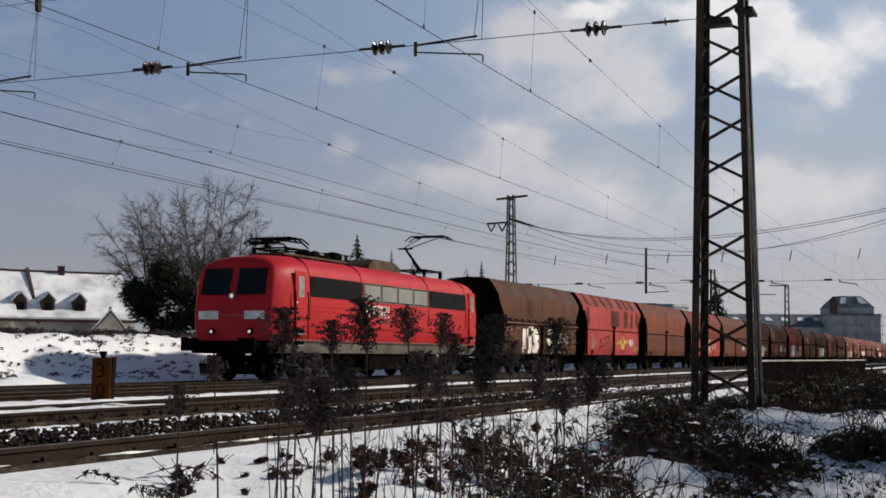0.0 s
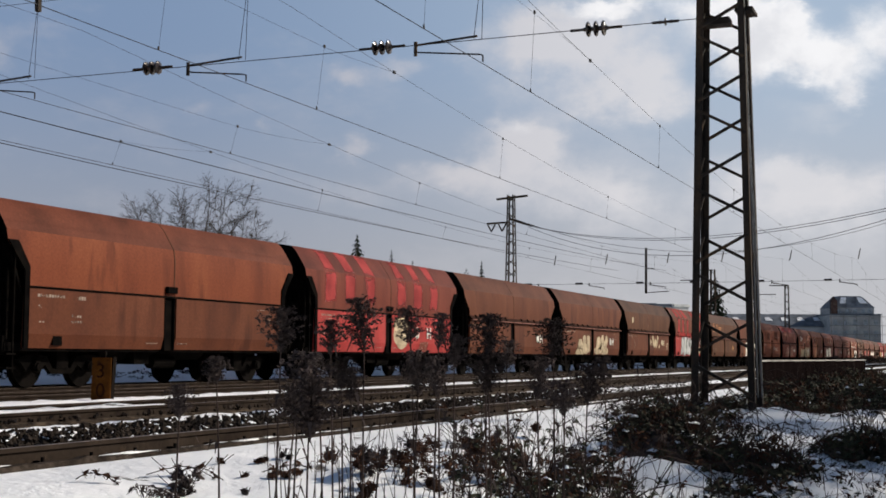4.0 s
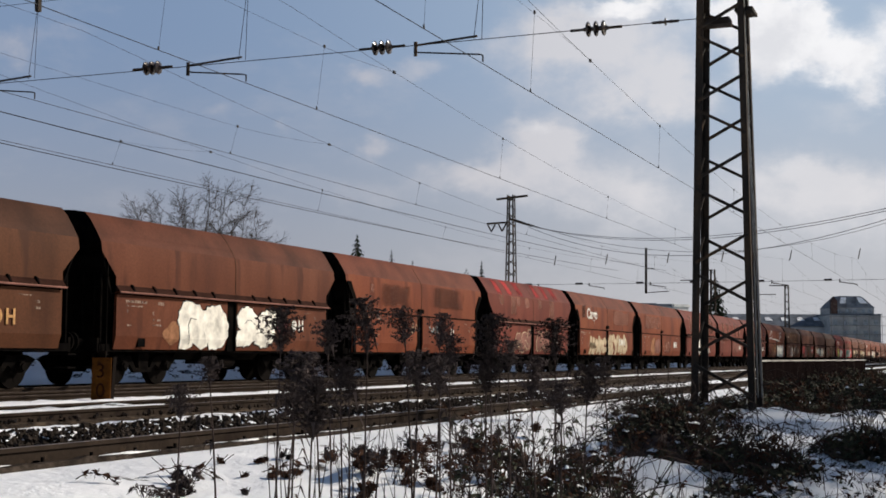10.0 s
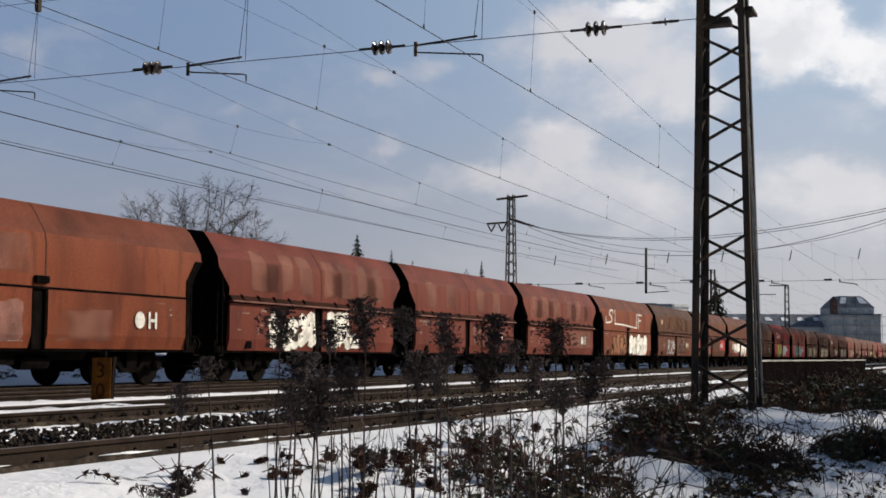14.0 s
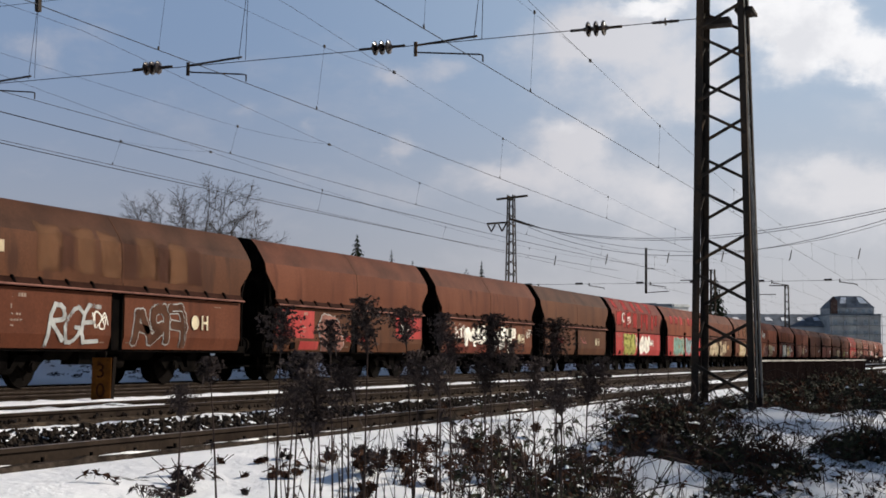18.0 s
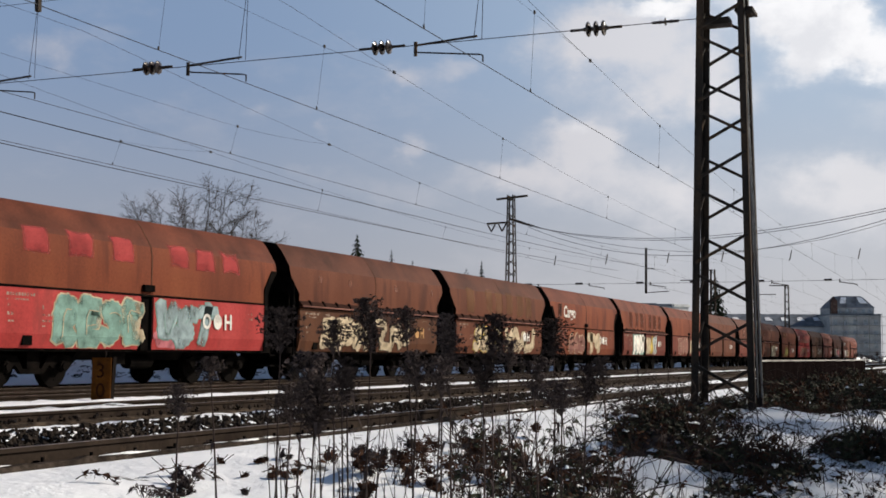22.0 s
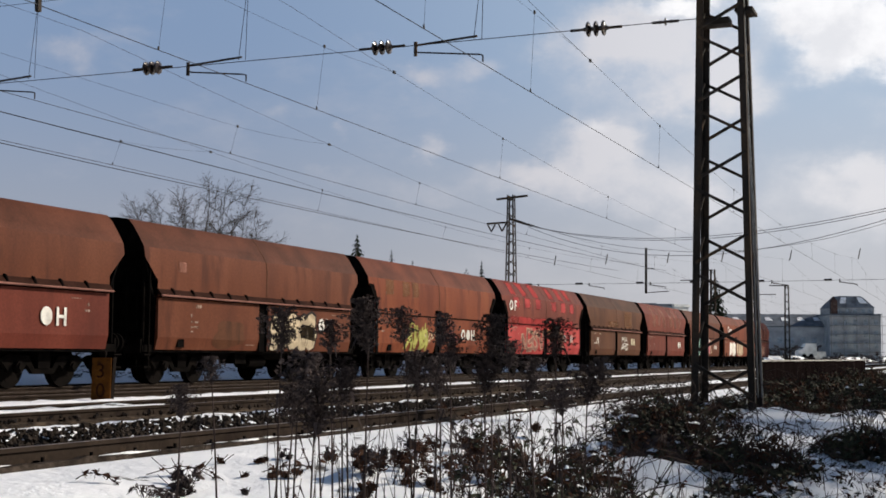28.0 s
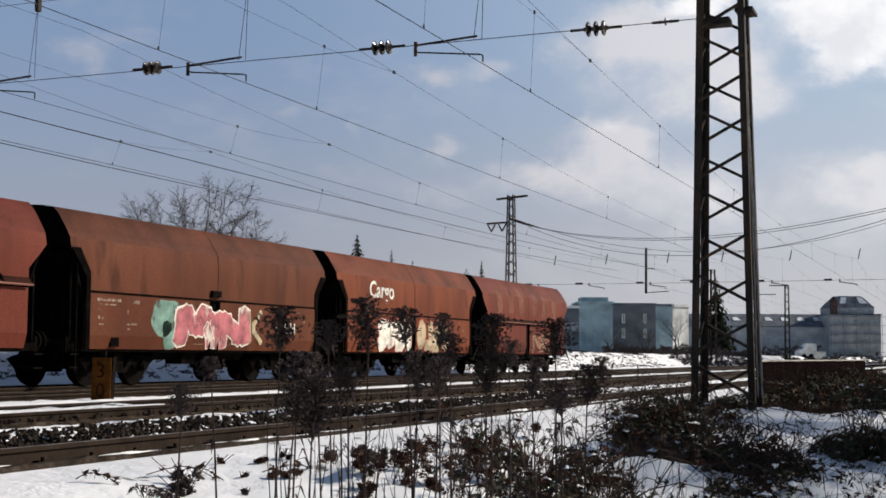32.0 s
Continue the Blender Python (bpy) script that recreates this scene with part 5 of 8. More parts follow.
    stripes(w, (1.4, 2.9, 4.1, 6.2, 7.5, 8.8), 0.65, "shade_brown", 2.45, 3.36); panel(w, 2.2, 4.95, 0.9, 2.24, "teal", False); bubble(w, "1SOT", 2.3, 4.9, 0.95, 2.2, "white", "blue", 0.3, 0.0, 42, 0.03)
    smear(w, 6.4, 7.5, 0.9, 2.15, "yellow", 43, 2.0); bubble(w, "SS", 5.6, 6.6, 0.95, 2.15, "cream", "", 0.26, 0, 44); bubble(w, "YZ", 7.3, 8.3, 1.0, 2.15, "blue", "white", 0.2, 0, 45, 0.03); mark(w, "OH", 9.0, 1.65, 0.5)
    w = add("B", "orange", "dusky", " with pale worn graffiti")
    bubble(w, "ZENO", 2.0, 4.95, 1.0, 2.25, "pale", "cream", 0.26, 0.1, 44, 0.03); bubble(w, "AI", 5.55, 7.4, 1.1, 2.25, "cream", "pale", 0.3, 0.0, 45, 0.03); mark(w, "OOH", 8.5, 1.7, 0.5)
    w = add("B", "brown", "brown", " with plain worn sides")
    mark(w, "OOH", 8.5, 1.7, 0.45)
    w = add("A", "brown", "dusky", " with plain faded sides")
    mark(w, "OH", 8.8, 1.65, 0.55); panel(w, 1.4, 2.6, 2.6, 3.2, "pale")
    w = add("A", "brown", "brown", " with cream graffiti on the second door")
    panel(w, 0.85, 1.3, 2.8, 3.1, "pale"); smear(w, 2.6, 4.2, 0.95, 1.7, "olive", 46); bubble(w, "RSH", 5.7, 8.3, 0.92, 2.05, "cream", "ink", 0.3, 0.0, 47, 0.08); mark(w, "OH", 9.0, 1.75, 0.55)
    w = add("B", "orange", "orange", " with yellow-green graffiti tags")
    scrawl(w, 2.4, 4.2, 0.95, 2.1, "lime", 48, 9, 0.05); bubble(w, "ANR", 2.4, 4.3, 0.92, 1.9, "lime", "", 0.16, 0.2, 49); scrawl(w, 4.0, 5.0, 1.3, 1.8, "cream", 49, 6, 0.03); scrawl(w, 5.7, 7.2, 1.2, 1.8, "rose", 50, 7, 0.02); mark(w, "OOH", 8.2, 1.65, 0.55); stripes(w, (0.8, 2.2, 3.0), 0.5, "ochre", 2.8, 3.36)
    w = add("B", "dusky", "red", " with pink patches washed into the grime")
    stripes(w, (0.9, 2.4, 3.9, 6.2, 7.7, 9.0), 0.65, "pink", 2.85, 3.36); stripes(w, (0.7, 2.2, 3.7, 6.0, 7.5, 8.8), 0.6, "red", 3.38, 4.06, 0.2); panel(w, 0.0, 10.8, 2.2, 2.5, "red"); mark(w, "OF", 0.75, 2.95, 0.6); bubble(w, "NESV", 1.9, 4.95, 0.92, 2.1, "pale", "cream", 0.16, 0.0, 50, 0.025)
    bubble(w, "TOUS", 5.6, 8.0, 0.95, 2.05, "pale", "yellow", 0.16, 0.0, 51, 0.02); mark(w, "O", 8.15, 1.7, 0.5); mark(w, "H", 9.2, 1.7, 0.5)
    w = add("A", "olive", "olive", " with a small scribbled tag")
    scrawl(w, 0.9, 1.6, 1.5, 2.0, "white", 52, 4); bubble(w, "MA", 6.4, 7.7, 1.65, 2.05, "white", "", 0.12, 0.1, 53); bubble(w, "ARS", 6.3, 7.8, 1.15, 1.65, "white", "", 0.12, 0.1, 54); mark(w, "OH", 8.9, 1.7, 0.55, "cream"); panel(w, 3.0, 6.0, 2.4, 2.7, "ochre"); panel(w, 7.0, 9.0, 2.4, 3.3, "ochre")
    w = add("A", "dusky", "dusky", " with washed red streaks")
    stripes(w, (1.4, 2.9, 4.2, 6.2, 7.5, 8.8), 0.6, "pale", 2.6, 4.0, 0.12); mark(w, "OH", 9.0, 1.65, 0.55)
    w = add("B", "brown", "brown", " with blue and rose graffiti")
    smear(w, 2.4, 3.7, 1.3, 2.25, "teal", 54, 2.2); smear(w, 2.9, 3.7, 0.9, 1.6, "teal", 58, 3.0); bubble(w, "MN", 3.5, 6.9, 0.9, 2.24, "rose", "white", 0.32, -0.1, 55, 0.04); bubble(w, "K", 6.9, 7.6, 1.1, 2.1, "cream", "", 0.16, 0, 56); mark(w, "OOH", 8.9, 1.6, 0.45)
    w = add("B", "orange", "orange", " with an owner's mark and white graffiti")
    painted_word(w, "Cargo", 2.66, 2.92, 0.77, "white"); bubble(w, "SWEN", 2.4, 5.0, 0.92, 2.15, "white", "red", 0.28, 0.0, 56); bubble(w, "OLAN", 5.6, 8.4, 0.92, 2.15, "cream", "red", 0.28, 0.0, 57)
    w = add("A", "dusky", "dusky", " with pale streaks, last of the train")
    stripes(w, (1.2, 2.6, 4.0, 6.0, 7.4, 8.8), 0.55, "pale", 2.5, 3.7); bubble(w, "NEO", 6.0, 8.8, 0.95, 1.9, "pale", "cream", 0.2, 0.0, 58, 0.03)

train()

# ---- the locomotive ----
LEN = 17.7
def loco():
    w = thing("electric_locomotive", "red six-axle electric locomotive with grey skirt and raised rear pantograph", "locomotive")
    half = [(1.42, 1.16), (1.50, 1.35), (1.55, 1.9), (1.55, 2.75), (1.53, 3.05), (1.46, 3.32), (1.28, 3.56), (0.98, 3.71), (0.5, 3.78), (0.0, 3.80)]
    skirt = [(1.40, 0.81), (1.46, 1.0), (1.48, 1.16)]
    def nose(z):
        return 0.0 if z < 2.25 else 0.42 * ((z - 2.25) / 1.5) ** 1.1
    def ring(prof, inset, wide, drop):
        r = []
        for y, z in prof:
            r.append((inset + (nose(z) if inset < 2 else 0), y * wide, z - drop * smooth(3.2, 3.84, z)))
        return r
    def loft(prof, closed_top=True):
        b = MB()
        secs = [(0.0, 0.775, 0.26), (0.03, 0.81, 0.21), (0.10, 0.84, 0.17), (0.5, 0.94, 0.10), (0.95, 0.99, 0.05), (1.6, 1.0, 0.02)]
        rows = []
        for ins, wd, dr in secs:
            rows.append(ring(prof, ins, wd, dr))
        for ins, wd, dr in reversed(secs):
            rows.append([(LEN - x, y, z) for x, y, z in ring(prof, ins, wd, dr)])
        k = len(prof)
        full = []
        for r in rows:
            full.append(r + [(x, -y, z) for x, y, z in reversed(r[:-1] if r[-1][1] == 0 else r)])
        n = len(full[0])
        for r in full:
            b.v += r
        for j in range(len(full) - 1):
            for i in range(n - 1):
                b.f.append((j * n + i, j * n + i + 1, (j + 1) * n + i + 1, (j + 1) * n + i))
        # nose caps as strips across
        for r in (full[0], full[-1]):
            o = len(b.v)
            b.v += r
            for i in range(n // 2):
                a, c = o + i, o + n - 1 - i
                if c - a > 2:
                    b.f.append((a, a + 1, c - 1, c))
                elif c - a == 2:
                    b.f.append((a, a + 1, c))
        return b
    body = part("body_shell", loft(half), M["loco_red"], w, smooth=True)
    part("skirt", loft(skirt), M["loco_grey"], w, "dirty light grey skirt", smooth=True)
    part("floor_pan", MB().box(0.3, LEN - 0.3, -1.38, 1.38, 0.84, 1.2), M["under"], w)
    yS = -1.556
    def side(name, x0, x1, z0, z1, m, parent, proud=0.0, t=0.02):
        return part(name, MB().box(x0, x1, yS - proud, yS + t, z0, z1), M[m], parent)
    # louvre bands and machine-room windows
    for a, c in ((2.05, 6.0), (12.1, 15.6)):
        side("louvre_frame", a - 0.06, c + 0.06, 2.50, 3.12, "grille", w, 0.004)
        n = 3
        for i in range(n):
            x0, x1 = a + (c - a) * i / n + 0.03, a + (c - a) * (i + 1) / n - 0.03
            lv = side("louvre", x0, x1, 2.56, 3.06, "grille", w, 0.008)
            sl = MB()
            for q in range(9):
                z = 2.58 + q * 0.053
                sl.box(x0 + 0.02, x1 - 0.02, yS - 0.018, yS, z, z + 0.02)
            part("louvre_slats", sl, M["grille"], lv)
    side("window_band", 6.24, 11.92, 2.50, 3.12, "loco_grey", w, 0.004)
    for i in range(4):
        x0 = 6.36 + i * 1.40
        fr = side("window_frame", x0 - 0.03, x0 + 1.25, 2.53, 3.09, "under", w, 0.007)
        side("pane", x0, x0 + 1.22, 2.56, 3.06, "glass_pale", fr, 0.011)
    for x in (1.95, 6.14, 11.95, 15.72):
        part("body_seam", MB().prism([(-1.562, 1.8), (-1.562, 2.75), (-1.54, 3.06), (-1.47, 3.33), (-1.29, 3.575), (-0.98, 3.735), (-0.97, 3.70), (-1.27, 3.54), (-1.45, 3.30), (-1.5, 3.0), (-1.5, 1.8)], x - 0.013, x + 0.013), M["under"], w)
    for z in (1.62, 2.05, 2.22):
        side("bead", 2.1, 15.6, z, z + 0.018, "loco_red", w, 0.014)
    side("bead", 0.9, LEN - 0.9, 1.17, 1.20, "loco_grey", w, 0.004)
    # owner's name as plain bars
    b = MB()
    x = 6.5
    for wd in (0.26, 0.28, 0.09, 0.22, 0.09, 0.30, 0.28):
        b.box(x, x + 0.085, yS - 0.004, yS, 2.02, 2.40)
        if wd > 0.2:
            b.box(x + wd - 0.085, x + wd, yS - 0.004, yS, 2.02, 2.40)
        x += wd + 0.055
    part("name_bars", b, M["white"], w)
    b = MB()
    for i in range(8):
        b.box(7.3 + i * 0.14, 7.3 + i * 0.14 + 0.1, yS - 0.004, yS, 1.82, 1.93)
    part("name_bars", b, M["pale"], w)
    # cab doors on both ends, near side
    for x0, s in ((1.0, 1), (LEN - 1.0, -1)):
        a, c = (x0, x0 + 0.66) if s > 0 else (x0 - 0.66, x0)
        d = side("cab_door", a, c, 1.55, 3.22, "loco_red", w, 0.012)
        fr = side("door_window", a + 0.2, c - 0.12, 2.45, 3.08, "zinc", d, 0.018)
        for x in (a - 0.06, c + 0.06):
            part("handrail", MB().cyl((x, yS - 0.06, 1.25), (x, yS - 0.06, 2.6), 0.016, n=6).cyl((x, yS, 2.6), (x, yS - 0.06, 2.6), 0.016, n=6).cyl((x, yS, 1.25), (x, yS - 0.06, 1.25), 0.016, n=6), M["under"], w)
        side("door_handle", a + 0.04, a + 0.12, 2.28, 2.32, "lens", d, 0.04)
        for z in (1.50, 1.16):
            part("step", MB().box(a + 0.12, c - 0.12, yS - 0.02, yS + 0.06, z - 0.12, z), M["under"], w)
            part("step", MB().box(a + 0.12, c - 0.12, yS - 0.06, yS + 0.06, z - 0.15, z - 0.11), M["zinc"], w)
        for z in (0.72, 0.45):
            part("step", MB().box(a + 0.1, c - 0.1, yS - 0.02, yS + 0.2, z - 0.03, z), M["zinc"], w)
    # both cab faces
    for turn in (Matrix(), pose(LEN, 0, 0, 0, 0, 180)):
        for a, c in ((-1.08, -0.12), (0.12, 1.08)):
            k = 1.0
            part("windscreen", MB().add([(0.03, a, 2.50), (0.03, c, 2.50), (0.25, c * 0.96, 3.28), (0.25, a * 0.96, 3.28), (0.12, a, 2.50), (0.12, c, 2.50), (0.34, c, 3.28), (0.34, a, 3.28)],
                     [(0, 3, 2, 1), (4, 5, 6, 7), (0, 1, 5, 4), (1, 2, 6, 5), (2, 3, 7, 6), (3, 0, 4, 7)]), M["glass_dark"], w, at=turn)
            part("front_bar", MB().box(-0.012, 0.05, (a + c) / 2 * 1.28 - 0.33, (a + c) / 2 * 1.28 + 0.33, 1.78, 2.02), M["silver"], w, at=turn)
            y = (a + c) / 2 * 1.06
            lampb = part("headlight", MB().cyl((0.05, y, 1.42), (-0.05, y, 1.42), 0.10, n=14), M["wheel"], w, at=turn)
            part("lens", MB().cyl((-0.045, y, 1.42), (-0.06, y, 1.42), 0.05, n=14), M["lamp_glow"], lampb)
            part("buffer", MB().cyl((0.8, (a + c) / 2 * 1.55, 1.04), (-0.0, (a + c) / 2 * 1.55, 1.04), 0.10, n=10).box(-0.07, 0.0, (a + c) / 2 * 1.55 - 0.28, (a + c) / 2 * 1.55 + 0.28, 0.85, 1.23), M["under"], w, at=turn)
        lb = part("headlight", MB().cyl((0.12, 0, 2.46), (0.0, 0, 2.46), 0.10, n=12), M["zinc"], w, at=turn)
        part("lens", MB().cyl((0.005, 0, 2.46), (-0.01, 0, 2.46), 0.06, n=12), M["lamp_glow"], lb)
        b = MB()
        for i in range(7):
            b.box(-0.008, 0.03, -0.42 + i * 0.12, -0.42 + i * 0.12 + 0.08, 1.84, 1.94)
        part("name_bars", b, M["pink"], w, at=turn)
        part("buffer_beam", MB().box(-0.02, 0.35, -1.3, 1.3, 0.78, 1.16), M["under"], w, at=turn)
        part("rail_guard", MB().prism([(-0.02, 0.50), (0.15, 0.50), (0.15, 0.20), (0.06, 0.18)], -1.05, 1.05, "y"), M["under"], w, at=turn)
        b = MB()
        for y in (-0.35, 0.35, 0.5):
            b.tube([(-0.05, y, 0.85), (-0.16, y, 0.6), (-0.12, y, 0.4), (-0.02, y + 0.05, 0.35)], 0.03, 6)
        b.box(-0.3, 0.1, -0.09, 0.09, 0.95, 1.12)
        part("hoses_and_hook", b, M["under"], w, at=turn)
    # bogies, three axles each
    wheel_me = MB()
    for s in (-1, 1):
        wheel_me.cyl((0, s * 0.70, 0), (0, s * 0.84, 0), 0.62, n=28)
        for q in range(9):
            t = q * 2 * math.pi / 9
            wheel_me.cyl((0.4 * math.cos(t), s * 0.83, 0.4 * math.sin(t)), (0.4 * math.cos(t), s * 0.86, 0.4 * math.sin(t)), 0.07, n=6)
    wheel_me.cyl((0, -0.9, 0), (0, 0.9, 0), 0.1, n=8)
    wheel_me = wheel_me.mesh("wheelset", M["wheel"])
    for cx in (3.9, LEN - 3.9):
        b = MB()
        for s in (-1, 1):
            b.box(-2.7, 2.7, s * 1.05 - 0.06, s * 1.05 + 0.06, 0.50, 0.74)
            for dx in (-2.05, -1.0, 0.0, 1.0, 2.05):
                b.box(dx - 0.22, dx + 0.22, s * 1.10 - 0.08, s * 1.10 + 0.08, 0.30, 0.62)
            for dx in (-1.45, -0.6, 0.6, 1.45):
                b.cyl((dx, s * 1.14, 0.4), (dx, s * 1.14, 0.85), 0.1, n=8)
        bg = part("bogie_frame", b, M["under"], w, at=pose(cx, 0, 0))
        for dx in (-2.05, 0.0, 2.05):
            LOCO_WHEELS.append((part("wheelset", wheel_me, None, bg, at=pose(dx, 0, 0.62)), dx, cx))
            part("axle_box", WB["axlebox"], None, bg, at=pose(dx, -1.1, 0.6))
    part("equipment_box", MB().box(7.3, 10.3, -1.3, 1.3, 0.28, 0.84), M["under"], w)
    part("equipment_box", MB().box(7.1, 7.3, -1.2, 1.2, 0.35, 0.84).box(10.3, 10.6, -1.2, 1.2, 0.35, 0.84), M["under"], w)
    # roof: equipment hood, bus bar, insulators, two pantographs
    part("roof_hood", MB().prism([(8.0, 3.66), (8.0, 3.84), (8.4, 4.04), (10.1, 4.04), (10.7, 3.84), (10.7, 3.66)], -0.95, 0.95, "y"), M["loco_roof"], w, "sooty brown roof hood")
    part("roof_walkway", MB().box(2.0, 6.9, -0.62, 0.62, 3.80, 3.86), M["loco_roof"], w)
    part("bus_bar", MB().tube([(4.2, -0.3, 4.02), (5.5, -0.3, 4.06), (6.8, -0.3, 4.12), (10.8, -0.3, 4.12)], 0.018, 5), M["under"], w)
    for x, z in ((4.2, 4.02), (5.0, 4.04), (5.9, 4.08), (6.75, 4.12), (7.5, 4.12), (10.8, 4.12), (16.2, 4.02)):
        b = MB().cyl((x, -0.3, 3.78), (x, -0.3, z), 0.05, n=8)
        for q in range(4):
            b.cyl((x, -0.3, 3.84 + q * 0.08), (x, -0.3, 3.87 + q * 0.08), 0.11, 0.07, n=8)
        part("insulator", b, M["under"], w)
    for gear in (MB().box(4.5, 4.95, -0.5, 0.2, 3.8, 4.05), MB().box(5.3, 6.1, -0.4, 0.4, 3.8, 4.0), MB().cyl((6.2, -0.35, 4.0), (6.8, -0.35, 4.0), 0.16, n=8)):
        part("roof_switchgear", gear, M["under"], w)
    part("horn", MB().cyl((1.0, -0.7, 3.72), (1.0, -0.7, 3.95), 0.02, n=5).cyl((1.05, -0.7, 3.95), (0.75, -0.7, 3.97), 0.03, 0.07, n=8), M["under"], w)
    def pantograph(base_x, up, s):
        b = MB()
        for y in (-0.55, 0.55):
            b.bar((base_x - 0.9, y, 4.02), (base_x + 0.9, y, 4.02), 0.06)
            for x in (-0.8, 0.8):
                b.cyl((base_x + x, y, 3.72), (base_x + x, y, 4.0), 0.06, n=6)
        for x in (-0.9, 0.0, 0.9):
            b.bar((base_x + x, -0.55, 4.02), (base_x + x, 0.55, 4.02), 0.05)
        p = part("pantograph", b, M["under"], w, "raised black pantograph" if up else "folded black pantograph")
        def piece(name, mb):
            part(name, mb, M["under"], p)
        if up:
            knee, top = (base_x - s * 1.35, 4.80), (base_x + s * 1.0, 5.40)
            piece("lower_arm", MB().cyl((base_x + s * 0.15, 0, 4.05), (knee[0], 0, knee[1]), 0.06, 0.045, n=8))
            for y in (-0.12, 0.12):
                piece("upper_arm", MB().cyl((knee[0], y, knee[1]), (top[0], y * 3.2, top[1]), 0.02, n=6))
            piece("guide_rod", MB().cyl((base_x - s * 0.2, 0, 4.05), (knee[0] + s * 0.1, 0, knee[1]), 0.02, n=5))
            piece("knee_bar", MB().bar((knee[0], -0.3, knee[1]), (knee[0], 0.3, knee[1]), 0.06))
            z, heads = top[1], (top[0] - 0.22, top[0] + 0.22)
            for y in (-0.5, 0.5):
                piece("head_spring", MB().bar((top[0] - 0.3, y, z), (top[0] + 0.3, y, z), 0.04))
        else:
            z, heads = 4.28, (base_x - 0.8, base_x - 0.4, base_x)
            for y in (-0.35, 0.35):
                piece("folded_arm", MB().tube([(base_x - 1.5, y, 4.12), (base_x - 0.6, y, 4.26), (base_x + 0.8, y, 4.28), (base_x + 1.3, y, 4.14)], 0.03, 5))
            piece("knee_bar", MB().cyl((base_x - 1.4, -0.4, 4.15), (base_x - 1.4, 0.4, 4.15), 0.06, n=6))
        for x in heads:
            piece("collector_strip", MB().tube([(x, -0.95, z - 0.12), (x, -0.7, z + 0.06), (x, 0.7, z + 0.06), (x, 0.95, z - 0.12)], 0.03, 5))
    pantograph(3.1, False, 1)
    pantograph(14.7, True, 1)
    # the cab stands back behind its buffers, and the first louvre bay is the shorter
    def shift(x):
        return x + 0.68 if x < 1.95 else 2.63 + (x - 1.95) * 0.876 if x < 6.48 else x + 0.12 * max(0.0, (12.0 - x) / 5.52)
    done = set()
    for ob in [o for c in w.children for o in [c] + list(c.children)]:
        if ob.type == "MESH" and ob.name.split(".")[0] not in ("wheelset", "axle_box", "bogie_frame", "buffer") and ob.matrix_basis == Matrix() and ob.data.name not in done:
            done.add(ob.data.name)
            for v in ob.data.vertices:
                v.co.x = shift(v.co.x)
    return w


LOCO_WHEELS = []
LOCO = loco()

# ---- overhead line: lattice mast, head span, contact wires ----
SPAN_X, MAST_Y = 20.19, 3.51
def lattice_mast(at, height, w0, w1, d0, d1, bays, label, leg=0.11, brace=0.045, parent_name="lattice_mast"):
    """Four angle legs, taper, crossed bracing on all sides; along x it is d wide, across the tracks w."""
    t = thing(parent_name, label, "catenary mast", at)
    def corner(sx, sy, z):
        f = z / height
        return Vector((sx * (d0 + (d1 - d0) * f) / 2, sy * (w0 + (w1 - w0) * f) / 2, z))
    for sx in (-1, 1):
        for sy in (-1, 1):
            b = MB()
            p, q = corner(sx, sy, -0.6), corner(sx, sy, height)
            for ax, ln in (((1, 0, 0), sx), ((0, 1, 0), sy)):
                u = Vector(ax) * (-ln) * leg
                v = Vector((0, 1, 0) if ax[0] else (1, 0, 0)) * (0.014)
                vs = [p, p + u, p + u + v, p + v, q, q + u, q + u + v, q + v]
                b.add(vs, [(0, 1, 2, 3), (7, 6, 5, 4), (0, 4, 5, 1), (1, 5, 6, 2), (2, 6, 7, 3), (3, 7, 4, 0)])
            part("leg", b, M["mast"], t)
    # single braces zigzag up each face, the other way on the face behind; the bays shorten as the mast narrows
    first = 2.0 * height / bays / (1.0 + w1 / w0)
    z, i = 0.46 * first, 0
    while z < height - 0.2:
        f = 1.0 - (1.0 - w1 / w0) * z / height
        rise, mid = 0.33 * first * f, z * 1.008 + (-0.035 if i % 2 else 0.03)
        for sx in (-1, 1):
            s = sx if i % 2 else -sx
            part("brace", MB().bar(corner(sx, -s * 0.93, mid - rise), corner(sx, s * 0.93, mid + rise), brace), M["mast"], t)
        for sy in (-1, 1):
            part("brace", MB().bar(corner(-0.8, sy * 0.93, z - rise), corner(0.8, sy * 0.93, z + rise), brace * 0.6), M["mast"], t)
        z, i = z + first * f, i + 1
    return t


main_mast = lattice_mast(pose(SPAN_X, MAST_Y, 0.05), 12.0, 0.925, 0.465, 0.80, 0.24, 23, "dark rusty lattice mast with riveted angle-iron legs and crossed bracing", 0.095)
part("earth_cable", MB().tube([(0.05, -0.50, 0.1), (0.10, -0.44, 2.0), (0.06, -0.36, 4.0), (0.09, -0.30, 6.0), (0.05, -0.25, 8.0)], 0.016, 5), M["zinc"], main_mast, "thin pale grey cable")
part("earth_cable", MB().tube([(-0.10, -0.46, 0.1), (-0.06, -0.42, 2.2), (-0.10, -0.37, 4.2), (-0.06, -0.33, 6.0)], 0.012, 5), M["zinc"], main_mast, "thin pale grey cable")
part("bracket_plate", MB().box(-0.2, 0.3, -0.47, -0.2, 5.90, 5.95).box(-0.1, 0.2, -0.1, 0.35, 5.75, 5.85), M["mast"], main_mast)

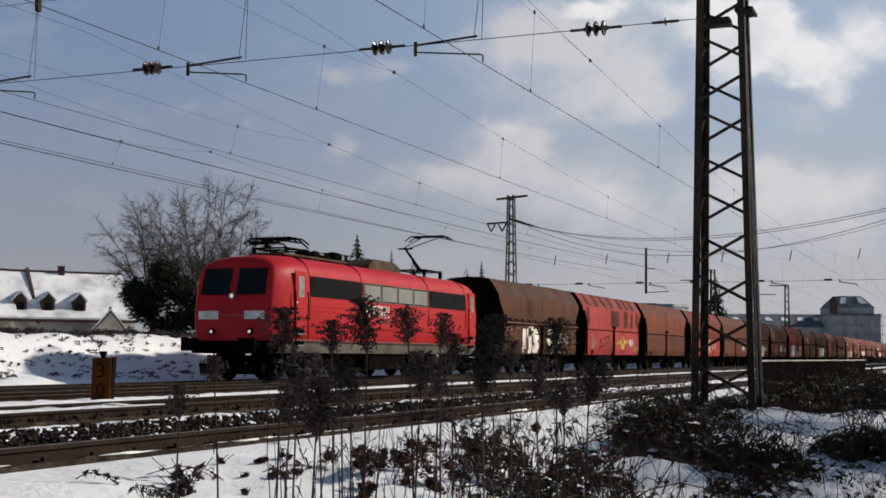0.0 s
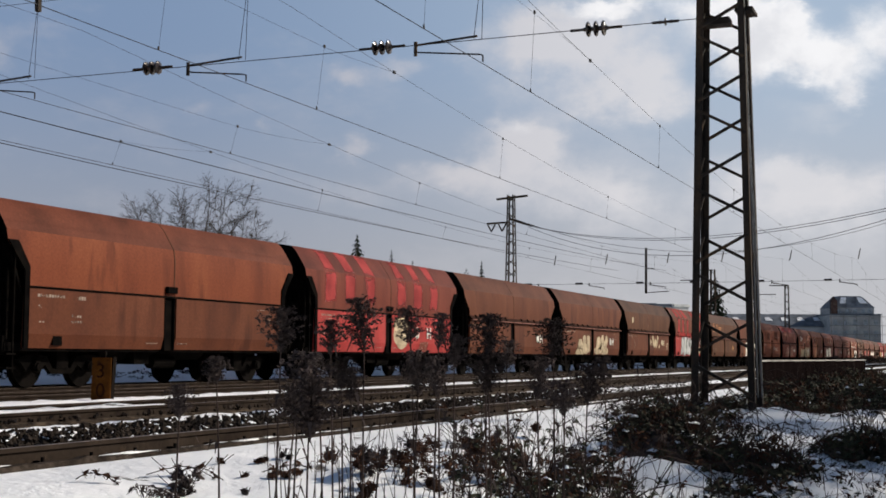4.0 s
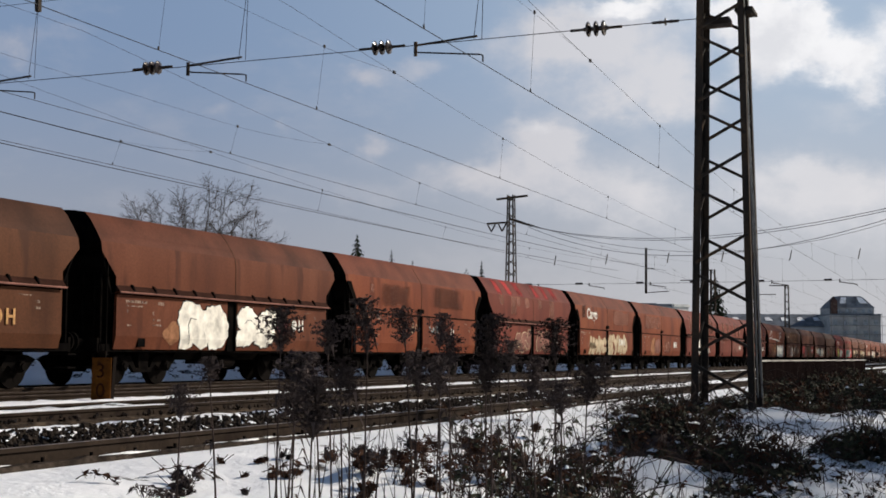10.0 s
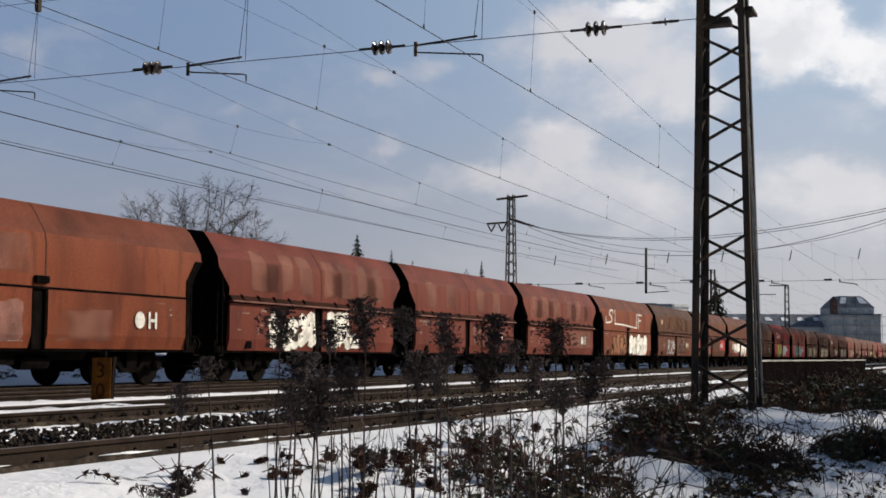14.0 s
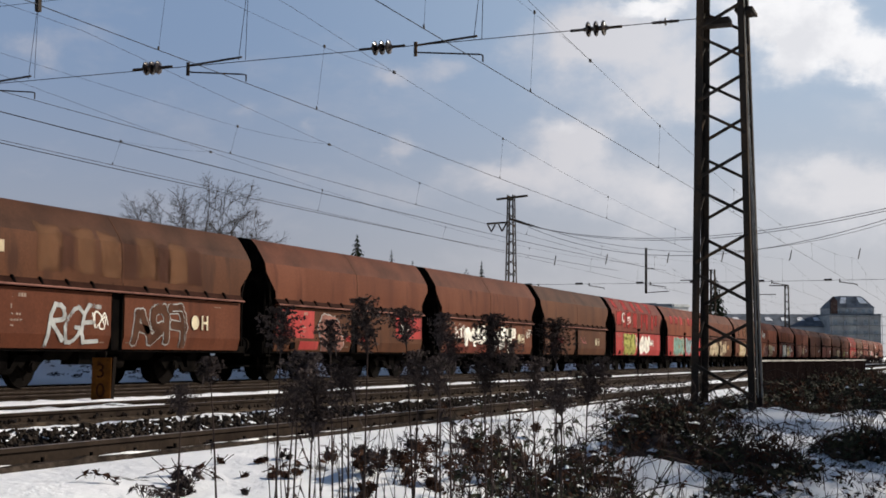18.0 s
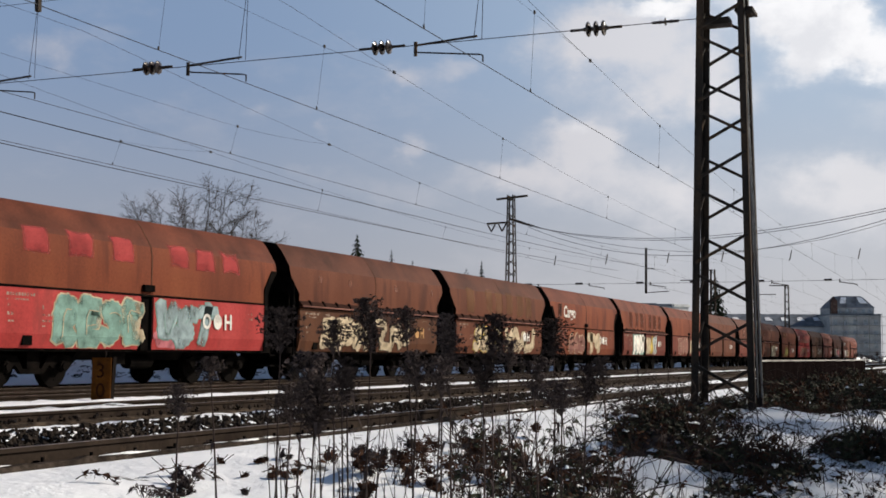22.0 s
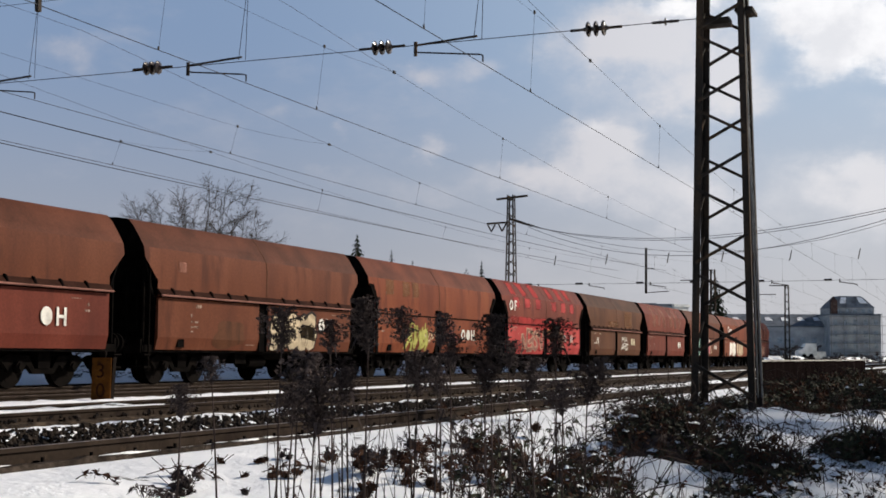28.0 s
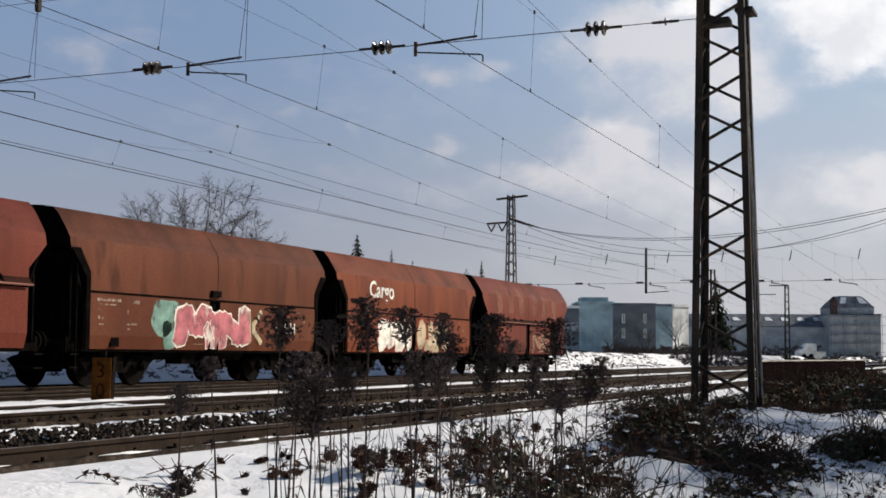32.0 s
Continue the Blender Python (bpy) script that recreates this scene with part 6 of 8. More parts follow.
def sag(p, q, drop, n=24):
    p, q = Vector(p), Vector(q)
    return [p.lerp(q, i / n) - Vector((0, 0, drop * 4 * (i / n) * (1 - i / n))) for i in range(n + 1)]


def insulator(parent, c, axis=Vector((0, 1, 0)), discs=3, size=1.0):
    c = Vector(c)
    prof = [(-0.20 * size, 0.03)]
    for i in range(discs):
        o = (i - (discs - 1) / 2) * 0.125 * size
        prof += [(o - 0.05 * size, 0.035 * size), (o - 0.03 * size, 0.06 * size), (o - 0.012 * size, 0.115 * size), (o + 0.006 * size, 0.125 * size), (o + 0.022 * size, 0.11 * size), (o + 0.03 * size, 0.04 * size)]
    prof.append((0.20 * size, 0.03))
    part("insulator", MB().lathe(c, axis, prof), M["porcelain"], parent, smooth=True)
    for s in (-1, 1):
        part("insulator_cap", MB().cyl(c + axis * s * 0.42 * size, c + axis * s * 0.19 * size, 0.022, n=6), M["mast"], parent)


FAR_Y = 26.0
span = thing("head_span", "cross-span wire with brown disc insulators and steady arms over the tracks", "overhead line", pose(SPAN_X, 0, 0))
part("steady_wire", MB().tube(sag((0, MAST_Y + 0.36, 5.93), (0, FAR_Y, 5.90), 0.03, 12), 0.0075, 5), M["wire"], span)
part("carrier_wire", MB().tube(sag((0, MAST_Y + 0.3, 10.5), (0, FAR_Y, 10.5), 2.6, 24), 0.010, 5), M["wire"], span)
part("upper_steady_wire", MB().tube(sag((0, MAST_Y + 0.3, 7.45), (0, FAR_Y, 7.42), 0.05, 12), 0.005, 5), M["wire"], span)
for y in (5.51, 9.23, 13.80, 18.3, 22.4):
    insulator(span, (0, y, 5.915))
insulator(span, (0, 4.4, 5.925), discs=1, size=0.5)
for ty in TRACKS[:3] + (20.6,):
    arm = part("steady_arm", MB().tube([(0, ty + 1.2, 5.80), (0, ty + 1.15, 5.78), (0, ty + 0.06, 5.66), (0, ty, 5.64), (0, ty, 5.53)], 0.014, 6), M["mast"], span)
    part("drop_bracket", MB().box(-0.02, 0.02, ty + 1.17, ty + 1.22, 5.72, 5.96).bar((0, ty + 1.2, 5.90), (0, ty + 0.1, 5.97), 0.03), M["mast"], arm)
    part("hanger", MB().tube([(0, ty + 0.16, 5.92), (0, ty - 0.02, 7.42)], 0.006, 4).tube([(0, ty + 0.02, 5.92), (0, ty - 0.02, 7.42)], 0.006, 4), M["wire"], span)
    part("clamp", MB().box(-0.05, 0.05, ty - 0.06, ty + 0.02, 7.2, 7.5), M["mast"], span)

SPANS = (-46.0, SPAN_X, 92.0, 160.0, 228.0)
def line_z(x, low, top):
    for a, c in zip(SPANS, SPANS[1:]):
        if a <= x <= c:
            u = (x - a) / (c - a)
            return low + (top - low) * (1 - 2 * u) ** 2
    return top


# each line: track, lowest and highest point of the catenary wire, clamps and droppers of the slack stitch wire either side of the span, first dropper past it
LINES = ((TRACKS[0], 6.20, 7.35, 6.7, 2.5, 7.08, 12.9), (TRACKS[1], 6.20, 7.40, 6.5, 2.7, 6.85, 13.4), (TRACKS[2], 5.95, 7.28, 12.4, 7.1, 6.24, 18.4), (TRACKS[3], 6.00, 7.20, 12.4, 7.7, 6.18, 19.0))
for ty, low, top, clamp, drop, zs, first in LINES:
    ln = thing("overhead_line", "contact wire hung by droppers from a sagging catenary wire", "overhead line", pose(0, ty, 0), "overhead lines of the four tracks")
    part("contact_wire", MB().tube([(x, 0, 5.5) for x in (-46, 0, 40, 92, 160, 228)], 0.0068, 5), M["wire"], ln)
    part("catenary_wire", MB().tube([(x, 0.05, line_z(x, low, top)) for x in spaced(-46, 228, 3.4) + [228]], 0.0042, 5), M["wire"], ln)
    zc = line_z(SPAN_X + clamp, low, top)
    part("stitch_wire", MB().tube([(SPAN_X + u * clamp, 0.05, zs - 0.03 + (zc - zs + 0.03) * max(0.0, (abs(u) - drop / clamp) / (1 - drop / clamp)) ** 1.6) for u in [i / 8 - 1 for i in range(17)]], 0.003, 4), M["wire"], ln)
    for s in (-1, 1):
        part("clamp", MB().box(SPAN_X + s * clamp - 0.05, SPAN_X + s * clamp + 0.05, 0.03, 0.07, zc - 0.03, zc + 0.03), M["wire"], ln)
    for x, lean, z in [(SPAN_X - drop, 0.3, zs), (SPAN_X + drop, 0.4, zs)] + [(SPAN_X + first + 11.1 * i, 0.4, None) for i in range(11)]:
        z = z or line_z(x + lean, low, top)
        part("dropper", MB().tube([(x, 0, 5.5), (x + lean, 0.05, z)], 0.0032, 4).box(x - 0.015, x + 0.015, -0.010, 0.010, 5.50, 5.56).box(x + lean - 0.03, x + lean + 0.03, 0.035, 0.065, z - 0.04, z + 0.02), M["wire"], ln)

# ---- behind the tracks ----
def gable_house(name, at, length, depth, eave, ridge, label, dormers=(), chimneys=()):
    """x along the ridge; front is -y."""
    h = thing(name, label, "house", at)
    wall = part("wall", MB().prism([(-depth / 2, -3), (depth / 2, -3), (depth / 2, eave), (0, ridge - 0.15), (-depth / 2, eave)], 0, length), M["plaster"], h)
    def slope(s, name, m, lift, over=0.5):
        k = (ridge - eave) / (depth / 2)
        y1 = s * (depth / 2 + over)
        z1 = eave - k * over
        return part(name, MB().add([(-0.3, 0, ridge + lift), (length + 0.3, 0, ridge + lift), (length + 0.3, y1, z1 + lift), (-0.3, y1, z1 + lift), (-0.3, 0, ridge + lift - 0.22), (length + 0.3, 0, ridge + lift - 0.22), (length + 0.3, y1, z1 + lift - 0.22), (-0.3, y1, z1 + lift - 0.22)],
                    [(0, 1, 2, 3), (7, 6, 5, 4), (0, 4, 5, 1), (1, 5, 6, 2), (2, 6, 7, 3), (3, 7, 4, 0)]), M[m], h)
    for s in (-1, 1):
        slope(s, "roof", "tile", 0.12)
        slope(s, "roof_snow", "roof_snow", 0.30, 0.38)
    part("ridge", MB().cyl((-0.3, 0, ridge + 0.36), (length + 0.3, 0, ridge + 0.36), 0.13, n=6), M["tile"], h)
    k = (ridge - eave) / (depth / 2)
    for x in dormers:
        zb = eave + 0.35
        yb = -(depth / 2) + 0.5
        d = part("dormer", MB().prism([(x - 0.66, zb - 0.4), (x + 0.66, zb - 0.4), (x + 0.66, zb + 1.3), (x, zb + 2.1), (x - 0.66, zb + 1.3)], yb, 0.2, "y"), M["tile"], h)
        part("pane", MB().box(x - 0.4, x + 0.4, yb - 0.05, yb, zb + 0.2, zb + 1.15), M["glass_dark"], d)
        for s in (-1, 1):
            part("dormer_snow", MB().add([(x, yb - 0.15, zb + 2.2), (x, 0.3, zb + 2.2), (x + s * 0.85, 0.3, zb + 1.32), (x + s * 0.85, yb - 0.15, zb + 1.32), (x, yb - 0.15, zb + 2.35), (x, 0.3, zb + 2.35), (x + s * 0.85, 0.3, zb + 1.47), (x + s * 0.85, yb - 0.15, zb + 1.47)],
                 [(0, 1, 2, 3), (7, 6, 5, 4), (0, 4, 5, 1), (1, 5, 6, 2), (2, 6, 7, 3), (3, 7, 4, 0)]), M["roof_snow"], d)
    for x in chimneys:
        part("chimney", MB().box(x - 0.3, x + 0.3, -0.4, 0.2, ridge - 0.4, ridge + 0.95).box(x - 0.36, x + 0.36, -0.46, 0.26, ridge + 0.85, ridge + 1.0), M["tile"], h)
    n = max(1, int(length / 3.2))
    for i in range(n):
        x = (i + 0.5) * length / n
        f = part("window", MB().box(x - 0.65, x + 0.65, -depth / 2 - 0.06, -depth / 2 + 0.05, 1.2, 2.6), M["panel_white"], h)
        part("pane", MB().box(x - 0.55, x + 0.55, -depth / 2 - 0.09, -depth / 2 - 0.03, 1.3, 2.5), M["glass_dark"], f)
    return h

TURN = -68.13            # buildings behind face the line of sight, near enough
h = gable_house("house", pose(114.4, 96.3, 0, 0, 0, TURN + 30), 12.4, 11.0, 4.6, 9.3, "cream house with snow-covered gable roof, dormers and brick chimney", (0.7, 3.55, 6.8), (6.0,))
part("fire_wall", MB().prism([(-5.9, 4.3), (0, 10.0), (5.9, 4.3), (5.9, 3.9), (0, 9.4), (-5.9, 3.9)], 2.2, 2.55), M["tile"], h)
gable_house("house", pose(99.6, 107.1, 0, 0, 0, TURN + 30), 18.2, 11.0, 4.6, 9.3, "cream house with snow-covered roof beside its neighbour", (11.0, 14.5), ())
gable_house("shed", pose(113.0, 81.6, 0, 0, 0, TURN + 105), 6.0, 3.2, 3.2, 5.1, "small cream annexe with snowy gable roof")
gable_house("shed", pose(103.0, 100.5, 0, 0, 0, TURN + 80), 7.0, 4.5, 2.7, 4.6, "low shed with dark snowy roof")


def leaf_clump(b, rng, c, r, count, size, flat=0.7, shell=0.55):
    """Small leaf blades scattered through a lump."""
    for _ in range(count):
        d = Vector((rng.gauss(0, 1), rng.gauss(0, 1), rng.gauss(0, 1))).normalized() * r * (shell + (1 - shell) * rng.random())
        p = Vector(c) + Vector((d.x, d.y, d.z * flat))
        a = Vector((rng.gauss(0, 1), rng.gauss(0, 1), rng.gauss(0, 0.7))).normalized()
        n = a.orthogonal().normalized()
        s = size * rng.uniform(0.6, 1.3)
        o = len(b.v)
        b.v += [tuple(p - a * s), tuple(p + n * s * 0.38), tuple(p + a * s), tuple(p - n * s * 0.38)]
        b.f.append((o, o + 1, o + 2, o + 3))


def branch(b, rng, p, d, length, r, depth, spread=0.5, up=0.03):
    pts, rs = [p], [r]
    n = 3
    for i in range(n):
        d = (d + Vector((rng.gauss(0, 0.13), rng.gauss(0, 0.13), rng.gauss(0, 0.09) + up * 0.4))).normalized()
        p = p + d * length / n
        pts.append(p); rs.append(r * (1 - 0.42 * (i + 1) / n))
    b.tube(pts, rs, 5 if depth > 3 else 3)
    if depth == 0:
        return
    kids = 3 if depth > 1 else 4
    for k in range(kids):
        a = Vector((rng.gauss(0, 1), rng.gauss(0, 1), rng.gauss(0, 0.6))).normalized()
        q = pts[rng.choice((1, 2, 3))] if k else pts[3]
        branch(b, rng, q, (d + a * spread * (0.6 if not k else 1.15) + Vector((0, 0, up))).normalized(), length * rng.uniform(0.58, 0.8), rs[-1] * rng.uniform(0.55, 0.8) if k else rs[-1], depth - 1, spread, up)


def bare_tree(at, height, seed, label, depth=6, stems=1, spread=0.62, r=None):
    t = thing("bare_tree", label, "tree", at)
    rng = random.Random(seed)
    crown, trunk = MB(), MB()
    r = r or height * 0.017
    top = height * 0.27
    for s in range(stems):
        lean = Vector((rng.gauss(0, 0.06), rng.gauss(0, 0.16) + (s - (stems - 1) / 2) * 0.2, 1)).normalized()
        trunk.tube([(0, 0, -0.5), lean * top * 0.5, lean * top], [r * 1.25, r, r * 0.85], 8)
        for k in range(4):
            a = Vector((rng.gauss(0, 1), rng.gauss(0, 1), 0)).normalized()
            branch(crown, rng, lean * top * (1 if k < 3 else 0.8), (lean * 0.8 + a * 0.6).normalized(), height * 0.225, r * 0.62, depth - 2, spread)
    part("trunk", trunk, M["bark"], t)
    part("crown", crown, M["bark"], t)
    return t


def fan_tree(at, height, radius, seed, label, limbs=11, lean=(0.0, 0.0)):
    """Limbs that leave a low fork steeply and bend out to a rounded crown, side branches, twigs and fine tips."""
    t = thing("bare_tree", label, "tree", at)
    rng = random.Random(seed)
    trunk, crown = MB(), MB()
    fork = Vector((0, 0, height * 0.22))
    trunk.tube([(0, 0, -0.5), (0.04, 0.06, height * 0.1), fork + Vector((0, 0, 0.3))], [0.30, 0.23, 0.18], 8)
    mid, half = height * 0.58, height * 0.42
    def shoot(p, d, length, r0, r1, n, wob, sides, rise=0.0):
        pts = [p]
        for i in range(n):
            d = (d + Vector((rng.gauss(0, wob), rng.gauss(0, wob), rng.gauss(rise, wob * 0.7)))).normalized()
            pts.append(pts[-1] + d * length / n)
        crown.tube(pts, [r0 + (r1 - r0) * i / n for i in range(n + 1)], sides)
        return pts, d
    for k in range(limbs):
        th, ph = radians(8 + 102 * ((k + 0.5) / limbs) ** 0.75), k * 2.4 + rng.uniform(-0.3, 0.3)
        tip = Vector((radius * math.sin(th) * math.cos(ph) + lean[0], radius * math.sin(th) * math.sin(ph) + lean[1], mid + half * math.cos(th))) * rng.uniform(0.86, 1.0)
        p0 = fork + Vector((0, 0, rng.uniform(-0.3, 0.5) * height * 0.1))
        knee = p0.lerp(tip, 0.5) + Vector((0, 0, height * 0.02 * math.sin(th)))
        main = [p0 * (1 - u) * (1 - u) + knee * 2 * u * (1 - u) + tip * u * u + Vector((rng.gauss(0, 0.09), rng.gauss(0, 0.09), rng.gauss(0, 0.07))) * (0 < u < 1) for u in [i / 9 for i in range(10)]]
        r = rng.uniform(0.075, 0.11)
        crown.tube(main, [r * (1 - 0.85 * i / 9) for i in range(10)], 5)
        for i in range(3, 10):
            for _ in range(2):
                d = ((main[i] - main[i - 1]).normalized() + Vector((rng.gauss(0, 0.55), rng.gauss(0, 0.55), rng.gauss(-0.12, 0.4)))).normalized()
                sub, e = shoot(main[i], d, height * rng.uniform(0.09, 0.17), 0.026, 0.012, 4, 0.14, 3, -0.05)
                for q in sub[1:]:
                    for _ in range(3):
                        f = (e + Vector((rng.gauss(0, 0.6), rng.gauss(0, 0.6), rng.gauss(-0.05, 0.45)))).normalized()
                        twig, g = shoot(q, f, rng.uniform(0.45, 1.0), 0.011, 0.006, 2, 0.15, 3)
                        for _ in range(2):
                            h = (g + Vector((rng.gauss(0, 0.6), rng.gauss(0, 0.6), rng.gauss(0.1, 0.5)))).normalized()
                            crown.tube([twig[1], twig[1] + h * rng.uniform(0.25, 0.55)], [0.007, 0.004], 3)
    part("trunk", trunk, M["bark"], t)
    part("crown", crown, M["bark"], t)
    return t


fan_tree(pose(94.4, 59.4, 1.3), 13.4, 5.6, 5, "tall bare deciduous tree with a fine twiggy crown", 22)
fan_tree(pose(95.2, 56.6, 1.3), 12.2, 3.0, 8, "slender bare deciduous tree beside its taller neighbour", 8)
fan_tree(pose(94.2, 63.8, 1.3), 12.6, 4.0, 11, "bare deciduous tree beside the evergreen", 14)
bare_tree(pose(169.4, 35.6, 1.0), 7.0, 21, "small bare tree before the pale building", 6, 3, 0.55, 0.06)
bare_tree(pose(168.4, 39.6, 1.0), 5.0, 22, "small bare tree before the pale building", 5, 3, 0.55, 0.05)
bare_tree(pose(170.4, 45.2, 1.0), 5.5, 23, "small bare tree before the pale building", 5, 3, 0.5, 0.05)


def conifer(at, height, width, seed, label):
    t = thing("conifer", label, "tree", at)
    rng = random.Random(seed)
    part("trunk", MB().cyl((0, 0, -0.5), (0, 0, height * 0.95), width * 0.06, 0.02, n=6), M["bark"], t)
    b = MB()
    z = height * 0.1
    while z < height:
        f = 1 - z / height
        rr = width / 2 * (f ** 0.8) * rng.uniform(0.8, 1.15) + 0.1
        for _ in range(int(26 * (0.35 + f))):
            a = rng.uniform(0, 6.283)
            d = Vector((math.cos(a), math.sin(a), rng.uniform(-0.25, 0.25)))
            tip = Vector((0, 0, z)) + d * rr * rng.uniform(0.6, 1.1)
            side = Vector((-d.y, d.x, 0)) * rr * 0.16
            o = len(b.v)
            b.v += [(0, 0, z + height * 0.03), tuple(tip + side), tuple(tip + d * rr * 0.15 - Vector((0, 0, rr * 0.3))), tuple(tip - side)]
            b.f.append((o, o + 1, o + 2, o + 3))
        z += height * 0.035
    part("crown", b, M["evergreen"], t)
    return t


for (x, y, h, wd, sd) in ((135.8, 65.0, 13.4, 5.6, 1), (183.0, 81.8, 15.6, 4.2, 2), (184.5, 79.0, 14.0, 4.2, 3), (206.0, 78.5, 14.2, 6.0, 4), (207.0, 76.2, 15.4, 4.4, 5), (171.0, 31.1, 10.0, 5.0, 6)):
    conifer(pose(x, y, 1.0), h, wd, sd, "dark conifer rising behind the railway")

b = MB()
rng = random.Random(31)
for i in range(50):
    f = rng.random() * 1.35
    base = Vector((79.8, 56.2, 0)).lerp(Vector((82.0, 50.6, 0)), f)
    z = rng.uniform(1.5, 5.4) + 3.4 * math.exp(-((f - 0.42) / 0.2) ** 2) * rng.random()
    leaf_clump(b, rng, (base.x + rng.uniform(-1, 1), base.y, z), rng.uniform(0.7, 1.2), 420, 0.17, 1.1, 0.3)
t = thing("evergreen_bush", "large dark evergreen bush on the bank", "bush", pose(0, 0, 0))
part("crown", b, M["evergreen"], t)
part("stem", MB().tube([(80.9, 53.6, 1.0), (80.8, 53.5, 3.0), (80.9, 53.7, 5.0)], [0.16, 0.12, 0.05], 6), M["bark"], t)

b = MB()
rng = random.Random(32)
for i in range(800):
    x = rng.uniform(24, 62)
    leaf_clump(b, rng, (x, 27.6 + rng.uniform(-0.3, 0.3), ground_z(x, 27.6) + rng.uniform(0.0, 0.14)), 0.15, 26, 0.06, 0.7, 0.3)
solid("low_hedge", b, M["seedhead"], "low dark leafless hedge along the top of the snowy bank", "hedge", "stuff")
b = MB()
rng = random.Random(33)
for i in range(2300):     # dead stalks and leaf litter that break the snow on the far bank
    x, y = rng.uniform(24, 110), 26.9 - 3.6 * rng.random() ** 1.6
    z = ground_z(x, y)
    leaf_clump(b, rng, (x, y, z + 0.04), rng.uniform(0.08, 0.26), rng.randint(6, 16), 0.055, 0.35, 0.1)
solid("bank_litter", b, M["seedhead"], "dead stalks and leaf litter poking through the snow on the bank", "undergrowth", "stuff")


def block(name, label, at, length, depth, height, wall, rows, cols, win=(1.1, 1.4), glass="glass_mid", roof="slate", foot=0.0, storey=3.1, base=1.2):
    h = thing(name, label, "building", at)
    part("wall", MB().box(0, length, 0, depth, -3, height), M[wall], h)
    part("roof", MB().box(-0.15, length + 0.15, -0.15, depth + 0.15, height, height + 0.35), M[roof], h)
    for r in range(rows):
        for c in range(cols):
            x, z = (c + 0.5) * length / cols, base + r * storey
            f = part("window", MB().box(x - win[0] / 2 - 0.08, x + win[0] / 2 + 0.08, -0.06, 0.02, z - 0.08, z + win[1] + 0.08), M["panel_white"] if glass == "glass_pale" else M["plaster_grey"], h)
            part("pane", MB().box(x - win[0] / 2, x + win[0] / 2, -0.09, -0.02, z, z + win[1]), M[glass], f)
    return h


PX = 180 / 2363.36
block("office_building", "low pale grey wing with a light roof edge", pose(173.64, 52.3, 0, 0, 0, TURN), 30 * PX, 9, 7.3, "panel_dark", 2, 2, (0.8, 1.0), roof="panel_white")
block("office_building", "pale blue clad office block with stair tower", pose(174.49, 50.18, 0, 0, 0, TURN), 60 * PX, 9, 7.9, "panel_blue", 0, 0, roof="panel_blue")
part("stair_tower", MB().box(0.5, 4.2, 2, 6, 7.9, 8.9), M["panel_blue"], block("office_building", "dark grey office block with narrow windows", pose(176.2, 45.94, 0, 0, 0, TURN), 76 * PX, 10, 7.7, "panel_dark", 2, 2, (0.24, 1.1), "glass_pale", "slate", base=3.4, storey=2.0), at=pose(-60 * PX, 0, 0))
block("office_building", "pale grey blank gable panel", pose(178.35, 40.6, 0, 0, 0, TURN), 31 * PX, 6, 7.6, "panel_blue", 0, 0, roof="slate")
block("office_building", "white-walled annexe in the sun", pose(179.2, 38.45, 0, 0, 0, TURN + 40), 44 * PX, 8, 7.6, "panel_white", 0, 0, roof="panel_white")
block("warehouse", "long grey building with dark snow-flecked roof", pose(335.57, 66.42, 0, 0, 0, TURN), 40.0, 14, 8.5, "plaster_grey", 2, 14, (1.2, 1.5), storey=3.2)
lw = thing("warehouse_roof", "steep dark roof with patches of snow", "roof", pose(335.57, 66.42, 8.8, 0, 0, TURN))
part("roof_slope", MB().prism([(-0.6, 0), (14.6, 0), (7.0, 3.2)], -0.5, 40.5), M["slate"], lw)
for i in range(9):
    part("roof_snow", MB().add([(2 + i * 4.1, 2.4 - 0.12, 1.39), (3.9 + i * 4.1, 2.4 - 0.12, 1.39), (3.5 + i * 4.1, 4.6 - 0.12, 2.30), (2.3 + i * 4.1, 4.6 - 0.12, 2.30)], [(0, 1, 2, 3)]), M["roof_snow"], lw)
tw = block("tower_block", "grey rendered tower block with a mansard roof and scaffold", pose(343.04, 34.29, 0, 0, 0, TURN), 12.6, 13, 11.4, "plaster_grey", 4, 5, (1.0, 1.5), base=0.6, storey=2.75)
top = part("upper_storey", MB().box(0.9, 11.3, 1.0, 11.5, 11.75, 13.3), M["plaster_grey"], tw)
for x in (2.6, 4.6, 6.6, 8.6, 10.2):
    part("window", MB().box(x - 0.45, x + 0.45, 0.92, 1.02, 12.0, 13.0), M["glass_mid"], top)
part("mansard", MB().add([(0.7, 0.8, 13.3), (11.5, 0.8, 13.3), (11.5, 11.7, 13.3), (0.7, 11.7, 13.3), (3.2, 3.4, 16.3), (8.9, 3.4, 16.3), (8.9, 9, 16.3), (3.2, 9, 16.3)], [(0, 1, 5, 4), (1, 2, 6, 5), (2, 3, 7, 6), (3, 0, 4, 7), (4, 5, 6, 7), (3, 2, 1, 0)]), M["slate"], tw, "dark slate mansard")
for q in ((3.0, 4.4, 5.0, 3.7), (7.9, 10.0, 8.7, 7.6)):
    part("roof_snow", MB().add([(q[0], 1.6, 14.4), (q[1], 1.6, 14.4), (q[2], 3.0, 16.0), (q[3], 3.0, 16.0)], [(0, 1, 2, 3)]), M["roof_snow"], tw)
turret = part("stair_turret", MB().box(0.5, 2.0, 0.2, 1.6, 11.75, 14.9), M["tile"], tw, "narrow dark brick stair turret")
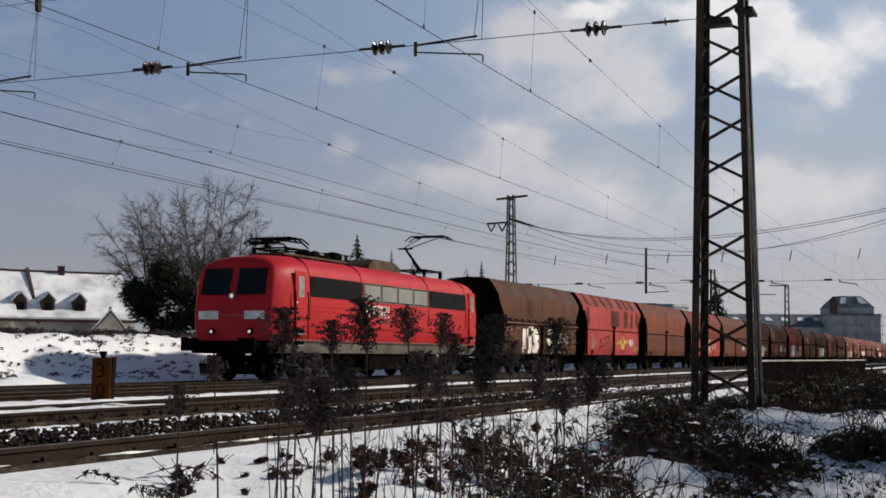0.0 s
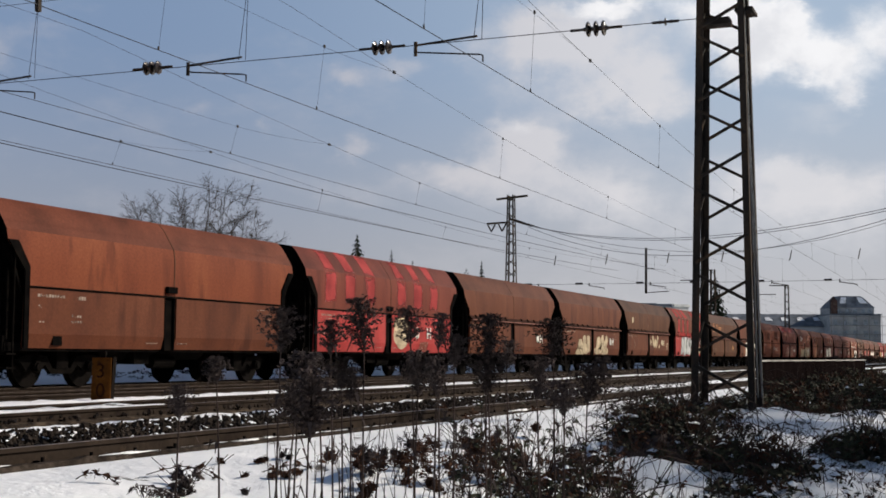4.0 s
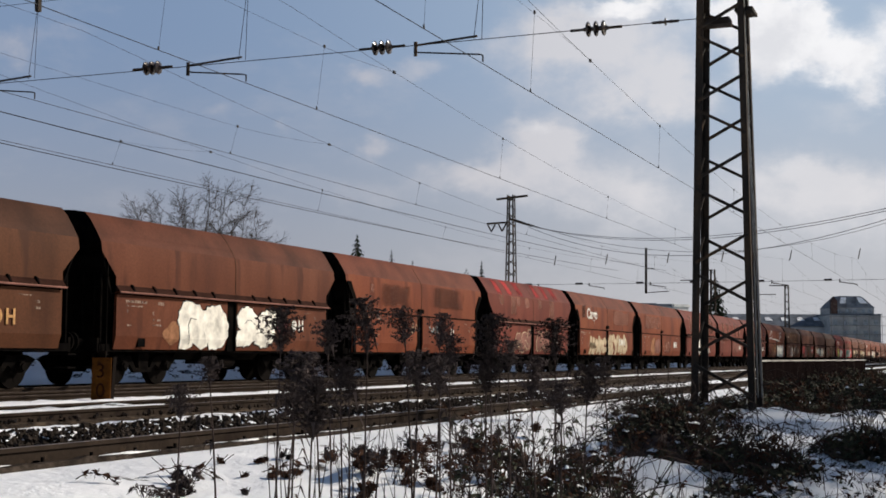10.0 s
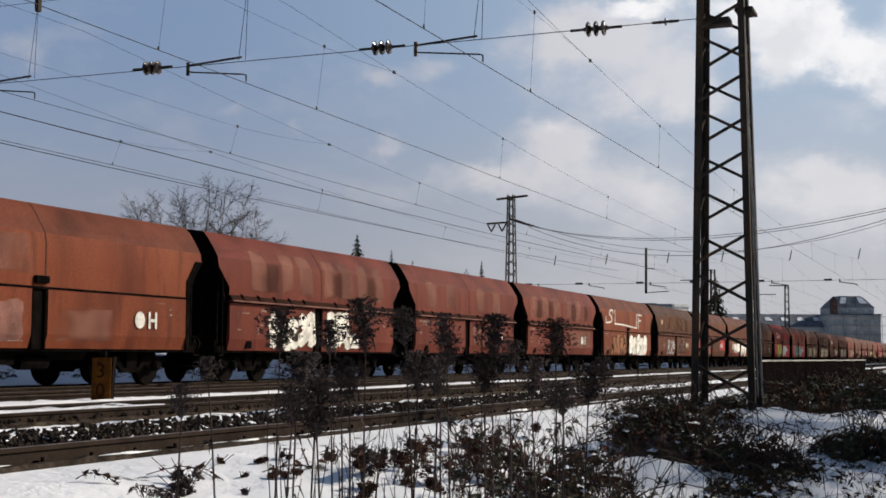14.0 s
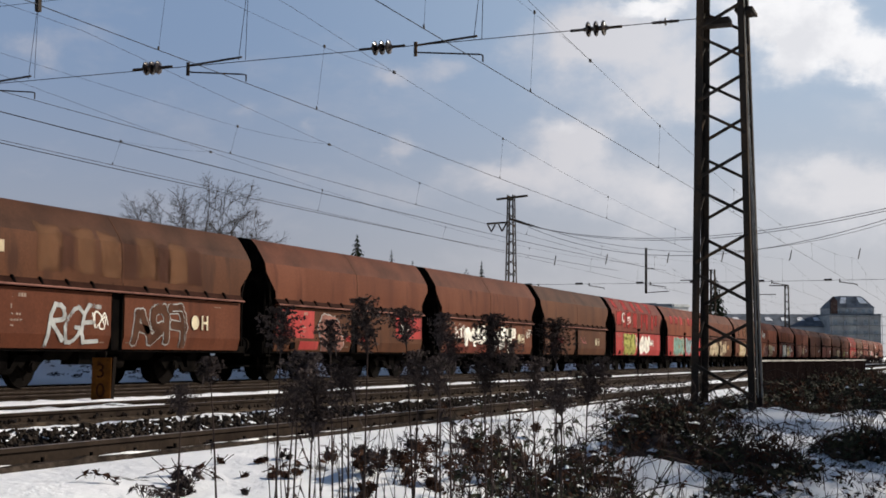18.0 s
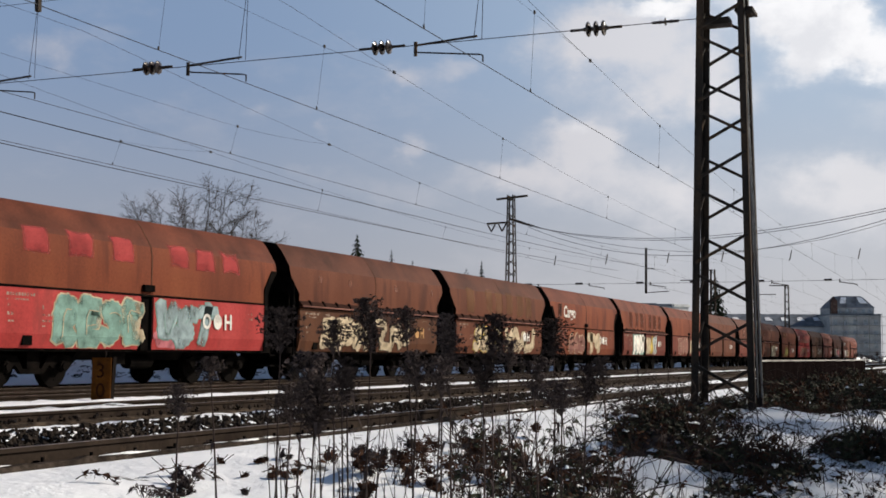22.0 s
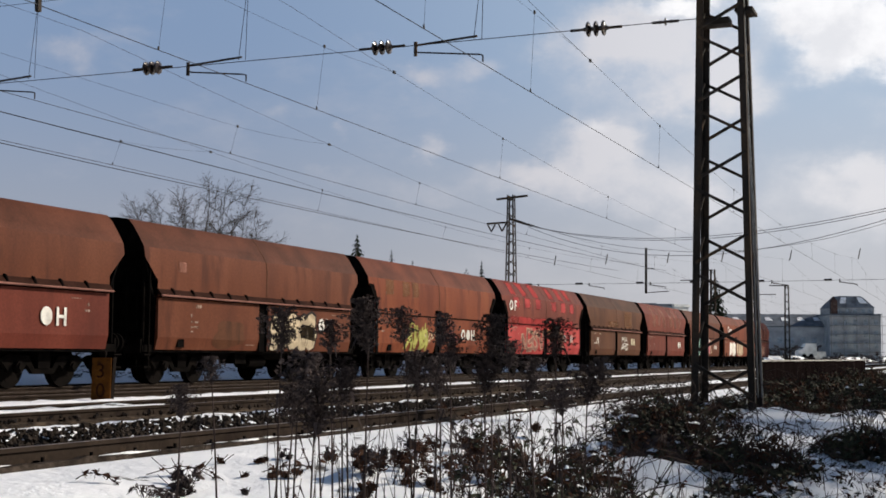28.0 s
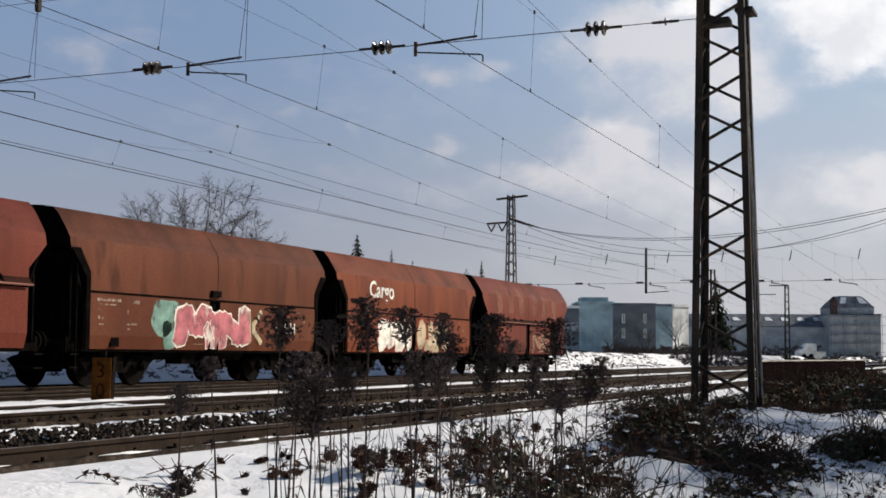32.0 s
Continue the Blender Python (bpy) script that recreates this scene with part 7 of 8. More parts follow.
part("turret_roof", MB().add([(0.4, 0.1, 14.9), (2.1, 0.1, 14.9), (2.1, 1.7, 14.9), (0.4, 1.7, 14.9), (1.25, 0.9, 16.2)], [(0, 1, 4), (1, 2, 4), (2, 3, 4), (3, 0, 4), (3, 2, 1, 0)]), M["tile"], turret)
for x in (0.0, 3.1, 6.3, 9.4, 12.6):
    part("scaffold_pole", MB().bar((x, -1.0, -1), (x, -1.0, 12.0), 0.09), M["zinc"], tw)
for z in (2.2, 4.4, 6.6, 8.8, 11.0):
    part("scaffold_deck", MB().box(-0.4, 13.6, -1.2, -0.3, z, z + 0.08), M["zinc"], tw)


def van(at, length, height, label):
    v = thing("van", label, "van", at)
    part("body", MB().prism([(0, 0.35), (length, 0.35), (length, height), (1.2, height), (0.7, height * 0.62), (0, height * 0.5)], 0, 2.0, "y"), M["panel_white"], v)
    part("windscreen", MB().add([(0.72, 0.15, height * 0.64), (0.72, 1.85, height * 0.64), (1.16, 1.85, height * 0.96), (1.16, 0.15, height * 0.96)], [(0, 1, 2, 3)]), M["glass_dark"], v)
    for x in (0.9, length - 0.9):
        for y in (0.0, 1.8):
            part("wheel", MB().cyl((x, y - 0.02, 0.35), (x, y + 0.22, 0.35), 0.35, n=12), M["under"], v)


van(pose(216.4, 26.5, 0.75, 0, 0, TURN), 2.9, 2.3, "white van parked behind the tracks")
van(pose(218.2, 24.6, -0.1, 0, 0, TURN + 20), 2.6, 1.9, "white van parked before the grey tower")

# dark scrub along the far edge of the railway land, before the buildings (x, from y to y, from z to z, clumps)
b = MB()
rng = random.Random(52)
for x0, ya, yb, za, zb, count in ((150, 40.2, 30.0, 1.0, 2.3, 260), (160, 32.4, 24.0, 0.2, 2.1, 330), (190, 28.6, 18.0, -0.2, 1.15, 330), (224, 34.0, 24.0, 0.8, 3.2, 260), (224, 24.0, 9.0, 0.0, 1.9, 200)):
    for _ in range(count):
        y = rng.uniform(ya, yb)
        high = za + (zb - za) * (0.72 + 0.4 * fbm(y, x0, 0.5, 2.0))
        leaf_clump(b, rng, (x0 + rng.uniform(-1.0, 1.0), y, rng.uniform(za, high)), 0.34, 22, 0.13, 1.0, 0.1)
for _ in range(520):
    x, y = rng.uniform(116, 168), rng.uniform(22.7, 28.0)
    leaf_clump(b, rng, (x, y, ground_z(x, y) + rng.uniform(0.0, 0.32)), 0.30, 22, 0.12, 0.8, 0.1)
solid("scrub_belt", b, M["seedhead"], "dark leafless scrub along the far side of the railway land", "undergrowth", "stuff")

# ---- second head span and the far masts ----
far = lattice_mast(pose(98.8, 33.9, 1.0), 12.4, 0.9, 0.5, 0.9, 0.5, 15, "tall lattice mast with cross-arms carrying feeder wires", 0.10, 0.06)
part("cross_arm", MB().bar((0, -1.35, 12.3), (0, 1.2, 12.1), 0.16), M["mast"], far)
part("cross_arm", MB().bar((0, 0.2, 10.25), (0, 2.0, 10.2), 0.14).bar((0, 0.1, 10.5), (0, -1.7, 9.9), 0.16), M["mast"], far)
for y in (0.75, 1.65):
    part("insulator", MB().cyl((0, y - 0.35, 10.2), (0, y, 9.55), 0.06, n=6).cyl((0, y + 0.35, 10.2), (0, y, 9.55), 0.06, n=6), M["porcelain"], far)
fs = thing("head_span", "distant cross-span with small steady arms", "overhead line", pose(92.0, 0, 0))
part("steady_wire", MB().tube(sag((0, 1.5, 5.95), (0, 32, 5.95), 0.05, 8), 0.012, 4), M["wire"], fs)
part("carrier_wire", MB().tube(sag((0, 1.5, 11.0), (0, 32, 11.0), 3.0, 16), 0.014, 4), M["wire"], fs)
for ty in TRACKS + (24.6, 28.4):
    part("steady_arm", MB().tube([(0, ty + 1.1, 5.8), (0, ty, 5.62), (0, ty, 5.5)], 0.03, 5).bar((0, ty + 1.1, 5.75), (0, ty + 1.1, 6.0), 0.07), M["mast"], fs)
    part("insulator", MB().cyl((0, ty + 1.6, 5.95), (0, ty + 2.1, 5.95), 0.08, n=8), M["porcelain"], fs)
    part("hanger_insulator", MB().cyl((0, ty - 0.1, 7.3), (0, ty - 0.25, 8.0), 0.035, n=6), M["mast"], fs)
part("drop_post", MB().bar((4.3, 22.6, 5.4), (4.2, 22.55, 8.75), 0.15).bar((4.3, 22.6, 5.45), (4.3, 20.9, 5.55), 0.06).bar((4.2, 22.6, 7.2), (4.2, 22.0, 7.2), 0.05), M["mast"], fs)
for at, h, s in ((pose(153.7, 20.0, 0.3), 8.6, 1), (pose(130.5, 24.0, 0.3), 9.0, 1)):
    g = lattice_mast(at, h, 0.6, 0.45, 0.6, 0.45, 10, "distant lattice mast with a cantilever arm", 0.09, 0.05)
    part("cantilever", MB().bar((0, 0, h - 0.05), (0, 1.9, h), 0.12).bar((0, 1.2, h - 1.0), (0, 3.2, h - 1.0), 0.08), M["mast"], g)
fw = thing("feeder_line", "two slack feeder wires slung between masts", "overhead line", pose(0, 0, 0))
for p, q, d in (((98.8, 32.2, 10.9), (63.4, 2.0, 7.9), 1.35), ((98.8, 33.0, 11.1), (63.4, 2.2, 7.75), 1.5), ((98.8, 32.4, 10.8), (66.0, 1.4, 8.1), 2.4)):
    part("wire", MB().tube(sag(p, q, d), 0.016, 4), M["wire"], fw)
for z0, z1, y in ((8.1, 7.3, 22.4), (7.8, 7.2, 18.6)):
    part("wire", MB().tube(sag((-46, y, z0 - 1.0), (98.8, y + 3, z1), 0.9), 0.012, 4), M["wire"], fw)

# ---- small things by the tracks ----
sg = thing("track_sign", "rusty yellow speed post with two dark numerals standing in the snow", "sign", pose(19.42, 14.17, -0.14))
FACE = pose(0, 0, 0, 0, 0, -74)
part("plate", MB().prism([(-0.175, 0.02), (0.165, 0.0), (0.175, 0.82), (-0.165, 0.82)], -0.03, 0.0, "y"), M["sign"], sg, at=FACE)
part("side", MB().prism([(0.10, 0.02), (0.165, 0.02), (0.205, 0.83), (0.15, 0.83)], 0.0, 0.16, "y"), M["sign_side"], sg, at=FACE)
for word, z in (("3", 0.58), ("0", 0.24)):
    part("numeral", text_mesh(word, 0.36), M["numeral"], sg, at=FACE @ pose(-0.01, -0.034, z))
part("stake", MB().box(-0.03, 0.05, 0.01, 0.07, -0.4, 0.90).box(-0.05, 0.06, 0.0, 0.08, 0.86, 0.93), M["sign_side"], sg, at=FACE)

fe = thing("board_fence", "low dark board fence with a pale top rail behind the brambles", "fence", pose(26.6, 4.0, 0))
part("top_rail", MB().box(0, 25.6, -0.05, 0.05, 0.66, 0.695), M["concrete"], fe, "pale weathered top rail")
for i in range(86):
    part("board", MB().box(i * 0.297, i * 0.297 + 0.28, -0.03, 0.0 + 0.006 * (i % 3), -0.7, 0.66), M["fence"], fe)

# tall leafless trees added out of view to cast broken shade over the far wagons
b = MB()
rng = random.Random(61)
for i in range(26):
    x0, y0 = 146 + i * 3.4 + rng.uniform(-1, 1), 0.6 + rng.uniform(-1.2, 1.2)
    b.tube([(x0, y0, -1), (x0, y0, 8), (x0 + 0.4, y0, 17)], [0.35, 0.28, 0.1], 6)
    for _ in range(120):
        p = Vector((x0 + rng.gauss(0, 1.6), y0 + rng.gauss(0, 1.6), rng.uniform(2, 19)))
        d = Vector((rng.gauss(0, 1), rng.gauss(0, 1), rng.gauss(0.6, 0.7))).normalized() * rng.uniform(1.2, 2.6)
        b.bar(tuple(p), tuple(p + d), rng.uniform(0.12, 0.30))
solid("tree_row", b, M["bark"], "row of tall leafless trees with dense branches added out of view to shade the far wagons", "trees", "stuff")

# ---- foreground: dead goldenrod, brambles, tufts ----
def plume_mesh(seed, n=96):
    """A feathery seed head one unit high and wide: sprays that rise out of the stalk to a rounded crown, set with withered leaflets."""
    rng = random.Random(seed)
    b = MB()
    for i in range(n):
        z0 = 0.75 * (i + rng.random()) / n
        a = i * 2.4 + rng.uniform(-0.4, 0.4)
        top = min(1.0, z0 + rng.uniform(0.18, 0.42))
        reach = 0.5 * math.sin(math.pi * min(1.0, 0.12 + 0.74 * top ** 1.7)) * rng.uniform(0.45, 1.3)
        d, s = Vector((math.cos(a), math.sin(a), 0)), Vector((-math.sin(a), math.cos(a), 0))
        w = rng.uniform(0.006, 0.012)
        o = len(b.v)
        tips = []
        for u, ww in ((0.0, 0.8), (0.35, 1.0), (0.7, 1.0), (1.0, 0.5)):
            c = Vector((0, 0, z0)) + d * reach * u ** 1.2 + Vector((0, 0, (top - z0) * math.sin(u * 1.75)))
            b.v += [tuple(c - s * w * ww), tuple(c + s * w * ww)]
            tips.append(c)
        b.f += [(o + 2 * q, o + 2 * q + 1, o + 2 * q + 3, o + 2 * q + 2) for q in range(3)]
        for c in tips[1:]:
            leaf_clump(b, rng, c, 0.07, 5, 0.046, 0.8, 0.1)
    return b.mesh("seed_head", M["seedhead"])


PLUMES = [plume_mesh(100 + i) for i in range(5)]
WEEDS = []
def weed(x, y, top, seed, wide=0.18):
    rng = random.Random(seed)
    z0 = ground_z(x, y)
    t = thing("dead_goldenrod", "dead brown goldenrod stalk with a dark feathery seed head", "weed", pose(x, y, z0), "dead goldenrod before the tracks")
    h = top - z0
    bend = Vector((rng.uniform(-0.04, 0.04), rng.uniform(-0.04, 0.04), 0))
    tall = wide * rng.uniform(1.0, 1.35)
    pts = [Vector((0, 0, -0.1))] + [bend * (i / 6) ** 2 + Vector((0, 0, (h - tall * 0.7) * i / 6)) for i in range(1, 7)]
    part("stalk", MB().tube(pts, [0.006, 0.0058, 0.0055, 0.005, 0.0045, 0.004, 0.003], 5), M["stem"], t)
    part("seed_head", PLUMES[rng.randrange(5)], None, t, at=Matrix.Translation(pts[-1] - Vector((0, 0, tall * 0.3))) @ Euler((rng.uniform(-0.12, 0.12), rng.uniform(-0.12, 0.12), rng.uniform(0, 6.28))).to_matrix().to_4x4() @ Matrix.Diagonal((wide, wide, tall, 1)))
    lv = MB()
    for _ in range(rng.randint(3, 8)):
        q = pts[rng.randrange(2, 7)].lerp(pts[-1], rng.random() * 0.5)
        a = rng.uniform(0, 6.283)
        d, s = Vector((math.cos(a), math.sin(a), 0)), Vector((-math.sin(a), math.cos(a), 0)) * 0.008
        L = rng.uniform(0.05, 0.11)
        o = len(lv.v)
        lv.v += [tuple(q - s * 0.4), tuple(q + s * 0.4), tuple(q + d * L * 0.6 + s + Vector((0, 0, 0.01))), tuple(q + d * L - Vector((0, 0, L * 0.7))), tuple(q + d * L * 0.6 - s + Vector((0, 0, 0.01)))]
        lv.f += [(o, o + 1, o + 2, o + 4), (o + 4, o + 2, o + 3)]
    part("withered_leaves", lv, M["seedhead"], t)
    WEEDS.append(t)


# x, y, height of the tip, width of the head
TALL = ((5.43, 3.0, 0.93, 0.197), (5.91, 2.94, 0.884, 0.14), (5.7, 2.68, 0.985, 0.208), (5.98, 2.54, 0.945, 0.16), (6.31, 2.54, 0.927, 0.132), (6.59, 2.36, 0.928, 0.178), (6.31, 1.93, 0.898, 0.184), (4.69, 3.05, 0.59, 0.109), (5.13, 3.11, 0.704, 0.107),
        (4.79, 2.5, 0.619, 0.21), (5.2, 2.79, 0.726, 0.212), (5.52, 2.36, 0.734, 0.178), (5.83, 2.12, 0.73, 0.184), (6.0, 1.92, 0.71, 0.165), (6.35, 1.81, 0.669, 0.184), (5.55, 1.68, 0.611, 0.147), (6.77, 1.77, 0.71, 0.124), (5.57, 2.72, 0.706, 0.131),
        (4.92, 2.68, 0.591, 0.142), (5.35, 2.71, 0.706, 0.112), (5.22, 2.52, 0.659, 0.123), (5.56, 2.27, 0.709, 0.14), (5.96, 2.34, 0.816, 0.135), (6.24, 2.14, 0.792, 0.128))
for i, (x, y, top, wide) in enumerate(TALL):
    weed(x, y, top + 0.02, 300 + i, wide * 1.12)
rng = random.Random(77)


def tuft(x, y, s, seed, leaf, count):
    rng = random.Random(seed)
    t = thing("dead_tuft", "small dead brown tuft sticking out of the snow", "weed", pose(x, y, ground_z(x, y)), "dead tufts in the snow")
    b, st = MB(), MB()
    for _ in range(rng.randint(2, 4)):
        leaf_clump(b, rng, (rng.gauss(0, s * 0.7), rng.gauss(0, s * 0.7), s * rng.uniform(0.3, 1.4)), s * 0.6, count, 0.026, 0.9, 0.1)
    part("leaves", b, M[leaf], t)
    for _ in range(3):
        d = Vector((rng.gauss(0, 0.6), rng.gauss(0, 0.6), 1)) * s
        st.tube([(0, 0, -0.05), d, d * 2.2 + Vector((rng.gauss(0, s * 0.3), rng.gauss(0, s * 0.3), 0))], 0.003, 4)
    part("stalk", st, M["stem"], t)


# low dead tufts in the open snow
for i, (x, y, s) in enumerate(((7.99, 5.14, 0.066), (9.42, 5.7, 0.036), (8.96, 5.23, 0.024), (8.38, 4.87, 0.026), (9.03, 5.03, 0.05), (9.64, 5.42, 0.03), (9.83, 5.33, 0.04), (9.24, 4.92, 0.058), (10.13, 5.07, 0.065), (10.93, 5.28, 0.06),
                               (9.6, 4.59, 0.07), (10.58, 4.89, 0.058), (11.43, 5.11, 0.05), (9.61, 4.19, 0.08), (10.35, 4.34, 0.065), (11.67, 4.95, 0.054), (9.68, 3.95, 0.075), (9.0, 4.2, 0.06),
                               (10.91, 4.82, 0.15), (10.01, 4.11, 0.14), (10.75, 4.56, 0.11), (9.61, 4.44, 0.09), (9.5, 4.24, 0.10), (12.39, 5.05, 0.11), (8.34, 5.33, 0.08),
                               (10.65, 4.18, 0.08), (11.59, 4.27, 0.11), (10.82, 3.71, 0.11), (12.59, 4.14, 0.10), (10.99, 3.46, 0.11), (11.98, 3.58, 0.11), (13.22, 4.66, 0.08), (13.01, 4.95, 0.07), (12.76, 3.67, 0.10), (14.3, 4.6, 0.08))):
    tuft(x, y, s * (1.0 if i < 8 else 1.3), 900 + i, "red_leaf" if i % 3 else "seedhead", 46 if i < 8 else 80)
for i in range(40):
    x = rng.uniform(8.5, 14.0)
    y = x * rng.uniform(0.20, 0.40)
    if y < 5.8 and ((x - 13.4) / 0.9) ** 2 + ((y - 3.0) / 0.45) ** 2 > 1:
        tuft(x, y, rng.uniform(0.05, 0.12), 1000 + i, ("red_leaf", "seedhead", "bramble")[i % 3], rng.randint(18, 40))

def sprig(x, y, side, length, seed):
    """A broken weed that leans over the snow, with drooping withered leaves."""
    rng = random.Random(seed)
    t = thing("bent_weed", "bent dead weed with drooping withered leaves leaning over the snow", "weed", pose(x, y, ground_z(x, y)), "bent weeds in the snow")
    d = Vector((side[0], side[1], 0)).normalized()
    st, lv = MB(), MB()
    for k in range(3):
        e = (d + Vector((rng.gauss(0, 0.25), rng.gauss(0, 0.25), 0))).normalized()
        L = length * rng.uniform(0.6, 1.0)
        pts = [e * L * u + Vector((0, 0, -0.03 + L * (0.85 * u - 0.45 * u * u))) for u in (0.0, 0.2, 0.4, 0.6, 0.8, 1.0)]
        st.tube(pts, [0.004, 0.0036, 0.0032, 0.0028, 0.0022, 0.0015], 4)
        for p in pts[2:]:
            for _ in range(5):
                a = Vector((rng.gauss(0, 1), rng.gauss(0, 1), rng.gauss(-0.5, 0.5))).normalized()
                n = a.orthogonal().normalized() * 0.007
                m = rng.uniform(0.035, 0.075)
                lv.add([p - n * 0.4, p + a * m * 0.5 - n, p + a * m - Vector((0, 0, 0.02)), p + a * m * 0.5 + n], [(0, 1, 2, 3)])
    part("stalk", st, M["stem"], t)
    part("withered_leaves", lv, M["seedhead"], t)


for i, (x, y, side, length) in enumerate(((6.55, 5.0, (-0.3, 1.0), 0.42), (7.55, 4.75, (-0.4, 1.0), 0.50), (7.7, 4.9, (-0.2, 1.0), 0.36))):
    sprig(x, y, side, length, 1200 + i)

# bramble thicket round the mast's foot: heaps of small leaves and arching canes (x, y, radius, height, how dense)
MOUNDS = ((15.1, 3.3, 0.55, 0.72, 1.0), (15.9, 3.5, 0.6, 0.62, 1.0), (15.5, 3.45, 0.5, 0.5, 0.8), (17.1, 3.75, 0.7, 0.42, 0.9), (19.6, 4.4, 0.75, 0.26, 0.45), (20.3, 4.2, 0.8, 0.26, 0.55), (18.6, 3.6, 0.7, 0.30, 0.6), (19.9, 3.9, 0.6, 0.22, 0.5),
          # on this row the three mounds with y below 1.5 imitate a shade pocket
          (13.8, 2.15, 0.5, 0.42, 0.7), (14.7, 2.3, 0.45, 0.38, 0.7), (15.0, 2.75, 0.5, 0.34, 0.8), (16.9, 1.42, 0.45, 0.30, 1.0), (17.5, 1.0, 0.6, 0.36, 1.0), (18.1, 1.35, 0.45, 0.24, 1.0), (12.5, 1.95, 0.5, 0.22, 0.4), (13.2, 1.75, 0.45, 0.22, 0.4),
          (11.9, 3.3, 0.45, 0.28, 0.35), (11.2, 3.9, 0.3, 0.18, 0.2), (10.4, 3.6, 0.35, 0.18, 0.15), (10.6, 3.0, 0.5, 0.24, 0.4), (9.6, 2.7, 0.5, 0.24, 0.4),
          (25.0, 2.7, 1.2, 0.42, 0.7), (27.2, 2.2, 1.5, 0.45, 0.7), (29.2, 2.6, 1.8, 0.48, 0.5), (32.5, 2.4, 2.0, 0.5, 0.4), (26.8, 1.3, 1.2, 0.36, 0.6), (30.0, 1.4, 1.6, 0.42, 0.4), (23.4, 3.6, 0.8, 0.3, 0.5))
leaves, dry, canes, under = MB(), MB(), MB(), MB()
rng = random.Random(91)
flecks = []
for cx, cy, r, h, dense in MOUNDS:
    zc = ground_z(cx, cy)
    hull = len(under.v)
    n, k = 18, 5
    for j in range(k + 1 if dense > 0.9 else 0):
        for i in range(n):
            a, q = 6.2832 * i / n, r * 0.95 * (1 - j / k) * rng.uniform(0.9, 1.05)
            x, y = cx + q * math.cos(a), cy + q * math.sin(a)
            under.v.append((x, y, ground_z(x, y) - 0.05 + h * 0.5 * (1 - (q / r) ** 2) * rng.uniform(0.75, 1.1)))
    under.f += [(hull + j * n + i, hull + j * n + (i + 1) % n, hull + (j + 1) * n + (i + 1) % n, hull + (j + 1) * n + i) for j in range(k if dense > 0.9 else 0) for i in range(n)]
    for _ in range(int((150 * r * r + 50) * dense)):
        a, q = rng.uniform(0, 6.283), math.sqrt(rng.random()) * r * rng.uniform(0.9, 1.4)
        x, y = cx + q * math.cos(a), cy + q * math.sin(a)
        z = ground_z(x, y) + h * max(0.05, 1 - (q / r) ** 2 * 0.8) * rng.uniform(0.25, 1.0)
        if rng.random() < (0.16 if cx < 22 else 0.03):
            flecks.append((x, y, z))
        leaf_clump(leaves if rng.random() < (0.62 if cx < 22 else 0.72) else dry, rng, (x, y, z), rng.uniform(0.07, 0.16), 24, 0.036, 0.8, 0.1)
    for _ in range(int((16 * r + 6) * (0.4 + 0.6 * dense))):
        a = rng.uniform(0, 6.283)
        p = Vector((cx + rng.uniform(-r, r) * 0.8, cy + rng.uniform(-r, r) * 0.8, 0))
        p.z = ground_z(p.x, p.y)
        d = Vector((math.cos(a), math.sin(a), 0))
        L, up = rng.uniform(0.4, 1.3), rng.uniform(0.25, 0.8) * (0.6 + h)
        canes.tube([p + d * L * f + Vector((0, 0, up * math.sin(f * 2.6))) for f in (0, 0.2, 0.4, 0.6, 0.8, 1.0)], [0.007, 0.006, 0.006, 0.005, 0.004, 0.002], 3)
for _ in range(420):          # thin dead stems standing all over the near ground
    x = rng.uniform(6.5, 16.0)
    y = x * rng.uniform(0.06, 0.50)
    if y > 5.2:
        continue
    z = ground_z(x, y)
    L = rng.uniform(0.15, 0.55)
    q = Vector((rng.gauss(0, 0.25), rng.gauss(0, 0.25), 1)) * L
    canes.tube([(x, y, z - 0.05), Vector((x, y, z)) + q * 0.5, Vector((x, y, z)) + q + Vector((rng.gauss(0, 0.05), rng.gauss(0, 0.05), -0.03))], [0.0035, 0.003, 0.0015], 3)
for x, y, a, L in ((8.45, 5.75, -0.9, 0.5), (7.75, 5.85, -1.0, 0.28), (9.2, 5.2, -0.5, 0.45), (8.8, 5.3, 2.2, 0.35)):      # stems fallen on the snow
    d = Vector((math.cos(a), math.sin(a), 0))
    p = Vector((x, y, 0))
    pts = [p + d * L * f + Vector((0, 0, ground_z(x + d.x * L * f, y + d.y * L * f) + 0.02 + 0.05 * math.sin(f * 3.1))) for f in (0, 0.25, 0.5, 0.75, 1.0)]
    canes.tube(pts, 0.0035, 4)
    for q in pts[1:]:
        leaf_clump(dry, rng, q, 0.04, 7, 0.03, 0.8, 0.1)
for _ in range(135):         # long dry stems leaning every way over the snow
    x = rng.uniform(6.8, 11.5)
    y = x * rng.uniform(0.23, 0.39)
    z, L = ground_z(x, y), rng.uniform(0.35, 0.85)
    q = Vector((rng.gauss(0, 0.35), rng.gauss(-0.15, 0.4), 1)).normalized() * L
    pts = [Vector((x, y, z - 0.05)), Vector((x, y, z)) + q * 0.5, Vector((x, y, z)) + q * 0.8 + Vector((0, 0, -0.01)), Vector((x, y, z)) + q + Vector((rng.gauss(0, 0.05), rng.gauss(0, 0.05), -0.04))]
    canes.tube(pts, [0.0042, 0.0036, 0.0028, 0.0015], 4)
    for c in pts[1:]:
        if rng.random() < 0.55:
            leaf_clump(dry if rng.random() < 0.5 else leaves, rng, c, 0.045, rng.randint(5, 10), 0.028, 0.9, 0.1)
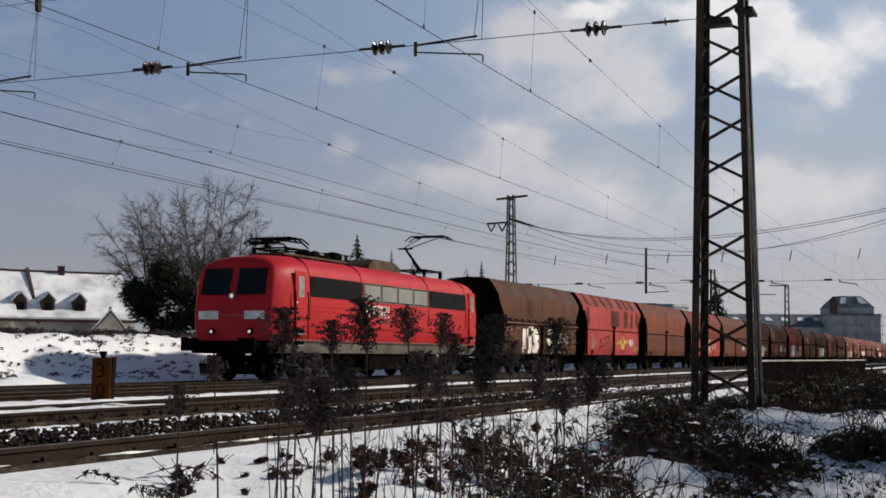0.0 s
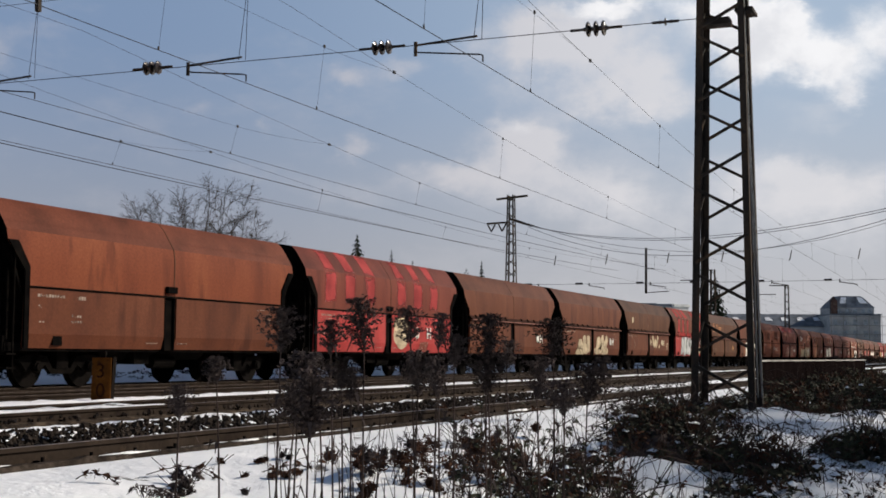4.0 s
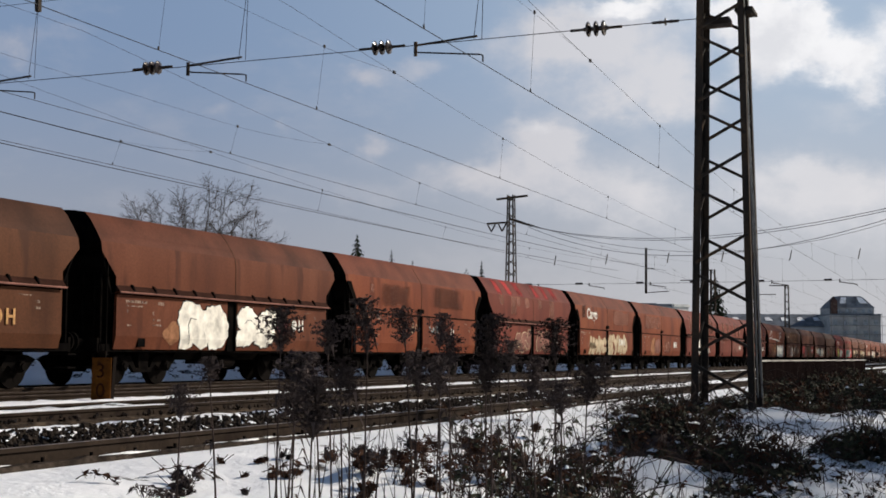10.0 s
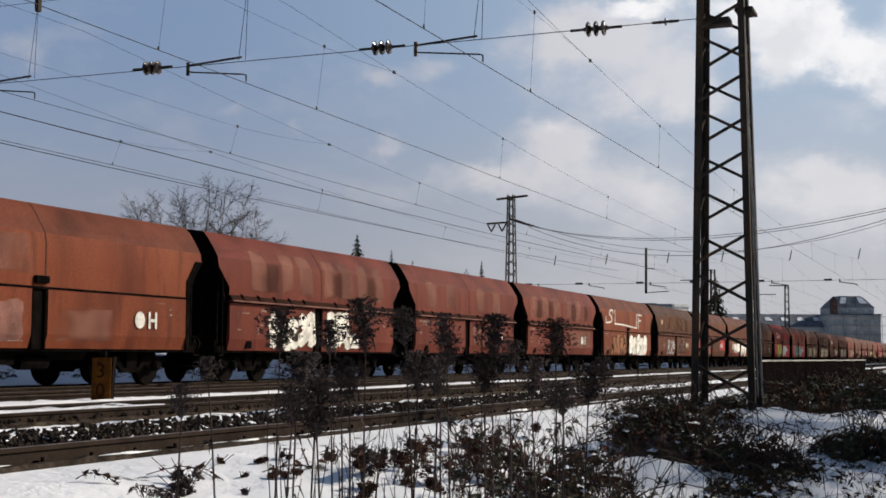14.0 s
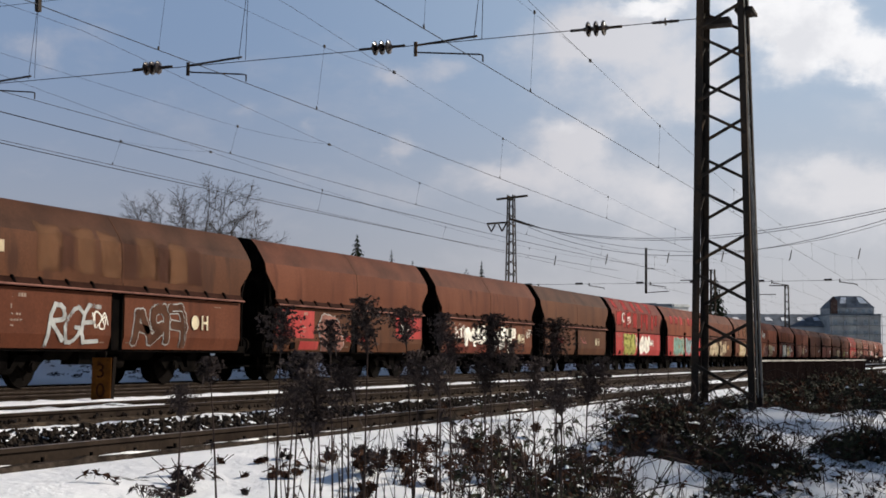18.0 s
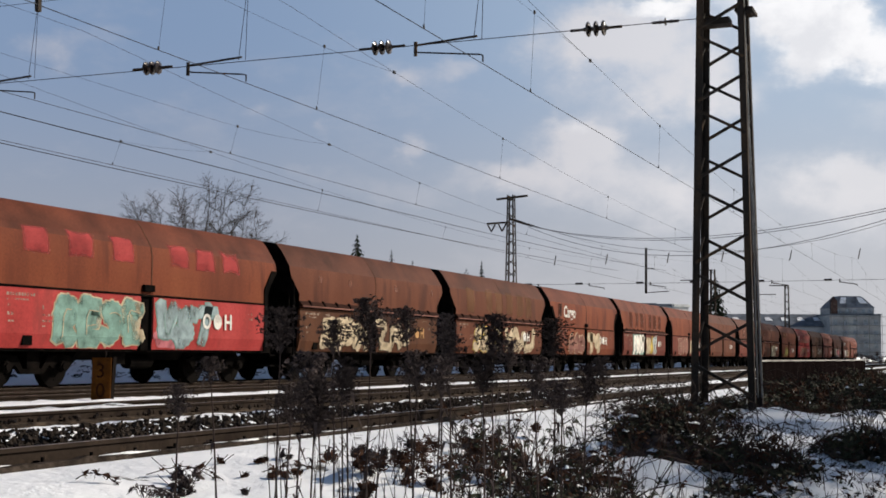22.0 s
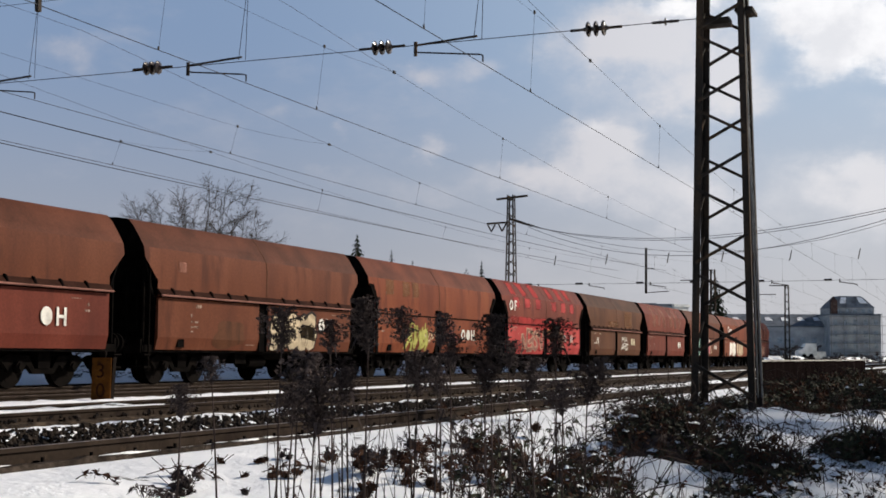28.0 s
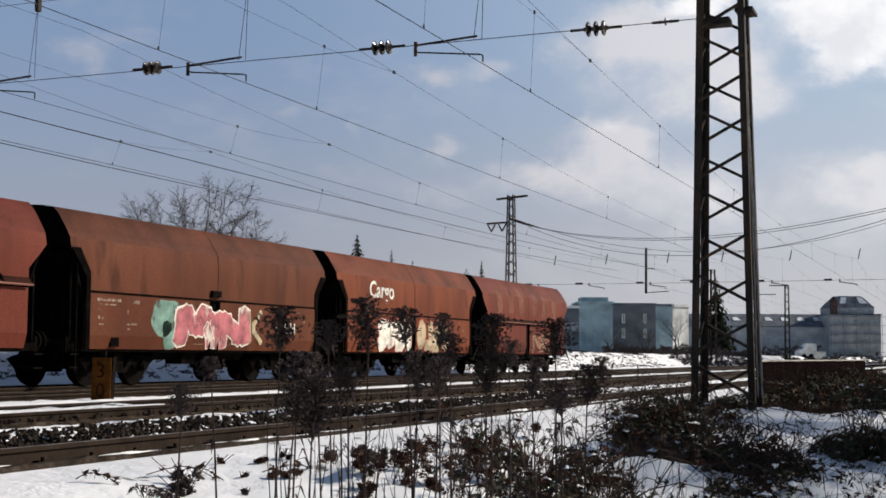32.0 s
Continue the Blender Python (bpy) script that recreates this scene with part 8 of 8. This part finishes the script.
for _ in range(64):          # bare upright stalks among the goldenrod
    x = rng.uniform(5.2, 8.0)
    y = x * rng.uniform(0.20, 0.56)
    z, L = ground_z(x, y), rng.uniform(0.45, 0.95)
    q = Vector((rng.gauss(0, 0.07), rng.gauss(0, 0.07), 1)) * L
    canes.tube([(x, y, z - 0.05), Vector((x, y, z)) + q * 0.5, Vector((x, y, z)) + q + Vector((rng.gauss(0, 0.03), rng.gauss(0, 0.03), 0))], [0.0038, 0.0034, 0.002], 4)
for _ in range(2600):         # leaf scraps and short twigs lying over the snow round the brambles
    x = rng.uniform(8.5, 25.0)
    y = x * rng.uniform(0.05, 0.40)
    if y > 5.6 or ((x - 13.4) / 0.9) ** 2 + ((y - 3.0) / 0.45) ** 2 < 1 or rng.random() > (0.55 if y < 0.26 * x else 0.20) + 0.6 * fbm(x, y, 0.7, 9.0):
        continue
    z = ground_z(x, y)
    if rng.random() < 0.6:
        leaf_clump(dry if rng.random() < 0.7 else leaves, rng, (x, y, z + 0.03), rng.uniform(0.03, 0.10), rng.randint(3, 9), 0.03, 0.6, 0.1)
    for _ in range(2):
        L, up = rng.uniform(0.06, 0.3), rng.uniform(0.2, 1.1)
        a = rng.uniform(0, 6.283)
        q = Vector((math.cos(a), math.sin(a), up)).normalized() * L
        canes.tube([(x, y, z - 0.02), Vector((x, y, z)) + q * 0.6, Vector((x, y, z)) + q + Vector((0, 0, -0.02 * up))], [0.003, 0.0025, 0.0012], 3)
for cx, cy, r, h in ((13.8, 2.15, 0.6, 0.5), (14.5, 2.2, 0.6, 0.45), (15.4, 3.5, 0.8, 0.75), (16.8, 3.7, 0.8, 0.4), (19.0, 4.2, 0.9, 0.3)):
    for _ in range(170):      # fine dead twigs that fuzz the mounds
        p = Vector((cx + rng.gauss(0, r * 0.5), cy + rng.gauss(0, r * 0.5), 0))
        p.z = ground_z(p.x, p.y) + h * rng.uniform(0.0, 0.7)
        q = Vector((rng.gauss(0, 1), rng.gauss(0, 1), rng.gauss(0.5, 0.7))).normalized() * rng.uniform(0.12, 0.4)
        canes.tube([p, p + q * 0.6 + Vector((0, 0, 0.02)), p + q], [0.0035, 0.003, 0.0015], 3)
for _ in range(900):          # matted growth against the fence
    x = rng.uniform(24.0, 53.0)
    y = 3.35 + rng.uniform(-0.5, 0.5)
    leaf_clump(dry if rng.random() < 0.5 else leaves, rng, (x, y, ground_z(x, y) + rng.uniform(0.0, 0.42)), 0.16, 26, 0.05, 1.0, 0.1)
snow = MB()
for x, y, z in flecks:        # snow caught on the leaves
    s = rng.uniform(0.02, 0.075)
    k = rng.randint(5, 7)
    o = len(snow.v)
    ring = [(x + s * math.cos(6.283 * j / k) * rng.uniform(0.5, 1.3), y + s * math.sin(6.283 * j / k) * rng.uniform(0.5, 1.3), z + 0.05 + rng.uniform(-0.02, 0.02)) for j in range(k)]
    snow.v += ring + [(x, y, z + 0.05 + s * 0.45)]
    snow.f += [(o + j, o + (j + 1) % k, o + k) for j in range(k)]
solid("snow_on_brambles", snow, M["snow"], "flecks of snow caught on the bramble leaves", "snow", "stuff")
solid("bramble_litter", under, M["seedhead"], "dark matted dead undergrowth beneath the brambles and in place of a shade pocket", "bramble", "stuff", smooth=True)
solid("bramble_leaves", leaves, M["bramble"], "dense thicket of dark evergreen bramble leaves", "bramble", "stuff")
solid("bramble_dry_leaves", dry, M["red_leaf"], "withered red-brown bramble leaves among the green", "bramble", "stuff")
solid("bramble_canes", canes, M["stem"], "arching bramble canes and thin dead stems", "bramble", "stuff")

# tall hedge added out of view, behind the viewer's right shoulder, to shade the brambles
b = MB()
rng = random.Random(17)
for _ in range(900):
    x, y = rng.uniform(10.0, 42.0), -4.2 + rng.uniform(-0.8, 0.8)
    leaf_clump(b, rng, (x, y, rng.uniform(-0.8, 4.75 + 0.6 * math.sin(x))), 0.6, 34, 0.13, 1.0, 0.1)
solid("boundary_hedge", b, M["evergreen"], "tall dense evergreen hedge added out of view to shade the brambles", "hedge", "stuff")

# belts of trees added beyond the view: behind the viewer's left shoulder and along the bank farther down the line
# they hold back sky and snow light from the locomotive's nose
b = MB()
rng = random.Random(23)
for _ in range(620):
    side = rng.random() < 0.6
    x = rng.uniform(-75.0, -4.0) if side else rng.uniform(-75.0, -14.0)
    y = (-10.0 if side else 30.0) + rng.uniform(-2.5, 2.5)
    leaf_clump(b, rng, (x, y, rng.uniform(-0.5, 11.0 + 2.0 * math.sin(x * 0.4))), 1.7, 40, 0.42, 1.0, 0.1)
solid("tree_belt", b, M["evergreen"], "dark belts of evergreen trees added out of view to dim the locomotive's nose", "trees", "stuff")


# ---- everything that moves ----
def train_x(t):
    """Where the gap before the first wagon stands at t seconds; the train gathers speed slowly."""
    return 52.7275 - 14.071 * t - 0.04131 * t * t - 0.0001643 * t ** 3


def motions():
    times = [0.0, 2.0, 4.0, 6.0, 9.0, 12.0, 15.0, 18.0, 21.0, 24.0, 27.0, 30.0, 32.0]
    walk(LOCO, [(t, pose(train_x(t) - 19.62, TRAIN_Y, 0)) for t in times])
    starts, run = [], 0.0
    for w, kind in zip(WAGONS, KINDS):
        starts.append(run + 0.425 - X0 * STRETCH[kind])
        run += PITCH[kind]
    for w, at in zip(WAGONS, starts):
        walk(w, [(t, pose(train_x(t) + at, TRAIN_Y, 0)) for t in times])
    # wheels roll while their wagon is near enough to see them turn
    def roll(wheel, dx, z, radius, x_start):
        rows, t = [(0.0, pose(dx, 0, z))], 0.0
        gone = 0.0
        while t < 32.0:
            x = x_start + train_x(t) - train_x(0.0)
            if x > 56.0:
                t = min(32.0, t + 0.1)
                if x_start + train_x(t) - train_x(0.0) <= 56.0 or t >= 32.0:
                    rows.append((t, pose(dx, 0, z)))
                continue
            if x < 14.0:
                break
            t0, t = t, min(32.0, t + 1 / 30)
            gone += math.degrees((train_x(t0) - train_x(t)) / radius)
            rows.append((t, pose(dx, 0, z, 0, -gone, 0)))
        if rows[-1][0] < 32.0:
            rows.append((32.0, rows[-1][1]))
        walk(wheel, rows)
    for wheel, dx, bx in LOCO_WHEELS:
        roll(wheel, dx, 0.62, 0.62, train_x(0.0) - 19.62 + bx + dx)
    for i, w in enumerate(WAGONS):
        for wheel, dx, bx in w_wheels[i]:
            roll(wheel, dx, 0.46, 0.46, train_x(0.0) + starts[i] + bx + dx)
    walk(CLOUDS, [(t, pose(0, 0, 0, 0, 0, -4.4 * t / 32.0)) for t in (0.0, 16.0, 32.0)])
    rng = random.Random(8)
    for w in WEEDS:
        at = w.matrix_world.translation.copy()
        a, c, ph, f = rng.uniform(0.5, 1.3), rng.uniform(0.5, 1.3), rng.uniform(0, 6.28), rng.uniform(1.6, 2.3)
        rows = []
        for k in range(41):
            t = k * 0.8
            gust = 0.5 + 0.5 * math.sin(0.55 * t + ph * 0.3)
            rows.append((t, pose(at.x, at.y, at.z, gust * a * math.sin(f * t + ph), gust * c * math.cos(f * 0.83 * t + ph), 0)))
        walk(w, rows)


motions()
